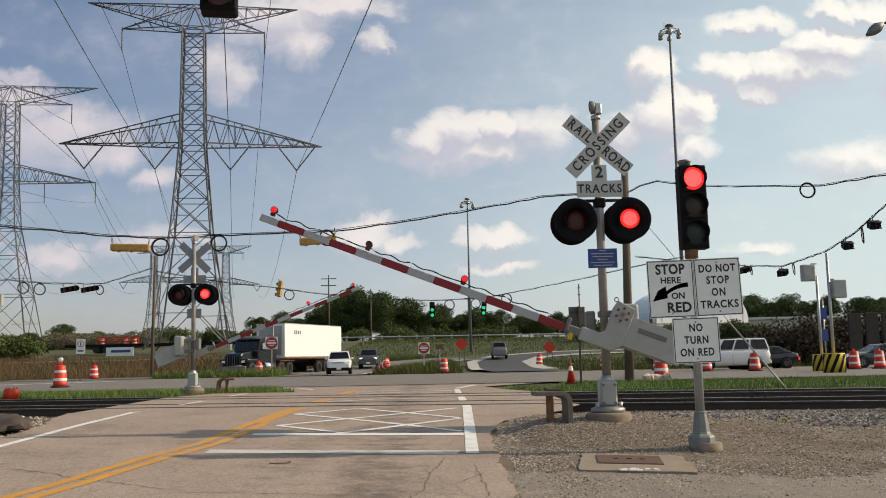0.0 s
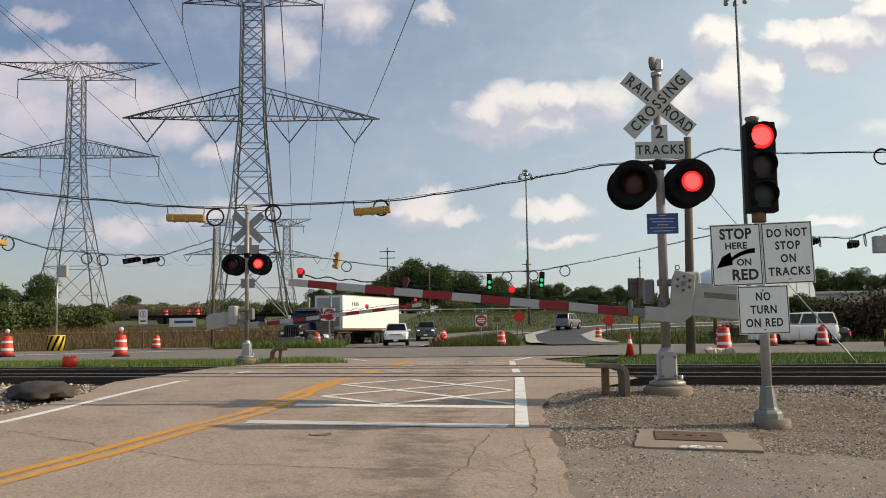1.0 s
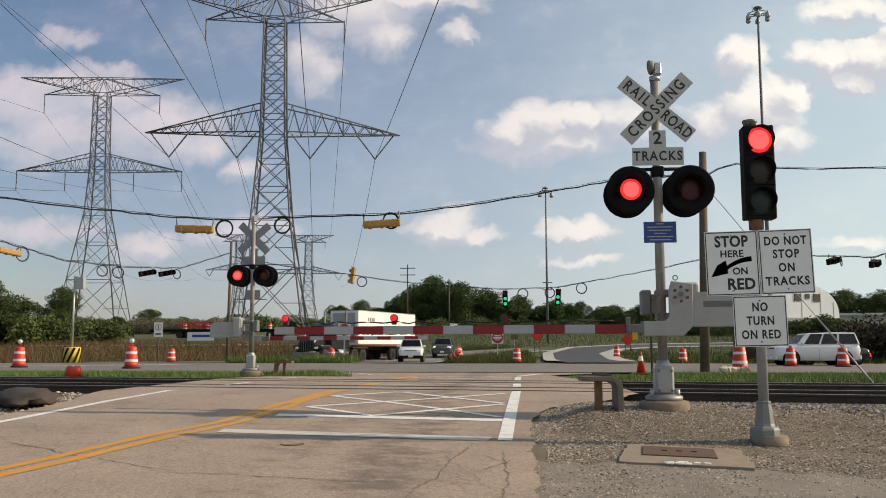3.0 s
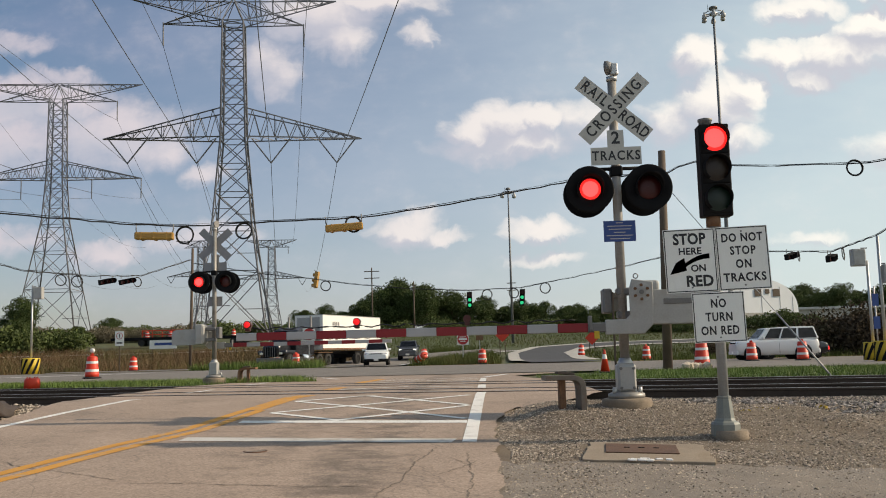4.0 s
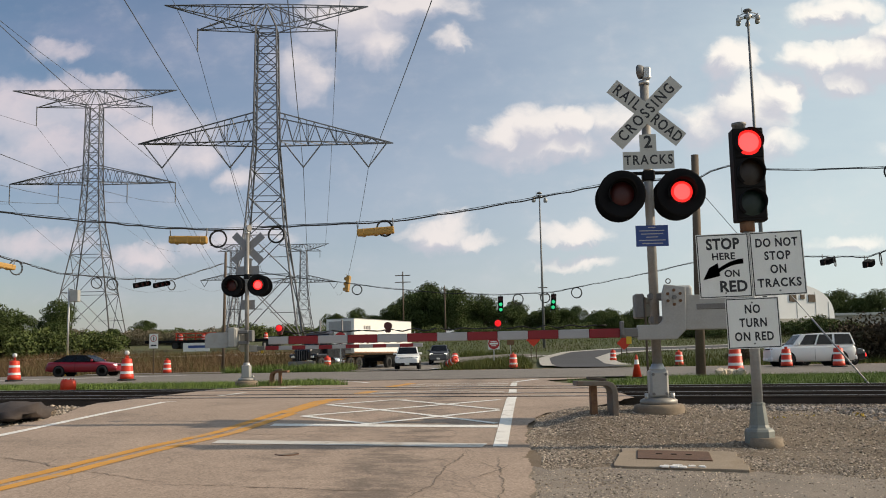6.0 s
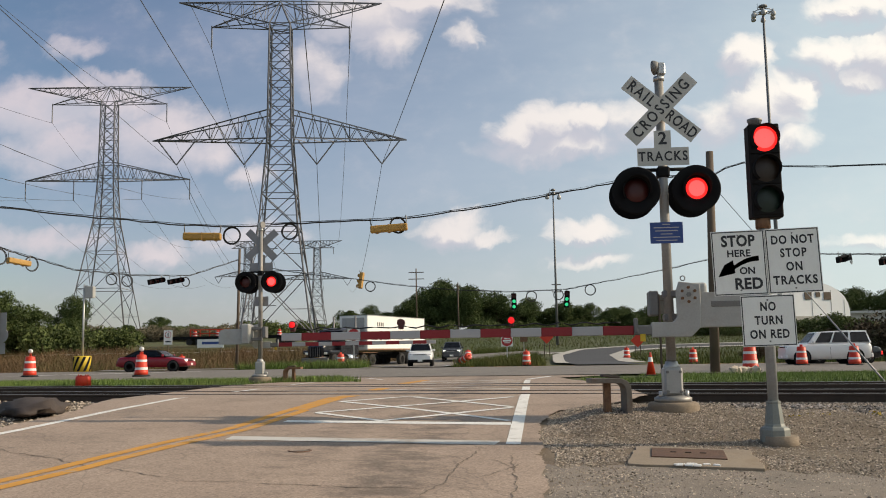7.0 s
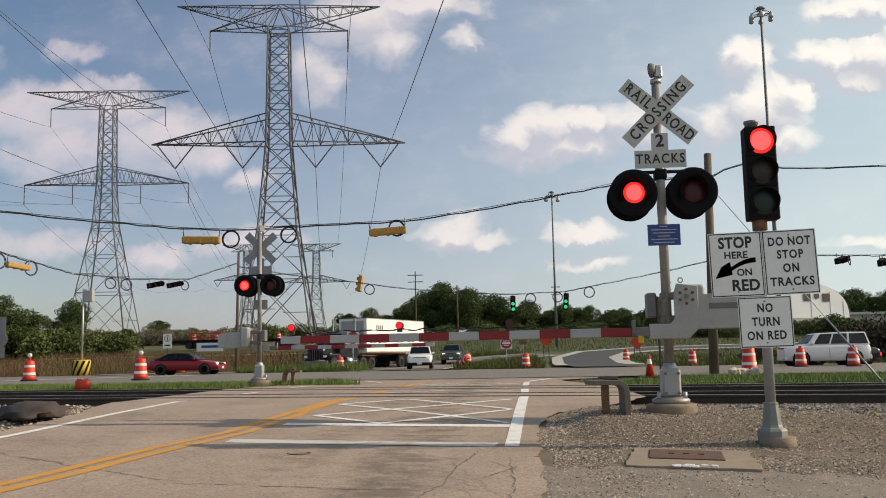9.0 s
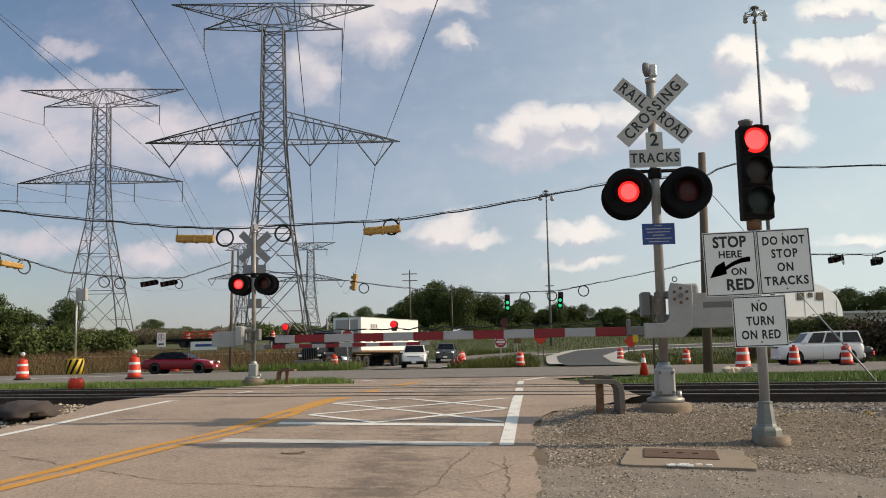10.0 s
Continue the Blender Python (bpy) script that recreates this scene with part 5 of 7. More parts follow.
wireC = [(-21.2, 66.0, 7.8), (-16.0, 65, 6.8), (-11.9, 64.0, 6.2), (-9.5, 63.0, 5.75), (-5.0, 62.5, 5.2), (-1.0, 62.0, 4.95), (2.5, 61.5, 5.0), (3.6, 60, 5.1), (9.0, 58.0, 5.94), (11.0, 56.0, 6.27), (15.5, 56, 7.1)]
span(wireC, "thin black span wire beyond the highway", 0.03)
wireD = [(13, 61, 7.6), (17.06, 56.0, 6.4), (18.86, 50.0, 5.68), (19.16, 45.0, 5.92), (18.82, 41.0, 6.29), (17.95, 36.0, 6.85), (17.0, 30, 8.0), (16.0, 24, 9.8)]
span(wireD, "black span wire with hanging signals beside the highway", 0.036)
for p, rd, yw in (((-10.9, 31.6, 5.48), 0.32, 0), ((-8.9, 32.1, 5.62), 0.30, 0), ((-19.6, 27.4, 6.05), 0.30, 0), ((-4.95, 32.4, 5.78), 0.30, 20), ((11.6, 28.6, 6.5), 0.26, 0),
                  ((-24.6, 40.0, 6.03), 0.38, 65), ((-24.9, 43.4, 6.03), 0.38, 65), ((-25.4, 53.6, 6.05), 0.34, 45), ((-25.1, 55.2, 6.10), 0.36, 45), ((-23.7, 61.6, 6.5), 0.34, 60),
                  ((-11.1, 63.8, 6.05), 0.36, 10), ((0.2, 61.8, 4.98), 0.36, 10), ((2.0, 61.5, 5.0), 0.34, 10), ((4.0, 60.0, 5.2), 0.36, 10), ((18.2, 53.2, 6.1), 0.30, 60), ((18.9, 48.5, 5.75), 0.34, 60), ((18.6, 39.6, 6.45), 0.38, 70)):
    loop(p, rd, yw)


def hanging_signal(p, yaw, roll, material, label, n=3, lit=None, size=1.0):
    """A three-section signal head hung under a span wire; its long side lies along local x when roll is 90."""
    t = thing("span_signal", label, "traffic signal", pose(*p, 0, 0, yaw), "signals on the span wires")
    m = pose(0, 0, -0.62 * size if roll < 45 else -0.36 * size, 0, roll, 0)
    body = part("housing", add_box(bm_new(), (0, 0, 0), (0.34 * size, 0.24 * size, 1.10 * size), 0.02), material, t, "", m)
    for i in (-1, 0, 1):
        z = -0.36 * i * size
        part("visor", hood(bm_new(), (0, z), 0.165 * size, -0.36 * size, -0.12 * size, 280), M["black"] if material is M["black"] else material, body)
        is_lit = lit is not None and i in lit
        part("lens", add_lathe(bm_new(), [(0.002, -0.15 * size), ((0.115 if is_lit else 0.15) * size, -0.125 * size)], 20, "Y", at=(0, 0, z), cap=False), M["glow_green"] if is_lit else M["lens_dark"], body, "glowing green light" if is_lit else "")
    for x in ((-0.42, 0.42) if roll > 45 else (0.0,)):
        part("hanger", add_cyl(bm_new(), (x * size, 0, 0.02), (x * size, 0, -0.22 * size if roll > 45 else -0.1), 0.022, 0.022, 8), M["steel_dark"], t)
    return t


def yellow_head(p, yaw, tilt, length=1.36):
    """A yellow signal housing lashed flat under the wire, its back to the viewer."""
    t = thing("span_signal", "yellow traffic signal housing hung flat under the span wire", "traffic signal", pose(*p, 0, tilt, yaw), "signals on the span wires")
    bm = add_box(bm_new(), (0, 0, -0.40), (length, 0.30, 0.26), 0.05, seg=2)
    h_ = part("housing", bm, M["signal_yellow"], t, "yellow metal housing")
    for i in range(3):
        x = (-0.33 + 0.33 * i) * length
        part("section_rib", add_box(bm_new(), (x, 0, -0.40), (0.025, 0.31, 0.275), 0.005), M["signal_yellow"], h_)
        part("visor", add_cyl(bm_new(), (x, 0.12, -0.41), (x, 0.30, -0.42), 0.115, 0.12, 14), M["signal_yellow"], h_)
    for x in (-0.48 * length, 0.48 * length):
        part("hanger", add_tube(bm_new(), [(x, 0, 0.04), (x, 0.03, -0.15), (x * 0.96, 0, -0.30)], 0.022, 6), M["steel_dark"], t)


yellow_head((-11.85, 31.2, 5.50), 8, 1, 1.34)
yellow_head((-5.3, 32.3, 5.76), 6, -4, 1.36)
yellow_head((-24.85, 42.2, 6.02), 62, 6, 1.2)
yellow_head((-12.0, 64.1, 6.3), 70, -74, 1.2)
for p, yw in (((-24.4, 58.0, 6.3), 55), ((-23.85, 60.0, 6.45), 55), ((18.8, 50.2, 5.72), 60), ((18.85, 42.0, 6.25), 72), ((18.35, 38.2, 6.7), 72), ((17.95, 54.0, 6.25), 50)):
    hanging_signal(p, yw, 78, M["black"], "black traffic signal hung slanting on the span wire")
hanging_signal((-1.0, 62.0, 4.93), 4, 0, M["black"], "black traffic signal with green light and arrow on the span wire", lit=(0, 1))
hanging_signal((2.55, 61.5, 4.98), -8, 4, M["black"], "black traffic signal with green light on the span wire", lit=(0, 1))
# signal over the road near the viewer
hanging_signal((-3.24, 7.16, 5.60), 8, 0, M["black"], "black traffic signal hung upright over the near lane", size=1.06)
hg = thing("span_wire", "black cable high over the near lane", "span wire", pose(0, 0, 0), "span wires")
part("cable", add_tube(bm_new(), [(-17.0, 7.16, 6.5), (-10.0, 7.16, 5.95), (-3.24, 7.16, 5.60), (4.0, 7.16, 5.95), (12.0, 7.16, 6.6)], 0.016, 5), M["cable"], hg)
for x, top in ((-17.0, 6.9), (12.0, 7.0)):
    p_ = thing("utility_pole", "brown wooden span-wire pole beside the near lane", "utility pole", pose(x, 7.16, g(x, 7.16)), "utility poles")
    part("shaft", add_cyl(bm_new(), (0, 0, -0.3), (0, 0, top - g(x, 7.16)), 0.16, 0.12, 12), M["wood_pole"], p_)


# ---- temporary signal posts in striped drums ----
def drum_post(x, y, top, box_z, s=1.0, yaw=0.0):
    z = g(x, y)
    t = thing("temporary_post", "slender steel post with cabinet in a yellow and black striped drum", "signal post", pose(x, y, z + 0.02, 0, 0, yaw), "temporary posts")
    part("drum", add_lathe(bm_new(), [(0.46 * s, 0), (0.46 * s, 0.82 * s), (0.42 * s, 0.84 * s), (0.10, 0.84 * s)], 28), M["hi_yellow"], t, "yellow drum")
    for i in range(9):
        a0 = 2 * math.pi * i / 9
        bm = bm_new()
        vs = []
        for k in range(7):
            f = k / 6
            a = a0 + 0.75 * f
            for da in (0, 0.30):
                vs.append(bm.verts.new((0.474 * s * math.cos(a + da), 0.474 * s * math.sin(a + da), 0.02 + 0.78 * s * f)))
        for k in range(6):
            bm.faces.new((vs[2 * k], vs[2 * k + 1], vs[2 * k + 3], vs[2 * k + 2]))
        part("stripe", bm, M["black"], t)
    part("post", add_cyl(bm_new(), (0, 0, 0.5), (0, 0, top - z), 0.075, 0.06, 12), M["steel"], t)
    cab = part("cabinet", add_box(bm_new(), (-0.42, 0, box_z - z), (0.62, 0.42, 0.82), 0.03), M["alu_paint"], t, "grey steel cabinet")
    part("door", add_box(bm_new(), (-0.42, -0.22, box_z - z), (0.52, 0.02, 0.70), 0.008), M["alu_paint"], cab)
    part("arm", add_box(bm_new(), (-0.1, 0, box_z - z + 0.45), (0.3, 0.05, 0.05), 0), M["steel_dark"], t)
    return t


drum_post(-26.7, 41.0, 5.4, 4.75)
drum_post(-30.9, 61.4, 6.1, 5.55, 1.28, 180)
drum_post(17.05, 40.0, 5.3, 3.65, 1.05, 180)
drum_post(18.2, 44.0, 4.6, 4.75, 1.0)


# ---- small road signs ----
def post_sign(x, y, z0, z1, w, plate, label, front, post="steel", r=0.03, category="road sign"):
    z = g(x, y)
    t = thing("road_sign", label, category, pose(x, y, z), "road signs")
    part("post", add_box(bm_new(), (0, 0.03, (z1 - z) / 2 - 0.1), (0.07, 0.05, z1 - z + 0.2), 0.004), M["wood_pole"] if post == "wood" else M["steel"], t)
    return t, z


t, z = post_sign(-17.5, 28.0, 0, 2.48, 0.5, None, "backs of two road signs on a pale timber post", None, "wood")
part("plate", add_box(bm_new(), (0, 0.07, 2.0), (0.50, 0.01, 0.62), 0.0), M["sign_back"], t)
part("plate", add_lathe(bm_new(), [(0.26, 0.09), (0.26, 0.10)], 20, "Y", at=(0.05, 0, 1.58)), M["sign_back"], t)
part("plate", add_box(bm_new(), (0, 0.07, 1.15), (0.46, 0.01, 0.36), 0.0), M["sign_back"], t)
t, z = post_sign(-25.05, 62.0, 0, 2.75, 0.6, None, "white no-left-turn sign on a timber post", None, "wood")
s_ = part("plate", add_box(bm_new(), (0, -0.01, 2.3), (0.62, 0.01, 1.0), 0), M["sign_white"], t)
part("symbol", add_lathe(bm_new(), [(0.19, -0.02), (0.23, -0.02), (0.23, -0.022), (0.19, -0.022)], 20, "Y", at=(0, 0, 2.48), cap=False), M["sign_red"], s_)
part("symbol", add_box(bm_new(), (0, -0.02, 2.48), (0.07, 0.004, 0.26), 0), M["sign_black"], s_)
part("writing_bar", add_box(bm_new(), (0, -0.02, 2.0), (0.4, 0.004, 0.10), 0), M["sign_black"], s_)


def do_not_enter(x, y, top):
    z = g(x, y)
    t = thing("do_not_enter_sign", "white square sign with red disc and white bar", "road sign", pose(x, y, z), "road signs")
    h = top - z
    part("post", add_box(bm_new(), (0, 0.04, h / 2), (0.09, 0.05, h), 0.004), M["steel"], t)
    p = part("plate", add_box(bm_new(), (0, 0, h - 0.45), (0.92, 0.01, 0.92), 0), M["sign_white"], t)
    part("disc", add_lathe(bm_new(), [(0.44, -0.012), (0.44, -0.008)], 28, "Y", at=(0, 0, h - 0.45)), M["sign_red"], p, "red disc")
    part("bar", add_box(bm_new(), (0, -0.016, h - 0.45), (0.66, 0.004, 0.14), 0), M["sign_white"], p, "white bar")
    part("writing_bar", add_box(bm_new(), (0, -0.016, h - 0.28), (0.5, 0.004, 0.06), 0), M["sign_white"], p)
    part("writing_bar", add_box(bm_new(), (0, -0.016, h - 0.62), (0.4, 0.004, 0.06), 0), M["sign_white"], p)


do_not_enter(-12.9, 67.0, 2.85)
do_not_enter(-1.7, 73.0, 2.3)
t, z = post_sign(-0.35, 80.0, 0, 2.25, 0.5, None, "small dark brown road sign on a steel post", None)
part("plate", add_box(bm_new(), (0, -0.01, 2.25 - z - 0.22), (0.62, 0.012, 0.42), 0), M["rust"], t, "dark brown plate")
for x, y, zc in ((1.9, 90.0, 2.4), (10.6, 90.0, 1.9)):
    t = thing("work_sign", "orange diamond road-work sign on two posts", "road sign", pose(x, y, g(x, y)), "road signs")
    hz_ = zc - g(x, y)
    part("plate", add_box(bm_new(), (0, 0, hz_), (0.95, 0.012, 0.95), 0, pose(0, 0, 0, 0, 45, 0)), M["orange"], t)
    for dx in (-0.25, 0.25):
        part("post", add_box(bm_new(), (dx, 0.05, hz_ / 2), (0.08, 0.05, hz_), 0.004), M["wood_pole"], t)


# ---- vehicles ----
def wheel(parent, x, y, r, w, rim_mat):
    s = 1 if y > 0 else -1
    wh = part("wheel", add_lathe(bm_new(), [(r * 0.62, -w / 2), (r * 0.93, -w / 2), (r, -w * 0.3), (r, w * 0.3), (r * 0.93, w / 2), (r * 0.62, w / 2)], 24, "Y"), M["rubber"], parent, "black tyre", pose(x, y, r))
    rm = part("rim", add_lathe(bm_new(), [(r * 0.60, s * w * 0.50), (r * 0.56, s * w * 0.44), (r * 0.2, s * w * 0.40), (0.02, s * w * 0.42)], 20, "Y"), rim_mat, wh, "wheel rim")
    for i in range(5):
        a = 2 * math.pi * i / 5
        part("spoke", add_box(bm_new(), (0.36 * r * math.cos(a), s * w * 0.47, 0.36 * r * math.sin(a)), (0.42 * r, 0.02, 0.12 * r), 0, pose(0, 0, 0, 0, -math.degrees(a), 0)), rim_mat, wh)
    return wh


def body_loft(L, hw, low, body):
    """A car's lower body: rounded sections along its length, drawn in at nose, tail and sills."""
    tab = sorted((x, z) for x, z in body)
    xs = sorted(set([-0.5, -0.492, -0.475, -0.45, 0.45, 0.475, 0.492, 0.5] + [-0.42 + 0.06 * i for i in range(15)]))
    bm = bm_new()
    rings = []
    for f in xs:
        top = lerp(tab, f)
        k = max(0.0, (abs(f) - 0.36) / 0.14)
        w = hw * (1 - 0.15 * k ** 2.2 - 0.05 * max(0.0, (abs(f) - 0.485) / 0.015))
        lo = low + 0.10 * k ** 2
        drop = 0.05 * max(0.0, (abs(f) - 0.475) / 0.025)
        mid = lo + (top - lo) * 0.52
        half = [(0.0, lo), (0.80 * w, lo), (0.93 * w, lo + 0.05), (0.985 * w, mid - 0.10), (w, mid), (0.985 * w, top - 0.14), (0.95 * w, top - 0.05 - drop), (0.86 * w, top - 0.005 - drop), (0.45 * w, top + 0.022 - drop), (0.0, top + 0.03 - drop)]
        ring = half + [(-y, z) for y, z in half[-2:0:-1]]
        rings.append([bm.verts.new((f * L, y, z)) for y, z in ring])
    for a, b in zip(rings, rings[1:]):
        for i in range(len(a)):
            bm.faces.new((a[i], a[(i + 1) % len(a)], b[(i + 1) % len(a)], b[i])).smooth = True
    bm.faces.new(rings[0])
    bm.faces.new(rings[-1][::-1])
    bmesh.ops.recalc_face_normals(bm, faces=bm.faces[:])
    return bm


def car(name, label, m, L, W, paintm, body, belt, roof, r=0.34, axles=(0.31, -0.30), windows=((0.02, 0.95),), clad=None, rim=None, group="vehicles", soft=None, face=True, lights_on=False, grille="bar", brake=False):
    """A car in its own space: +x ahead, on z = 0. body: upper outline (x, z) from nose to tail, in parts of L and metres; belt: (x0, z0), (x1, z1);
    roof: x, z of windscreen foot, windscreen top, rear roof edge, rear window foot."""
    t = thing(name, label, "car", m, group)
    hw = W / 2
    low = 0.26 if clad is None else 0.30
    bm = body_loft(L, hw, low, body)
    bd = part("body", bm, paintm, t, "painted car body")
    (x0, z0), (x1, z1), (x2, z2), (x3, z3) = [(L * x, z) for x, z in roof]
    # cabin: pillars and roof
    top = max(z1, z2)

    def yw(z, base=min(z0, z3)):
        return hw * (0.94 - 0.20 * (z - base) / (top - base))
    bm = bm_new()
    ring = [(x0, z0), (x1, z1), ((x1 + x2) / 2, top + 0.02), (x2, z2), (x3, z3)]
    a = [bm.verts.new((x, -yw(z), z)) for x, z in ring]
    b = [bm.verts.new((x, yw(z), z)) for x, z in ring]
    bm.faces.new(a)
    bm.faces.new(b[::-1])
    for i in range(len(ring)):
        j = (i + 1) % len(ring)
        bm.faces.new((a[i], b[i], b[j], a[j]))
    bmesh.ops.recalc_face_normals(bm, faces=bm.faces[:])
    bmesh.ops.bevel(bm, geom=bm.edges[:], offset=0.04, segments=2, affect="EDGES", profile=0.5)
    cab = part("cabin", bm, soft or paintm, t, "car roof and pillars")
    # panes
    def pane(nm, pts):
        q = bm_new()
        q.faces.new([q.verts.new(p) for p in pts])
        r_ = bmesh.ops.extrude_face_region(q, geom=q.faces[:])
        part(nm, q, M["glass"], cab, "dark window pane")
    e = 0.008
    def lerp2(p, q, f):
        return p[0] + (q[0] - p[0]) * f, p[1] + (q[1] - p[1]) * f
    (sx0, sz0), (sx1, sz1) = lerp2((x0, z0), (x1, z1), 0.12), lerp2((x0, z0), (x1, z1), 0.92)
    n = Vector((z1 - z0, 0, x0 - x1)).normalized() * e
    n = -n if n.x < 0 else n
    pane("windscreen", [(sx0 + n.x, -yw(sz0) * 0.9, sz0 + abs(n.z)), (sx0 + n.x, yw(sz0) * 0.9, sz0 + abs(n.z)), (sx1 + n.x, yw(sz1) * 0.88, sz1 + abs(n.z)), (sx1 + n.x, -yw(sz1) * 0.88, sz1 + abs(n.z))])
    (rx0, rz0), (rx1, rz1) = lerp2((x3, z3), (x2, z2), 0.15), lerp2((x3, z3), (x2, z2), 0.88)
    pane("rear_window", [(rx0 - e, -yw(rz0) * 0.85, rz0 + e), (rx1 - e, -yw(rz1) * 0.85, rz1 + e), (rx1 - e, yw(rz1) * 0.85, rz1 + e), (rx0 - e, yw(rz0) * 0.85, rz0 + e)])
    zb, zt = min(z0, z3) + 0.05, top - 0.07
    def xf(z):
        return x0 + (x1 - x0) * (z - z0) / (z1 - z0)
    def xr(z):
        return x3 + (x2 - x3) * (z - z3) / (z2 - z3)
    for f0, f1 in windows:
        for s in (-1, 1):
            pts = []
            for z, f in ((zb, f0), (zb, f1), (zt, f1), (zt, f0)):
                xx = xf(z) + (xr(z) - xf(z)) * f
                pts.append((xx, s * (yw(z) + e), z))
            pane("side_window", pts)
    # wheels in dark arches
    for ax in axles:
        for s in (-1, 1):
            part("wheel_arch", add_cyl(bm_new(), (L * ax, s * (hw - 0.22), r), (L * ax, s * (hw + 0.004), r), r * 1.16, r * 1.16, 24), clad or M["black"], t)
            wheel(t, L * ax, s * (hw - 0.09), r, 0.22, rim or M["steel"])
    if clad:
        part("sill_cladding", add_box(bm_new(), (0, 0, 0.38), (L * 0.97, W * 1.0, 0.20), 0.03), clad, t, "black plastic cladding")
    # front
    nz = body[0][1]
    xn = L * 0.5
    if face:
        part("grille", add_box(bm_new(), (xn - 0.06, 0, nz - 0.02), (0.10, W * 0.52, 0.17), 0.02), M["black"], t, "dark grille")
        if grille == "slots":
            for i in range(7):
                part("grille_bar", add_box(bm_new(), (xn - 0.015, -0.39 + 0.13 * i, nz - 0.02), (0.03, 0.045, 0.18), 0.005), paintm, t)
        else:
            part("grille_bar", add_box(bm_new(), (xn - 0.012, 0, nz - 0.02), (0.02, W * 0.46, 0.03), 0), M["chrome"], t)
    for s in (-1, 1):
        part("headlamp", add_box(bm_new(), (xn - 0.14, s * hw * 0.70, nz), (0.16, 0.28, 0.15), 0.03), M["glow_white"] if lights_on else M["chrome"], t, "headlamp")
        part("tail_lamp", add_box(bm_new(), (-xn + 0.10, s * hw * 0.76, body[-1][1] - 0.12), (0.16, 0.22, 0.22), 0.03), M["glow_red"] if brake else M["lens_dark"], t, "red tail lamp")
        part("mirror", add_box(bm_new(), (x0 - 0.28, s * (hw + 0.05), z0 + 0.10), (0.13, 0.20, 0.14), 0.03), paintm, t, "door mirror")
        for f0, f1 in windows[:2]:
            xd = xf(zb) + (xr(zb) - xf(zb)) * f1
            part("door_handle", add_box(bm_new(), (xd + 0.15, s * (hw * 0.985), zb - 0.16), (0.16, 0.03, 0.03), 0.006), paintm, t)
            part("door_gap", add_box(bm_new(), (xd, s * (hw - 0.004), 0.62), (0.012, 0.012, 0.62), 0), M["black"], t)
    part("bumper", add_box(bm_new(), (xn - 0.05, 0, 0.42), (0.14, W * 0.86, 0.20), 0.04), clad or paintm, t, "front bumper")
    part("bumper", add_box(bm_new(), (-xn + 0.05, 0, 0.45), (0.14, W * 0.86, 0.22), 0.04), clad or paintm, t, "rear bumper")
    part("plate", add_box(bm_new(), (xn + 0.022, 0, 0.44), (0.012, 0.32, 0.14), 0), M["sign_white"], t, "blank plate")
    return t


SEDAN = dict(body=[(0.498, 0.66), (0.44, 0.76), (0.22, 0.90), (-0.33, 0.95), (-0.47, 0.93), (-0.495, 0.70)], belt=None,
             roof=[(0.225, 0.90), (0.06, 1.34), (-0.22, 1.36), (-0.40, 0.94)], r=0.33, windows=((0.10, 0.46), (0.50, 0.86)))
SUV = dict(body=[(0.498, 0.95), (0.47, 1.07), (0.24, 1.15), (-0.40, 1.16), (-0.49, 1.14), (-0.498, 0.80)], belt=None,
           roof=[(0.25, 1.14), (0.13, 1.78), (-0.445, 1.82), (-0.485, 1.14)], r=0.40, windows=((0.10, 0.34), (0.37, 0.63), (0.67, 0.97)), axles=(0.32, -0.29))
CROSS_SUV = dict(body=[(0.498, 0.82), (0.46, 0.98), (0.24, 1.06), (-0.38, 1.08), (-0.48, 1.06), (-0.498, 0.75)], belt=None,
                 roof=[(0.26, 1.05), (0.10, 1.64), (-0.40, 1.66), (-0.47, 1.08)], r=0.36, windows=((0.10, 0.42), (0.46, 0.74), (0.78, 0.95)))


def on_road(x, y, yaw, lift=0.022):
    return pose(x, y, g(x, y) + lift, 0, 0, yaw)


red = paint("red_car_paint", (0.22, 0.003, 0.014), 0.35)
white = paint("white_car_paint", (0.78, 0.78, 0.77), 0.25)
grey_p = paint("grey_car_paint", (0.055, 0.06, 0.07), 0.25)
black_p = paint("black_car_paint", (0.012, 0.012, 0.016), 0.2)
slate = paint("slate_car_paint", (0.035, 0.045, 0.06), 0.25)
silver = paint("silver_car_paint", (0.17, 0.175, 0.18), 0.3)

RED_Y = 58.0
red_car = car("convertible", "glossy red convertible with black cloth roof on the highway", on_road(-30, RED_Y, 0), 4.70, 1.85, red, soft=M["black"], rim=M["black_gloss"], lights_on=True, **SEDAN)
car("sport_utility", "long white sport utility vehicle waiting on the highway", on_road(16.35, 53.0, 180), 4.65, 2.0, white, rim=M["steel_dark"], **SUV)
black_car = car("sedan", "black sedan with lit brake lamp rolling up behind on the highway", on_road(18.1, 56.0, 180), 4.5, 1.8, black_p, brake=True, **SEDAN)
car("sedan", "dark slate sedan waiting on the highway", on_road(25.0, 52.0, 180), 4.8, 1.85, slate, **SEDAN)
car("compact_utility", "white boxy compact sport utility with slotted grille", on_road(-7.8, 66.0, -86), 4.1, 1.76, white, clad=M["black"], grille="slots", **CROSS_SUV)
car("crossover", "dark grey crossover with lit headlamps on the ramp", on_road(-6.75, 83.0, -89, 0.09), 4.5, 1.75, grey_p, lights_on=True, **CROSS_SUV)
silver_car = car("crossover", "small grey crossover driving up the far ramp", on_road(6.7, 100, 80), 3.9, 1.62, silver, **CROSS_SUV)


car("sport_utility", "black sport utility vehicle parked before the shop", on_road(-58.0, 88.0, 175), 4.7, 1.9, black_p, **CROSS_SUV)


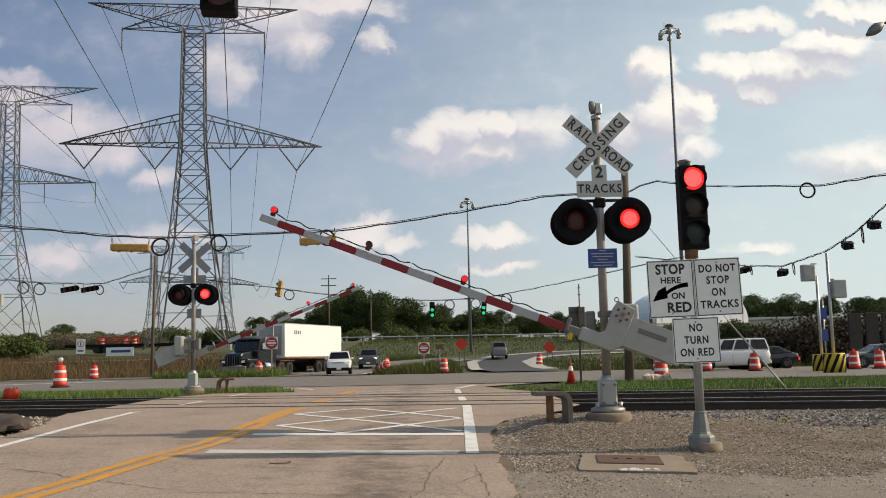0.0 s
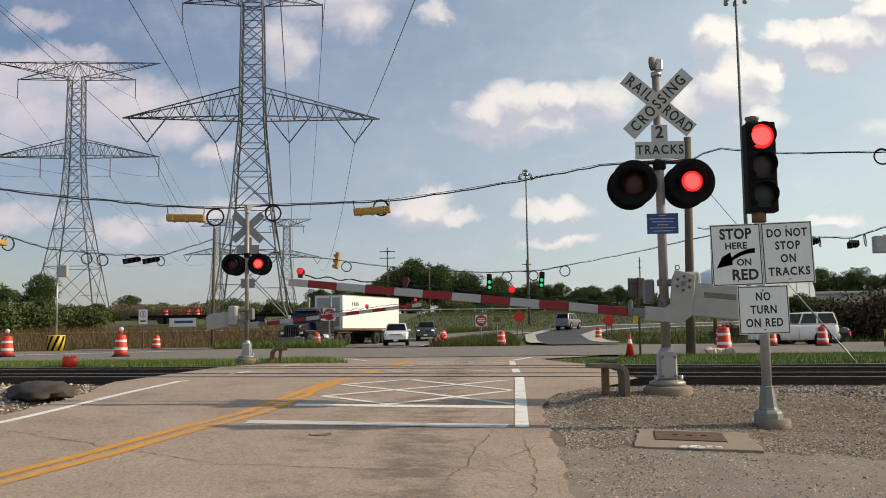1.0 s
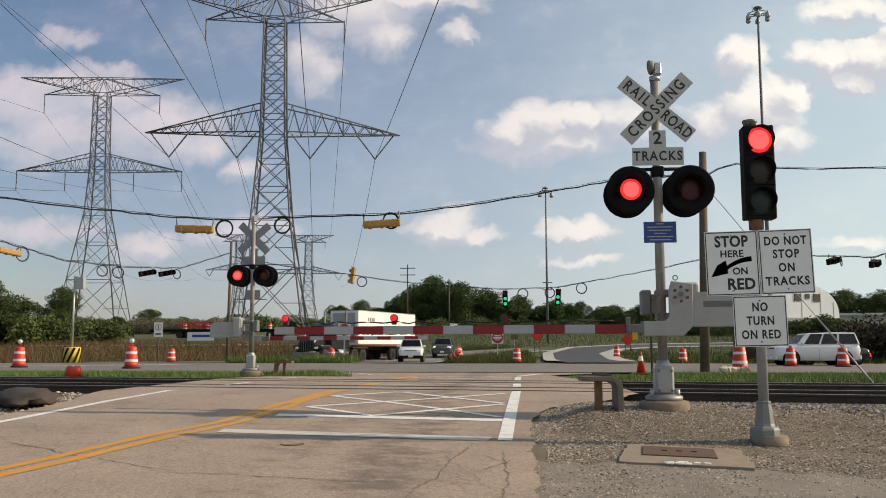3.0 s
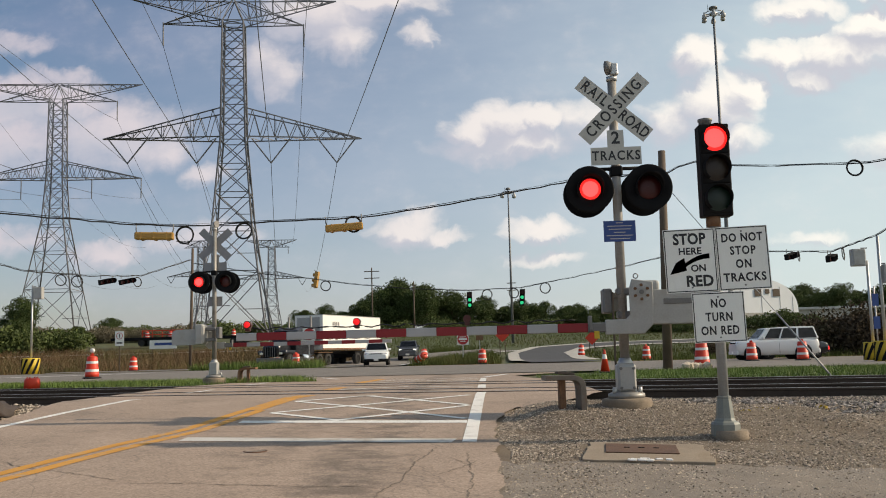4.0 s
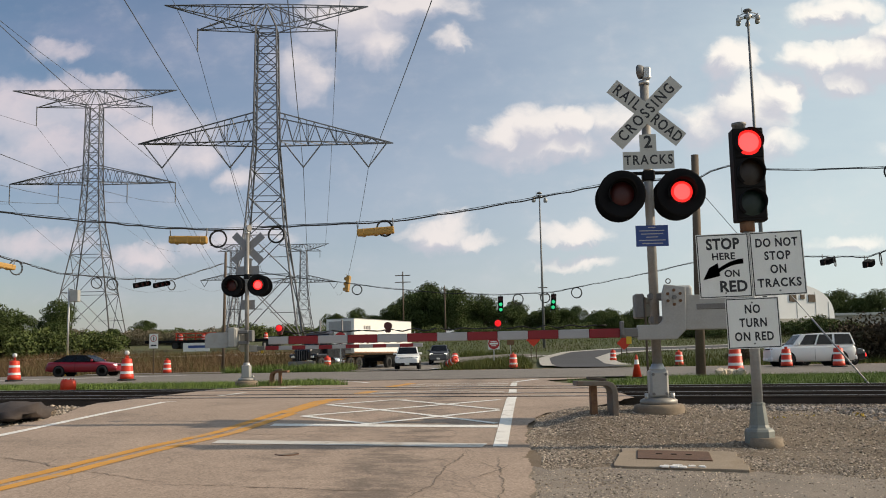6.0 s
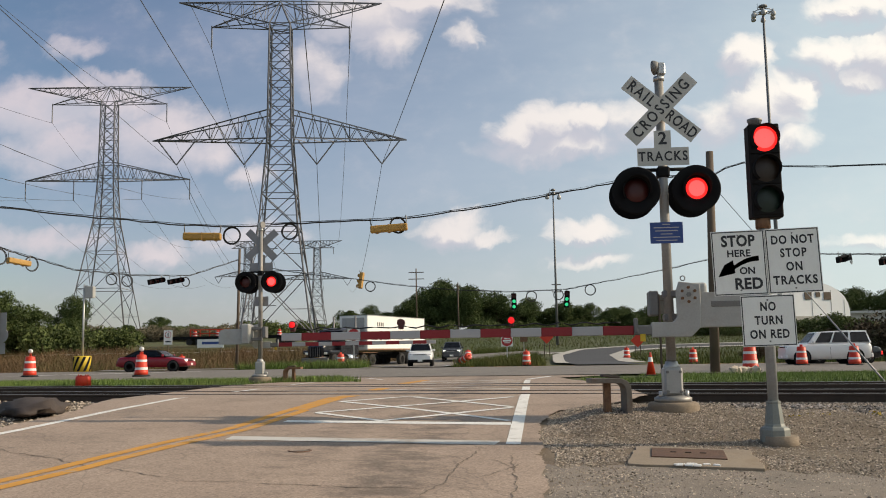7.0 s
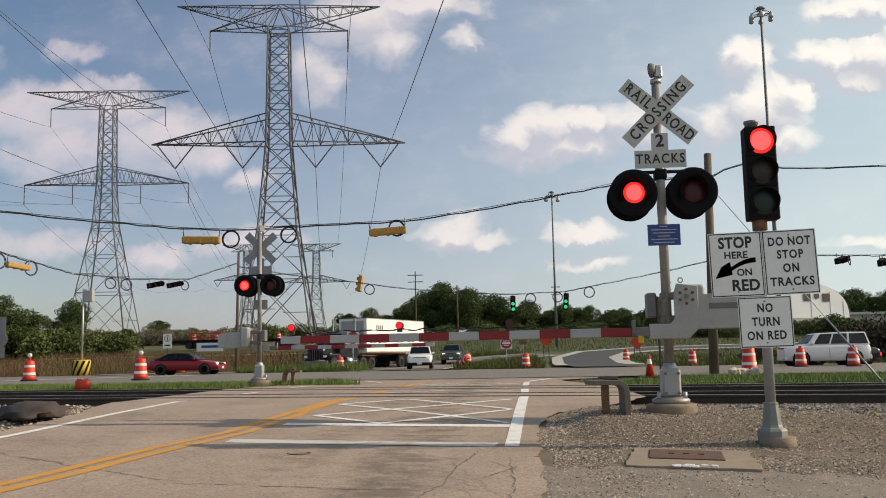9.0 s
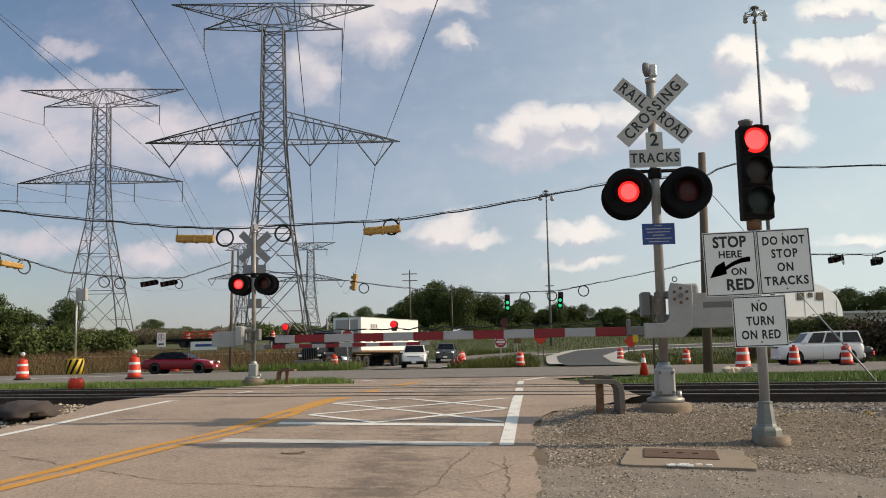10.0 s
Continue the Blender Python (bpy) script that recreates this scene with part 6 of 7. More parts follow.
def semi_truck(m):
    """A dark tractor with a white box trailer; +x ahead, origin under the trailer's front."""
    t = thing("semi_truck", "dark semi truck with white box trailer waiting at the ramp", "truck", m)
    L, W = 10.0, 2.6
    box_ = part("trailer_box", add_box(bm_new(), (-L / 2, 0, 2.65), (L, W, 2.75), 0.03), M["sign_white"], t, "plain white box trailer")
    for s in (-1, 1):
        part("rub_rail", add_box(bm_new(), (-L / 2, s * (W / 2 + 0.01), 1.33), (L, 0.03, 0.12), 0), M["rust"], box_, "dark red lower rail")
        for i in range(4):
            part("logo_bar", add_box(bm_new(), (-1.6 - 0.30 * i, s * (W / 2 + 0.012), 3.35), (0.17, 0.01, 0.30), 0), M["steel_dark"], box_)
    part("roof_rail", add_box(bm_new(), (-L / 2, 0, 4.03), (L, W + 0.02, 0.06), 0), M["steel"], box_)
    # thin grey slab over most of the box's front, darker than its white sides
    part("front_panel", add_box(bm_new(), (0.03, 0, 2.7), (0.05, W * 0.8, 2.3), 0.01), M["alu_paint"], box_)
    part("chassis", add_box(bm_new(), (-L / 2 + 2.0, 0, 1.05), (L + 3.4, 0.9, 0.25), 0.02), M["black"], t)
    part("underbody", add_box(bm_new(), (-6.8, 0, 0.85), (2.4, 2.2, 0.5), 0.02), M["black"], t)
    for x in (-7.2, -5.9, -0.9, 0.4, 4.6):
        for s in (-1, 1):
            wheel(t, x, s * 1.08, 0.5, 0.34 if x != 4.6 else 0.28, M["chrome"] if x > -2 else M["black"])
    for s in (-1, 1):
        part("mudguard", add_box(bm_new(), (-0.25, s * 1.08, 1.06), (2.3, 0.6, 0.05), 0.01), M["rust"], t)
        part("fuel_tank", add_cyl(bm_new(), (1.5, s * 1.05, 0.65), (2.9, s * 1.05, 0.65), 0.32, 0.32, 16), M["chrome"], t)
        part("exhaust_stack", add_cyl(bm_new(), (1.35, s * 1.0, 1.0), (1.35, s * 1.0, 3.9), 0.08, 0.08, 10), M["steel_dark"], t)
        part("front_fender", add_box(bm_new(), (4.6, s * 1.02, 1.12), (1.4, 0.5, 0.30), 0.10, seg=2), black_p, t)
        part("headlamp", add_box(bm_new(), (5.35, s * 0.85, 1.05), (0.12, 0.30, 0.20), 0.03), M["chrome"], t)
        part("mirror", add_box(bm_new(), (3.4, s * 1.45, 2.2), (0.12, 0.22, 0.5), 0.03), M["chrome"], t)
    cab = part("cab", add_prism(bm_new(), [(1.0, 0.9), (3.6, 0.9), (3.6, 1.9), (3.3, 2.75), (2.6, 3.0), (1.0, 3.05)], -1.1, 1.1, 0.06), black_p, t, "dark truck cab with sleeper")
    part("windscreen", add_prism(bm_new(), [(3.625, 1.95), (3.64, 1.95), (3.37, 2.68), (3.355, 2.68)], -0.95, 0.95), M["glass"], cab)
    for s in (-1, 1):
        part("side_window", add_prism(bm_new(), [(2.5, 1.9), (3.4, 1.9), (3.2, 2.55), (2.5, 2.55)], s * 1.108 - 0.006, s * 1.108 + 0.006), M["glass"], cab)
    part("hood", add_prism(bm_new(), [(3.6, 0.8), (5.4, 0.8), (5.45, 1.5), (5.2, 1.68), (3.6, 1.88)], -0.72, 0.72, 0.08), black_p, t, "long dark hood")
    part("grille", add_box(bm_new(), (5.44, 0, 1.15), (0.06, 1.0, 0.75), 0.02), M["black"], t, "dark slatted grille")
    for i in range(5):
        part("grille_bar", add_box(bm_new(), (5.475, -0.4 + 0.2 * i, 1.15), (0.02, 0.03, 0.72), 0), M["steel_dark"], t)
    part("bumper", add_box(bm_new(), (5.5, 0, 0.55), (0.16, 2.35, 0.34), 0.04), M["steel_dark"], t)
    part("sun_visor", add_box(bm_new(), (3.5, 0, 2.82), (0.35, 2.0, 0.06), 0.01), black_p, cab)
    return t


semi_truck(pose(-13.93, 72.6, 0.03, 0, 0, -111))


# ---- lattice towers and power lines ----
def bars(name, segs, material, parent=None, label=""):
    """Straight steel members, three-sided, as one frame."""
    vs, fs = [], []
    for p, q, r in segs:
        p, q = Vector(p), Vector(q)
        o = (q - p).to_track_quat("Z", "Y")
        k = len(vs)
        for e in (p, q):
            for a in (0, 2.09, 4.19):
                vs.append(e + o @ Vector((r * math.cos(a), r * math.sin(a), 0)))
        fs += [(k, k + 1, k + 4, k + 3), (k + 1, k + 2, k + 5, k + 4), (k + 2, k, k + 3, k + 5)]
    ob = soup(name, vs, fs, material)
    ob.parent = parent
    if label:
        ob["label"] = label
    return ob


def half_width(levels, z):
    return lerp(levels, z)


def tower(m, levels, low_arm, top_arm, label, strings, r=0.11, vee=True):
    """A lattice tower; levels: (height, half width). low_arm: (z, depth, reach). top_arm: (z of lower chord, z of top chord, short reach, long reach)."""
    t = thing("lattice_tower", label, "power pylon", m, "power pylons")
    legs, brace = [], []
    zs = [levels[0][0]]
    while zs[-1] < levels[-1][0] - 0.5:
        w = half_width(levels, zs[-1])
        zs.append(min(levels[-1][0], zs[-1] + max(1.9, 1.75 * w)))
    cs = [(-1, -1), (1, -1), (1, 1), (-1, 1)]
    for a, b in zip(zs, zs[1:]):
        wa, wb = half_width(levels, a), half_width(levels, b)
        for i in range(4):
            (x, y), (x2, y2) = cs[i], cs[(i + 1) % 4]
            brace.append(((x * wa, y * wa, a), (x2 * wb, y2 * wb, b), r * 0.62))
            brace.append(((x2 * wa, y2 * wa, a), (x * wb, y * wb, b), r * 0.62))
            brace.append(((x * wb, y * wb, b), (x2 * wb, y2 * wb, b), r * 0.6))
            if wa > 2.2:
                mid = (a + b) / 2
                wm = (wa + wb) / 2
                brace.append(((x * wm, y * wm, mid), ((x + x2) / 2 * wm, (y + y2) / 2 * wm, mid), r * 0.5))
    for x, y in cs:
        pts = [(x * half_width(levels, q), y * half_width(levels, q), q) for q, _ in levels]
        part("leg", add_tube(bm_new(), pts, r * 1.25, 4), M["lattice"], t, "tapering steel leg")
    bars("bracing", brace, M["lattice"], t, "crossed steel bracing")
    z, d, reach = low_arm
    for s in (-1, 1):
        arm, n = [], 8
        w0 = half_width(levels, z)
        for sy in (-1, 1):
            tip = (s * reach, 0, z)
            arm.append(((s * w0, sy * w0, z), tip, r * 0.9))
            arm.append(((s * w0, sy * w0, z + d), tip, r * 0.9))
            for i in range(n):
                f, f2 = i / n, (i + 0.5) / n
                def at(ff, up):
                    return (s * (w0 + (reach - w0) * ff), sy * w0 * (1 - ff), z + (d * (1 - ff) if up else 0))
                arm.append((at(f, False), at(f2, True), r * 0.5))
                arm.append((at(f2, True), at(f + 1 / n, False), r * 0.5))
                if i % 2 == 0:
                    arm.append((at(f, False), at(f, True), r * 0.5))
        for i in range(n):
            f, f2 = i / n, (i + 1) / n
            arm.append(((s * (w0 + (reach - w0) * f), -w0 * (1 - f), z), (s * (w0 + (reach - w0) * f2), w0 * (1 - f2), z), r * 0.5))
        bars("lower_arm", arm, M["lattice"], t)
        za, zb, short, long_ = top_arm
        arm = []
        w0 = half_width(levels, za)
        for sy in (-1, 1):
            arm.append(((0, sy * w0 * 0.5, zb), (s * long_, 0, zb), r * 0.8))
            arm.append(((s * w0, sy * w0, za), (s * long_, 0, zb), r * 0.8))
            arm.append(((s * w0, sy * w0, za), (s * short, 0, za - 0.2), r * 0.8))
            arm.append(((s * w0 * 0.3, sy * w0 * 0.5, zb), (s * short, 0, za - 0.2), r * 0.7))
            arm.append(((s * w0, sy * w0, za), (0, sy * w0 * 0.5, zb), r * 0.7))
            for i in range(8):
                f, f2 = (i + 0.5) / 8, (i + 1) / 8
                lo = (s * (w0 + (long_ - w0) * f), sy * w0 * (1 - f), za + (zb - za) * f)
                arm.append((lo, (s * long_ * f2, sy * w0 * 0.5 * (1 - f2), zb), r * 0.45))
                arm.append((lo, (s * long_ * i / 8, sy * w0 * 0.5 * (1 - i / 8), zb), r * 0.45))
            for i in range(4):
                f = (i + 0.5) / 5
                arm.append(((s * (w0 + (short - w0) * f), sy * w0 * (1 - f), za), (s * (w0 + (short - w0) * (f + 0.1)), sy * w0 * (0.9 - f), za + (zb - za) * (0.75 - f * 0.75)), r * 0.45))
        bars("upper_arm", arm, M["lattice"], t)
    # insulator strings
    for x, zt, drop, spread in strings:
        for sx in ((-1, 1) if spread else (0,)):
            part("insulator", add_cyl(bm_new(), (x + sx * spread, 0, zt), (x, 0, zt - drop), 0.10, 0.10, 6), M["insulator"], t)
    return t


def wires(m, strings, dx, dy, L, sagd, r, label, away, fall=0.0):
    """Conductors from a tower's strings towards the next towers both ways."""
    t = thing("power_lines", label, "power lines", pose(0, 0, 0), "power lines")
    for x, zt, drop, spread in strings:
        p = m @ Vector((x, 0, zt - drop))
        for tgt, n, dd in (((p.x + dx * L, p.y + dy * L, p.z - fall), 26, sagd), ((p.x - dx * away, p.y - dy * away, p.z - 1.0), 12, 7.0)):
            part("conductor", add_tube(bm_new(), sag(p, tgt, dd, n), r, 4), M["wire"], t)
    return t


T1 = pose(-32.4, 120.0, 3.0, 0, 0, 8)
S1 = [(-13.9, 27.2, 3.3, 2.5), (-4.9, 27.2, 3.3, 2.5), (4.9, 27.2, 3.3, 2.5), (13.7, 27.2, 3.3, 2.5), (-9.4, 43.3, 3.2, 0), (9.4, 43.3, 3.2, 0)]
LV1 = [(0.0, 5.2), (2.2, 4.35), (15.8, 2.5), (27.0, 1.62), (43.3, 1.38)]
tower(T1, LV1, (27.2, 3.9, 17.1), (43.3, 46.6, 9.4, 13.9), "tall grey lattice power pylon with two wide crossarms", S1, 0.12)
wires(T1, S1, 0.2036, -0.979, 300, 4.0, 0.035, "dark power conductors sagging between the pylons", 215, 6.0)
T2 = pose(-80.6, 172.0, 4.5, 0, 0, 7)
S2 = [(-15.9, 31.7, 3.9, 0), (-6.6, 31.7, 3.9, 0), (6.6, 31.7, 3.9, 0), (15.9, 31.7, 3.9, 0), (-11.2, 47.2, 3.9, 0), (11.2, 47.2, 3.9, 0)]
LV2 = [(0.0, 5.8), (23.4, 2.0), (31.7, 1.5), (47.2, 1.3)]
tower(T2, LV2, (31.7, 3.3, 16.0), (47.2, 50.4, 11.2, 16.0), "grey lattice power pylon with hanging insulators", S2, 0.12)
wires(T2, S2, 0.2079, -0.978, 330, 12.0, 0.035, "thin power conductors of the second line", 200, 10.0)
T3 = pose(-74.0, 330.0, 7.0, 0, 0, 5)
S3 = [(-11.0, 22.5, 2.5, 1.6), (11.0, 22.5, 2.5, 1.6), (-6.0, 34.0, 2.5, 0), (6.0, 34.0, 2.5, 0)]
tower(T3, [(0.0, 4.2), (12.0, 2.2), (22.5, 1.3), (34.0, 1.1)], (22.5, 2.6, 12.2), (34.0, 36.5, 6.5, 9.2), "distant grey lattice power pylon", S3, 0.12)
T4 = pose(-84.9, 280.0, 6.5, 0, 0, 5)
tower(T4, [(0.0, 3.4), (9.0, 1.8), (20.0, 1.0), (29.0, 0.9)], (20.0, 2.0, 10.2), (29.0, 31.0, 5.0, 7.5), "distant grey lattice power pylon", [(-9.0, 20.0, 2.0, 1.2), (9.0, 20.0, 2.0, 1.2)], 0.10)


# ---- light masts ----
def high_mast(x, y, top, n, rad, label, r0=0.22):
    z = g(x, y)
    t = thing("light_mast", label, "light mast", pose(x, y, z), "light masts")
    part("pole", add_cyl(bm_new(), (0, 0, -0.2), (0, 0, top - z), r0, r0 * 0.45, 12), M["pole_grey"], t)
    part("ring", add_lathe(bm_new(), [(rad * 0.35, -0.1), (rad * 0.4, 0.1), (rad * 0.1, 0.3)], 14, at=(0, 0, top - z)), M["steel"], t)
    bm = add_cyl(bm_new(), (0, 0, top - z), (0, 0, top - z + rad * 0.55), 0.07, 0.05, 8)
    add_lathe(bm, [(0.06, 0.0), (rad * 0.42, 0.06), (rad * 0.36, 0.22), (0.05, 0.32)], 14, at=(0, 0, top - z + rad * 0.5))
    add_cyl(bm, (-rad * 0.5, 0, top - z + rad * 0.3), (-rad * 0.5, 0, top - z + rad * 0.95), 0.035, 0.02, 6)
    add_cyl(bm, (-rad * 0.5, 0, top - z + rad * 0.32), (0, 0, top - z + rad * 0.32), 0.03, 0.03, 6)
    part("head_cap", bm, M["steel_dark"], t, "cap with a lightning rod")
    hoop = [(rad * 0.8 * math.cos(q), rad * 0.8 * math.sin(q), top - z + 0.12) for q in [2 * math.pi * i / 18 for i in range(19)]]
    part("hoop", add_tube(bm_new(), hoop, 0.045, 5), M["steel_dark"], t, "lamp ring")
    for i in range(n):
        a = 2 * math.pi * i / n + 0.3
        c, s = math.cos(a), math.sin(a)
        part("arm", add_cyl(bm_new(), (0, 0, top - z), (rad * c, rad * s, top - z - 0.1), 0.05, 0.05, 6), M["steel"], t)
        part("luminaire", add_lathe(bm_new(), [(0.07, 0.30), (0.10, 0.10), (0.22, -0.02), (0.25, -0.32), (0.16, -0.42)], 12, at=(rad * c, rad * s, top - z - 0.2)), M["alu_paint"], t, "bell-shaped lamp")
    return t


high_mast(24.2, 90.0, 34.0, 6, 1.05, "tall slender high-mast light with a ring of lamps", 0.24)
high_mast(3.72, 110.0, 19.9, 2, 0.75, "slender light mast far behind the crossing", 0.17)
# street lamp whose head reaches in over the road
sl = thing("street_lamp", "dark cobra-head street lamp on a curved arm", "street lamp", pose(19.0, 30.0, g(19.0, 30)))
part("pole", add_cyl(bm_new(), (0, 0, -0.2), (0, 0, 12.6), 0.11, 0.07, 12), M["steel"], sl)
part("arm", add_tube(bm_new(), [(0, 0, 12.4), (-1.2, 0, 12.85), (-2.6, 0, 12.9), (-3.6, 0, 12.65)], 0.045, 8), M["steel_dark"], sl)
part("lamp_head", add_lathe(bm_new(), [(0.05, -0.35), (0.17, -0.1), (0.2, 0.15), (0.08, 0.4)], 12), M["steel_dark"], sl, "", pose(-4.0, 0, 12.4, 0, 55, 0))
# far poles with crossarms along the ridge
for x, y, top, arm in ((-22.0, 190.0, 19.0, 1.6), (-13.0, 185.0, 15.5, 0.4), (6.5, 180.0, 15.0, 0.9), (30.0, 190.0, 16.0, 0.3), (-118.0, 150.0, 17.0, 0.3), (-52.0, 60.0, 6.5, 0.0)):
    z = g(x, y)
    t = thing("utility_pole", "slim far utility pole with crossarm against the sky", "utility pole", pose(x, y, z), "utility poles")
    part("shaft", add_cyl(bm_new(), (0, 0, -0.3), (0, 0, top - z), 0.17, 0.12, 8), M["wood_pole"], t)
    if arm:
        part("crossarm", add_box(bm_new(), (0, 0, top - z - 0.8), (2 * arm, 0.15, 0.16), 0), M["wood_pole"], t)
        part("crossarm", add_box(bm_new(), (0, 0, top - z - 2.2), (2 * arm, 0.15, 0.16), 0), M["wood_pole"], t)


# ---- far ramps ----
def ramp_path(pts, w0, w1, lift, material, name, label):
    """A road along a path on the slope, with left and right offsets."""
    vs, fs = [], []
    fine = []
    for a, b in zip(pts, pts[1:]):
        for i in range(6):
            f = i / 6
            fine.append((a[0] + (b[0] - a[0]) * f, a[1] + (b[1] - a[1]) * f))
    fine.append(pts[-1])
    for i, p in enumerate(fine):
        q0, q1 = fine[max(i - 1, 0)], fine[min(i + 1, len(fine) - 1)]
        dx, dy = q1[0] - q0[0], q1[1] - q0[1]
        l = math.hypot(dx, dy)
        for k in range(4):
            w = w0 + (w1 - w0) * k / 3
            x, y = p[0] + dy / l * w, p[1] - dx / l * w
            vs.append((x, y, g(x, y) + lift))
    for i in range(len(fine) - 1):
        for k in range(3):
            fs.append((4 * i + k, 4 * i + k + 1, 4 * i + 5 + k, 4 * i + 4 + k))
    return tagged(soup(name, vs, fs, material), label, "road", kind="structure")


rp = [(5.2, 60.0), (5.2, 70.0), (5.3, 80.0), (5.6, 90.0), (8.0, 98.0), (14.0, 103.0), (26.0, 106.0), (60.0, 110.0)]
ramp_path(rp, -2.3, 2.3, 0.10, M["asphalt_new"], "road", "fresh dark asphalt ramp curving up the slope")
ramp_path(rp[1:], -3.2, -2.2, 0.12, M["concrete"], "pavement", "pale concrete gutter beside the ramp")
ramp_path(rp[1:], 2.2, 3.6, 0.12, M["concrete"], "pavement", "pale concrete gutter beside the ramp")
lp = [(-8.5, 60.0), (-8.2, 72.0), (-6.8, 84.0), (-3.5, 92.0), (2.0, 97.0)]
ramp_path(lp, -2.8, 2.8, 0.07, M["asphalt2"], "road", "grey asphalt exit ramp with waiting vehicles")
ramp_path(lp, 2.7, 2.95, 0.11, M["white_paint"], "trim", "white edge line of the exit ramp")
ramp_path([(-30, 62), (-18, 66.0), (-13.0, 74.0), (-8.0, 86.0)], -3, 3, 0.055, M["asphalt2"], "road", "grey asphalt ramp under the semi truck")
tagged(strip("trim", [(-27, -26.2, 44.6), (-20.5, -19.7, 54.0)], 0.026, M["white_paint"]), "white lane line on the highway", "road marking", kind="structure")
tagged(strip("trim", [(-60, 60, 60.3), (-60, 60, 60.6)], 0.026, M["yellow_paint"]), "faded yellow edge line on the highway", "road marking", kind="structure")
tagged(strip("trim", [(-8.3, -7.9, 28.6), (-6.4, -6.0, 31.5)], 0.012, M["white_paint"]), "curved white corner line", "road marking", kind="structure")
# track on the slope
ramp_path([(-110, 104), (-70, 103), (-38, 104), (-20, 106)], -1.2, 1.2, 0.10, M["concrete"], "road", "pale gravel track along the slope")


# ---- guard rail along the ridge ----
gr = thing("guard_rail", "long white guard rail along the far ridge road", "guard rail", pose(0, 0, 0))
part("beam", add_tube(bm_new(), [(-40 + 10 * i, 172 + 0.4 * i, g(-40 + 10 * i, 172) + 0.7) for i in range(12)], 0.13, 4), M["steel"], gr)
for i in range(34):
    x = -40 + 3.3 * i
    part("post", add_box(bm_new(), (x, 172.3 + 0.04 * 3.3 * i, g(x, 172) + 0.4), (0.35, 0.2, 1.2), 0), M["steel"], gr)

# ---- low equipment trailer on the far left slope ----
fb = thing("equipment_trailer", "dark flat equipment trailer with orange rails and signboard", "trailer", pose(-38.0, 119.0, g(-38, 119) + 0.2))
part("deck", add_box(bm_new(), (1, 0, 0.95), (22, 2.2, 0.35), 0.02), M["black"], fb)
for x in (-6, -4.8, 6, 7.2):
    part("wheel", add_cyl(bm_new(), (x, -1.1, 0.4), (x, 1.1, 0.4), 0.42, 0.42, 14), M["rubber"], fb)
for z in (1.5, 2.0):
    part("rail", add_box(bm_new(), (-3.4, -0.6, z), (5.4, 0.10, 0.14), 0), M["orange"], fb)
for i in range(5):
    part("rail_post", add_box(bm_new(), (-6.0 + 1.3 * i, -0.6, 1.6), (0.10, 0.10, 1.0), 0), M["orange"], fb)
sb = thing("signboard", "white signboard with dark writing on the slope", "sign", pose(-32.4, 100.0, g(-32, 100) - 0.2))
part("board", add_box(bm_new(), (-2.6, 0, 1.5), (3.0, 0.06, 0.95), 0), M["sign_white"], sb)
part("writing_bar", add_box(bm_new(), (-2.5, -0.04, 1.55), (2.1, 0.02, 0.28), 0), M["sign_blue"], sb)
for x in (-3.8, -1.4):
    part("post", add_box(bm_new(), (x, 0.05, 0.5), (0.1, 0.08, 1.2), 0), M["wood_pole"], sb)


# ---- buildings ----
def low_shop(m):
    t = thing("shop_building", "low pink and white shop with flat roof and dark front", "building", m)
    pink = mat("pink_stucco", (0.55, 0.38, 0.33), 0.85, 0, 0.1, 1, 30, 0.1)
    part("wall", add_box(bm_new(), (-12, 4, 1.9), (24, 10, 3.8), 0), pink, t)
    part("fascia", add_box(bm_new(), (-12, -1.6, 3.2), (25, 1.6, 1.2), 0.02), M["sign_white"], t)
    part("roof", add_box(bm_new(), (-12, 4, 4.3), (24.6, 11, 0.8), 0.02), M["steel_dark"], t, "dark flat roof edge")
    for i in range(5):
        part("window", add_box(bm_new(), (-4 - 4.2 * i, -1.02, 1.5), (3.2, 0.06, 2.0), 0), M["glass"], t)
    e = part("end_panel", add_box(bm_new(), (0.1, 1.0, 3.3), (0.3, 6.0, 1.6), 0.02), M["sign_white"], t, "white sign panel")
    for i in range(4):
        part("sign_bar", add_box(bm_new(), (0.3, -0.8 + 1.0 * i, 3.4), (0.04, 0.7, 0.6), 0), M["sign_black"], e)
    part("awning_post", add_box(bm_new(), (-0.6, -2.0, 1.4), (0.15, 0.15, 2.8), 0), M["sign_white"], t)
    return t


low_shop(pose(-60.8, 93.0, g(-45, 93) + 1.4, 0, 0, 18))


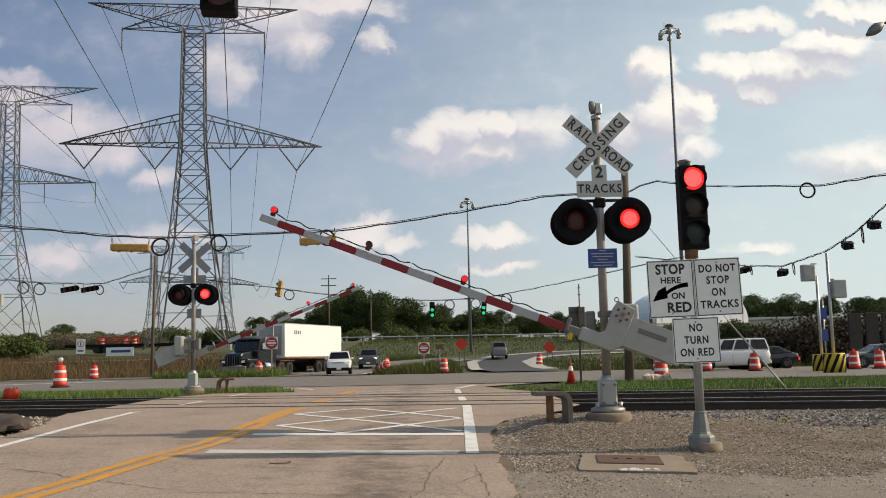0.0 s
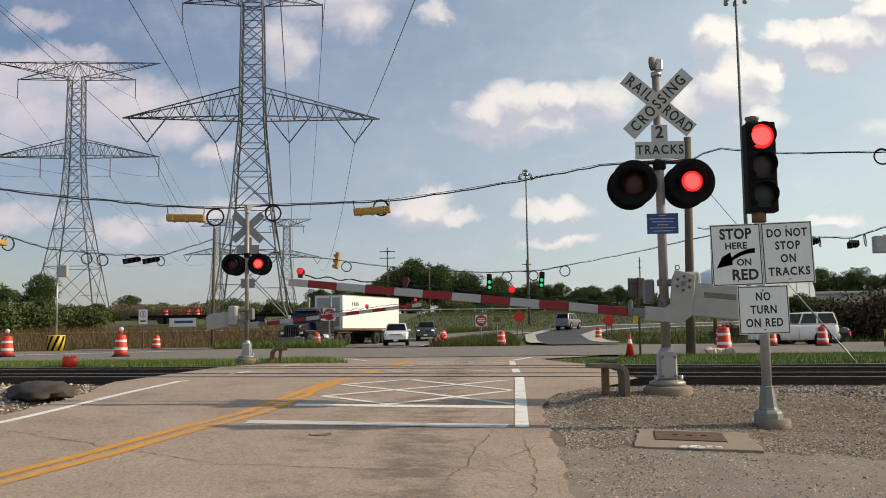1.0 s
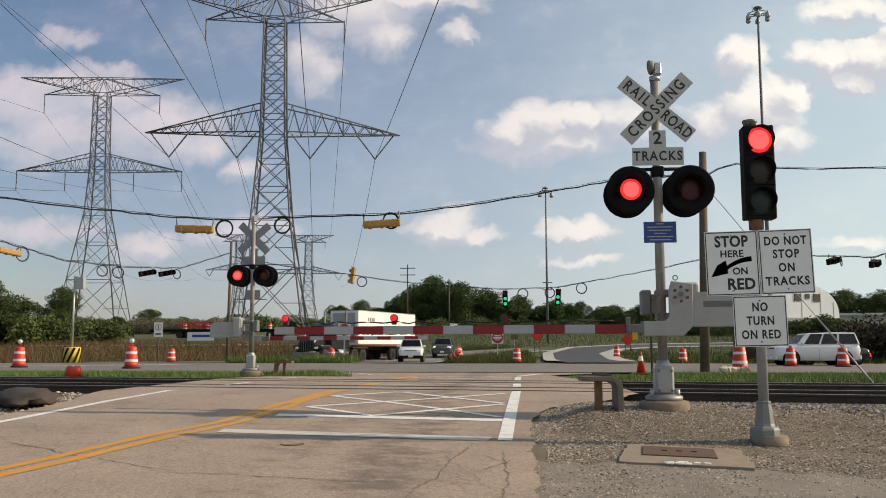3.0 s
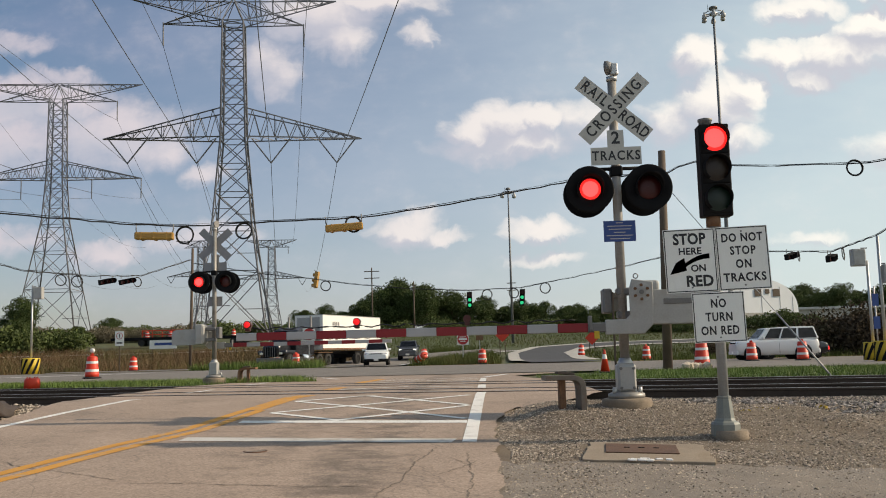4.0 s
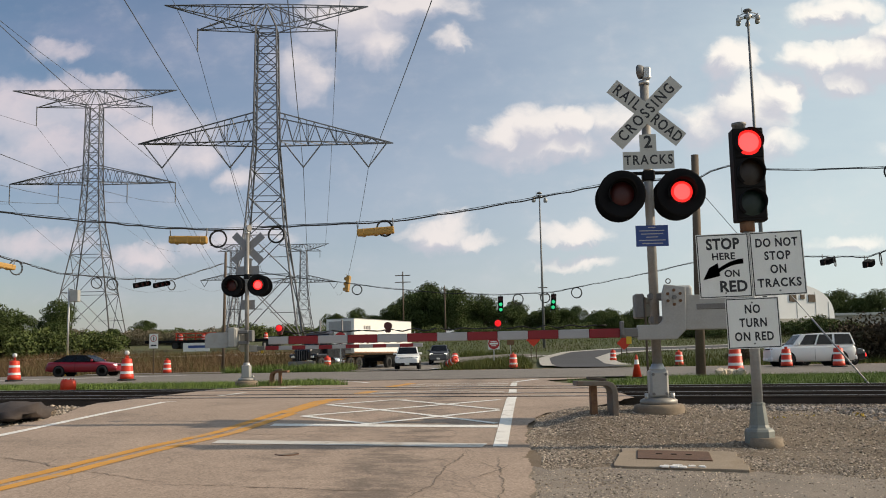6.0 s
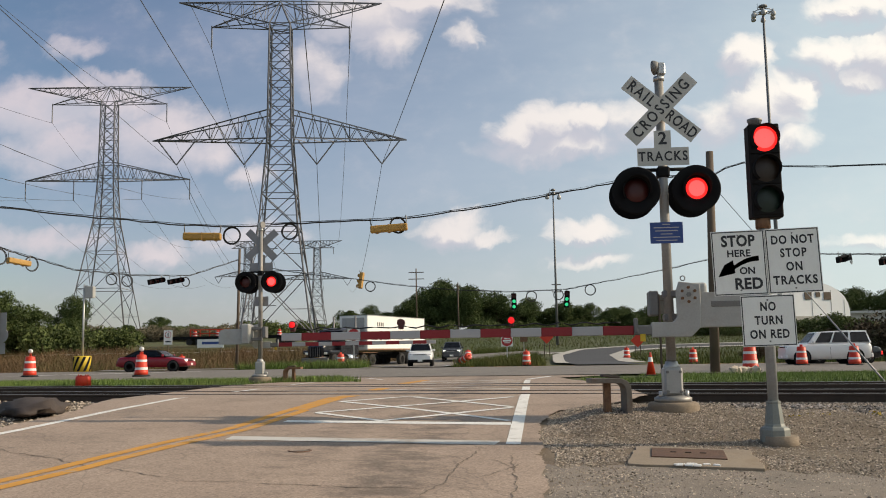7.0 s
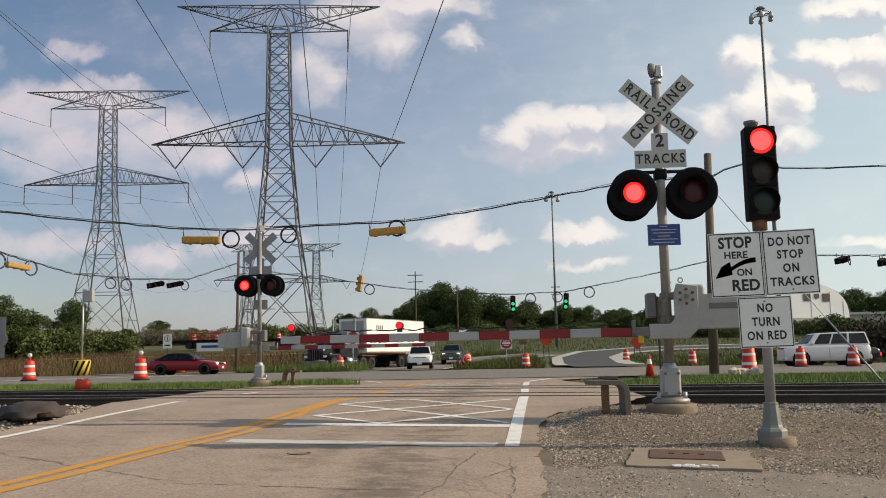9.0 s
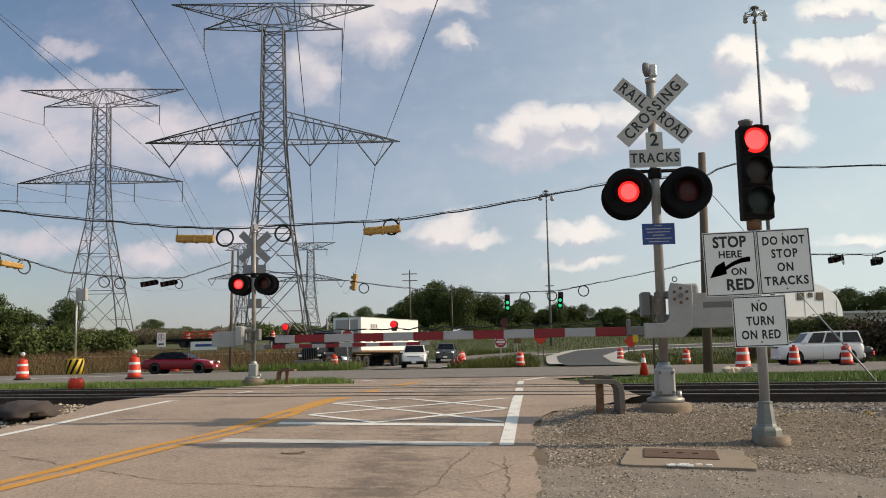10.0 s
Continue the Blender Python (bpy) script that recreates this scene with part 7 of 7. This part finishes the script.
def quonset(m):
    """A white arched fabric hall on low concrete walls."""
    t = thing("arched_hall", "white arched storage hall on a grey concrete wall", "building", m)
    fab = mat("white_fabric", (0.78, 0.79, 0.80), 0.6, 0, 0.04, 1, 20, 0.05)
    W, H, Lh = 8.8, 5.2, 7
    prof = [(W * math.copysign(abs(math.cos(math.pi * i / 28)) ** 0.86, math.cos(math.pi * i / 28)), 2.0 + H * math.sin(math.pi * i / 28) ** 0.78) for i in range(29)]
    add = bm_new()
    add_prism(add, prof, 0, Lh)
    part("cover", add, fab, t, "white fabric cover")
    part("wall", add_box(bm_new(), (0, Lh / 2, 0.95), (2 * W + 0.2, Lh + 0.2, 2.1), 0), M["concrete"], t)
    for x, w, z in ((1.2, 1.15, 5.0), (3.0, 0.75, 5.2), (4.7, 1.25, 5.0)):
        part("vent", add_box(bm_new(), (x, -0.06, z), (w, 0.1, w * 0.9), 0), M["wood_pole"], t, "brown vent panel")
    for i in range(6):
        a = math.pi * (i + 1) / 7
        part("rib", add_box(bm_new(), (W * 0.98 * math.cos(a), -0.02, 2.0 + H * 0.45 * math.sin(a) ** 0.78), (0.05, 0.05, H * 0.9 * math.sin(a) ** 0.78), 0), M["steel"], t)
    part("door", add_box(bm_new(), (3.5, -0.16, 1.2), (2.6, 0.12, 1.6), 0), M["steel_dark"], t)
    return t


quonset(pose(40.3, 138.0, 3.6, 0, 0, 24))
wh = thing("warehouse", "long low grey warehouse beyond the hall", "building", pose(75, 170, g(45, 170)))
part("wall", add_box(bm_new(), (0, 0, 1.2), (60, 14, 2.4), 0), M["concrete"], wh)
part("roof", add_box(bm_new(), (0, 0, 2.5), (61, 15, 0.4), 0), M["steel"], wh)
nb = thing("notice_boards", "row of dark tall boards beside the brush", "boards", pose(32.5, 66.0, g(32.5, 66)))
for i in range(5):
    part("board", add_box(bm_new(), (-2.4 + 1.25 * i, 0, 1.9), (0.95, 0.2, 3.8), 0.02), M["tie"], nb)
bp = post = thing("route_sign", "two blue route signs on a steel post", "road sign", pose(19.7, 47.0, g(19.7, 47.0)), "road signs")
part("post", add_cyl(bm_new(), (0, 0, 0), (0, 0, 3.7), 0.04, 0.04, 8), M["steel"], bp)
for z in (3.0, 1.85):
    part("plate", add_box(bm_new(), (0, -0.06, z), (0.32, 0.02, 0.62), 0), M["sign_blue"], bp)


# ---- trees, bushes, weeds, grass ----
def leaf_cloud(r, centre, radii, n, size, vs, fs):
    c = np.array(centre)
    d = r.normal(0, 1, (n, 3))
    d /= np.linalg.norm(d, axis=1)[:, None]
    p = c + d * (0.55 + 0.5 * r.rand(n, 1)) * np.array(radii)
    a = r.normal(0, 1, (n, 3))
    a /= np.linalg.norm(a, axis=1)[:, None]
    b = np.cross(a, r.normal(0, 1, (n, 3)))
    b /= np.linalg.norm(b, axis=1)[:, None]
    s = size * (0.6 + 0.8 * r.rand(n, 1))
    q = np.stack([p - a * s, p + b * s * 0.55, p + a * s, p - b * s * 0.55], 1).reshape(-1, 3)
    k = len(vs)
    vs.extend(map(tuple, q.tolist()))
    fs.extend((k + 4 * i, k + 4 * i + 1, k + 4 * i + 2, k + 4 * i + 3) for i in range(n))


def tree_proto(seed, h, w, leaf, dense, clumps=26):
    r = np.random.RandomState(seed)
    t = thing("tree", "broad dark green deciduous tree on the far ridge", "tree", pose(0, 0, -50), "trees")
    bm = add_cyl(bm_new(), (0, 0, -0.5), (0.1, 0.1, h * 0.45), 0.035 * h * 0.7, 0.02 * h * 0.6, 8)
    vs, fs = [], []
    for i in range(clumps):
        a, q = r.rand() * 6.28, r.rand() ** 0.6
        zc = h * (0.28 + 0.66 * r.rand())
        prof = math.sin(min(1, max(0.06, (zc / h - 0.12) / 0.9)) * math.pi) ** 0.6
        rad = w * 0.5 * q * prof
        c = (rad * math.cos(a), rad * math.sin(a), zc)
        k = h * (0.09 + 0.07 * r.rand())
        leaf_cloud(r, c, (k * 1.25, k * 1.25, k * 0.95), dense, leaf, vs, fs)
        if i % 3 == 0:
            add_cyl(bm, (0, 0, h * 0.3), (c[0] * 0.85, c[1] * 0.85, c[2]), 0.012 * h, 0.004 * h, 5)
    part("trunk", bm, M["bark"], t)
    cr = soup("crown", vs, fs, M["leaf"])
    cr.parent = t
    return t


def bush_proto(seed, h, w, material, label, n=18, dense=230, leaf=0.11):
    r = np.random.RandomState(seed)
    t = thing("bush", label, "bush", pose(0, 0, -50), "bushes")
    bm = bm_new()
    vs, fs = [], []
    for i in range(n):
        a, q = r.rand() * 6.28, r.rand() ** 0.5
        c = (w * 0.5 * q * math.cos(a), w * 0.5 * q * math.sin(a), h * (0.25 + 0.55 * r.rand() * (1.1 - 0.6 * q)))
        leaf_cloud(r, c, (h * 0.32, h * 0.32, h * 0.28), dense, leaf, vs, fs)
        add_cyl(bm, (0, 0, -0.2), c, 0.04, 0.015, 5)
    part("stem", bm, M["bark"], t)
    f = soup("foliage", vs, fs, material)
    f.parent = t
    return t


def plant(protos, spots_):
    used = set()
    for x, y, s, k, yaw in spots_:
        p = protos[k % len(protos)]
        z = g(x, y) - 0.2
        if id(p) not in used:
            used.add(id(p))
            p.matrix_basis = pose(x, y, z, 0, 0, yaw)
            o = p
        else:
            o = copy_thing(p, pose(x, y, z, 0, 0, yaw))
        o.scale = (s, s, s)


rt = random.Random(11)
trees = [tree_proto(21, 13, 12, 0.19, 420, 34), tree_proto(22, 14, 11, 0.19, 420, 34), tree_proto(23, 11.5, 13, 0.19, 420, 34), tree_proto(24, 12.5, 12, 0.19, 420, 34)]
ts = []
for i in range(44):     # wood behind the ridge road
    x = -42 + i * 1.75 + rt.uniform(-1, 1)
    hgt = lerp([(-42, 0.48), (-27, 0.52), (-24, 0.86), (-14, 0.86), (-8, 0.70), (2, 0.56), (12, 0.58), (22, 0.46), (40, 0.42)], x)
    ts.append((x, 212 + rt.uniform(-9, 14), hgt * rt.uniform(0.88, 1.08), i, rt.uniform(0, 360)))
for i in range(14):     # wood on the right
    ts.append((68 + i * 4.2, 205 + rt.uniform(-8, 8), rt.uniform(0.5, 0.72), i, rt.uniform(0, 360)))
for x, y, s in ((-62.6, 104, 0.70), (-66.0, 110, 0.62), (-57, 112, 0.34), (-60, 108, 0.42), (-75.5, 150, 0.55), (-78, 152, 0.5), (-52, 118, 0.25), (-62, 152, 0.36), (-70, 122, 0.42)):
    ts.append((x, y, s, int(x) % 4, rt.uniform(0, 360)))
plant(trees, ts)
bl = [bush_proto(31, 3.2, 5.5, M["leaf_pale"], "dry brownish bush on the far slope"), bush_proto(32, 2.8, 5.0, M["leaf_pale"], "dry brownish bush on the far slope")]
bs = []
for i in range(34):
    bs.append((-95 + i * 1.55 + rt.uniform(-1, 1), 142 + rt.uniform(-6, 6), rt.uniform(0.7, 1.15), i, rt.uniform(0, 360)))
plant(bl, bs)
bd_ = [bush_proto(36, 3.0, 4.4, M["brush"], "tall dark brown brush behind the highway"), bush_proto(37, 3.3, 4.0, M["brush"], "tall dark brown brush behind the highway")]
bs = []
for i in range(19):
    x = 18.5 + i * 1.6
    bs.append((x + rt.uniform(-0.6, 0.6), 72 + rt.uniform(-3, 4), lerp([(18, 0.5), (25, 0.7), (27, 1.35), (40, 1.5), (50, 1.2)], x) * rt.uniform(0.85, 1.1), i, rt.uniform(0, 360)))
plant(bd_, bs)
bg_ = [bush_proto(33, 2.6, 4.5, M["leaf_mid"], "low dark green bush on the far slope"), bush_proto(34, 2.2, 4.0, M["leaf_mid"], "low dark green bush on the far slope")]
bs = []
for i in range(18):
    bs.append((-70 + i * 2.6 + rt.uniform(-1, 1), 158 + rt.uniform(-6, 6), rt.uniform(0.8, 1.5), i, rt.uniform(0, 360)))
for i in range(12):
    bs.append((22 + i * 3.2, 128 + rt.uniform(-6, 6), rt.uniform(0.8, 1.4), i, rt.uniform(0, 360)))
for i in range(12):
    bs.append((-22 + i * 3.4 + rt.uniform(-1, 1), 196 + rt.uniform(-3, 3), rt.uniform(0.9, 1.5), i, rt.uniform(0, 360)))
for x, y, s in ((-67, 104, 2.2), (-63.5, 105, 2.0), (-60.5, 107, 1.7), (-57.5, 106, 1.9), (-54.5, 109, 1.5), (-51.5, 112, 1.6), (-70, 108, 2.4)):
    bs.append((x, y, s, int(x), rt.uniform(0, 360)))
plant(bg_, bs)


def blades(name, n, area, hmin, hmax, wid, material, label, seed, lean=0.35):
    """Grass: single narrow leaning blades."""
    r = np.random.RandomState(seed)
    vs, fs = [], []
    for i in range(n):
        x, y = area(r)
        z = max(ground_height(x, y), g(x, y) - 0.06)
        hh = hmin + (hmax - hmin) * r.rand() ** 1.5
        a = r.rand() * 3.14
        w = wid * (0.6 + 0.8 * r.rand())
        c, s = math.cos(a) * w / 2, math.sin(a) * w / 2
        k = len(vs)
        vs += [(x - c, y - s, z - 0.02), (x + c, y + s, z - 0.02), (x + r.normal(0, lean) * hh, y + r.normal(0, lean) * hh, z + hh)]
        fs.append((k, k + 1, k + 2))
    return tagged(soup(name, vs, fs, material), label, "grass", kind="stuff")


def box_area(x0, x1, y0, y1, hole=None):
    def f(r):
        while True:
            x, y = x0 + (x1 - x0) * r.rand(), y0 + (y1 - y0) * r.rand()
            if hole is None or not hole(x, y):
                return x, y
    return f


blades("grass", 80000, box_area(-45, -7.9, 25.6, 33.2, lambda x, y: (x > -9.3 and y > 29.5) or y < track_y(x) + 8.7), 0.04, 0.19, 0.018, M["grass"], "bright green grass strip between tracks and highway", 41)
blades("grass", 5000, box_area(-7.9, -5.0, 25.8, 30.5, lambda x, y: x > -5.2 - (y - 25.8) * 0.35), 0.06, 0.26, 0.03, M["grass"], "bright green grass beside the road", 46)
blades("grass", 80000, box_area(1.2, 38, 23.5, 33.2, lambda x, y: y < track_y(x) + 8.2 or (x < 3.6 and y > 28)), 0.04, 0.19, 0.018, M["grass"], "bright green grass strip between tracks and highway", 42)


def near_road(x, y):
    for path, w in ((rp, 3.9), (lp, 3.2), ([(-30, 62), (-18, 66.0), (-13.0, 74.0), (-8.0, 86.0)], 3.2)):
        for (ax, ay), (bx, by) in zip(path, path[1:]):
            f = max(0, min(1, ((x - ax) * (bx - ax) + (y - ay) * (by - ay)) / ((bx - ax) ** 2 + (by - ay) ** 2)))
            if math.hypot(x - ax - f * (bx - ax), y - ay - f * (by - ay)) < w:
                return True
    return False


blades("weeds", 120000, box_area(-95, -12, 61.9, 108, near_road), 0.2, 1.15, 0.034, M["dry_weeds"], "tall reddish-brown dry weeds beside the highway", 43, 0.5)
blades("weeds", 9000, box_area(-20, -11.5, 61.2, 66, near_road), 0.15, 0.75, 0.05, M["grass"], "tall green weeds at the roadside", 47, 0.4)
blades("grass", 16000, box_area(-5.5, 1.0, 61.5, 100, near_road), 0.2, 0.8, 0.045, M["slope_grass"], "tall green roadside grass between the ramps", 44, 0.45)
blades("grass", 45000, box_area(-12, 45, 84, 172, near_road), 0.15, 0.55, 0.06, M["slope_grass"], "long green grass on the slope", 45)
blades("grass", 16000, box_area(9.5, 45, 61.5, 92, near_road), 0.15, 0.6, 0.06, M["slope_grass"], "green roadside grass behind the waiting cars", 48)
blades("weeds", 900, box_area(2.5, 9, 9.0, 13.6, lambda x, y: x < 4.6), 0.03, 0.14, 0.012, M["grass"], "sparse weeds in the gravel", 49)
r7 = np.random.RandomState(77)
vs, fs = [], []
for i in range(26):
    leaf_cloud(r7, (3.05 + r7.normal(0, 0.28), 11.8 + r7.normal(0, 0.2), g(3, 11.8) + 0.05), (0.10, 0.08, 0.05), 26, 0.022, vs, fs)
M["yellow_leaf"] = mat("yellow_flowers", (0.42, 0.30, 0.04), 0.8, 0, 0.2, 5, 30, 0, island=0.4)
tagged(soup("weed_patch", vs, fs, M["yellow_leaf"]), "small patch of yellow flowering weeds in the gravel", "weeds", kind="stuff")
# guy wire
gw = thing("guy_wire", "slack pale guy wire running down to the grass", "wire", pose(0, 0, 0))
part("strand", add_tube(bm_new(), [(6.6, 34.0, 7.0), (8.5, 23.5, -0.15)], 0.014, 5), M["steel"], gw)
part("guard", add_tube(bm_new(), [(8.03, 26.1, 1.62), (8.5, 23.5, -0.15)], 0.024, 6), M["sign_back"], gw, "pale guy guard")

for x0, x1, rows in ((-60, -8, 24.6), (3.6, 60, 23.8)):
    tagged(strip("verge", [(x0, x1, 26.0 if x0 < 0 else 24.6), (x0, x1, 33.4)], -0.035, M["grass_soil_green"], 6), "mown green verge between tracks and highway", "verge", kind="structure")
tagged(strip("slope", [(-12, 90, 84), (-12, 90, 175)], 0.02, M["slope_soil"], 8), "green grassy slope below the ridge road", "slope", kind="structure")


# ---- what moves ----
TOGGLES = [0.25 + 0.6 * i for i in range(17)]


def flash_rows(ob, on, off, first_on):
    """Rows for a lit insert: it sits at the lens while lit, and behind it while dark."""
    base = ob.matrix_basis.copy()
    def at(y):
        m = base.copy()
        m.translation.y = y
        return m
    state = first_on
    rows = [(0.0, at(on if state else off))]
    for t in TOGGLES:
        if t >= 9.98:
            break
        rows.append((t - 0.017, at(on if state else off)))
        state = not state
        rows.append((t + 0.017, at(on if state else off)))
    rows.append((10.0, at(on if state else off)))
    return rows


GATE = [(0.0, 21.2), (0.5, 13.6), (1.0, 6.0), (1.5, 4.0), (2.0, 2.2), (2.5, 0.0), (3.0, 0.0), (10.0, 0.0)]


RED = [(0.0, -78.0), (3.2, -48.0), (4.4, -38.0), (5.5, -30.73), (6.2, -27.0), (7.0, -24.25), (7.5, -23.05), (8.0, -22.39), (8.5, -22.17), (9.0, -22.15), (10.0, -22.14)]
SILVER = [(0.0, 6.0, 95.0, 86), (0.5, 6.5, 97.0, 78), (1.0, 7.4, 98.6, 64), (1.5, 8.9, 99.9, 48), (2.0, 11.2, 101.4, 34), (2.5, 18.0, 103.6, 16), (3.2, 31.0, 106.2, 9), (4.3, 48.0, 108.5, 7), (5.0, 59.0, 109.6, 6), (7.0, 88.0, 112.0, 5), (10.0, 130.0, 115.0, 5)]
BLACK = [(0.0, 19.35), (0.4, 18.76), (0.8, 18.34), (1.2, 18.16), (1.8, 18.1), (10.0, 18.1)]


def motions():
    for key, first in (("right", True), ("left", False)):
        for ob, on, off in K[key]:
            walk(ob, flash_rows(ob, on, off, first))
    for arm in (near_arm, far_arm):
        x, y, z = arm.matrix_basis.translation
        walk(arm, [(t, pose(x, y, z, 0, a, 0)) for t, a in GATE])
    walk(red_car, [(t, on_road(x, RED_Y, 0)) for t, x in RED])
    walk(black_car, [(t, on_road(x, 56.0, 180)) for t, x in BLACK])
    walk(silver_car, [(t, on_road(x, y, yaw, 0.12)) for t, x, y, yaw in SILVER])


motions()
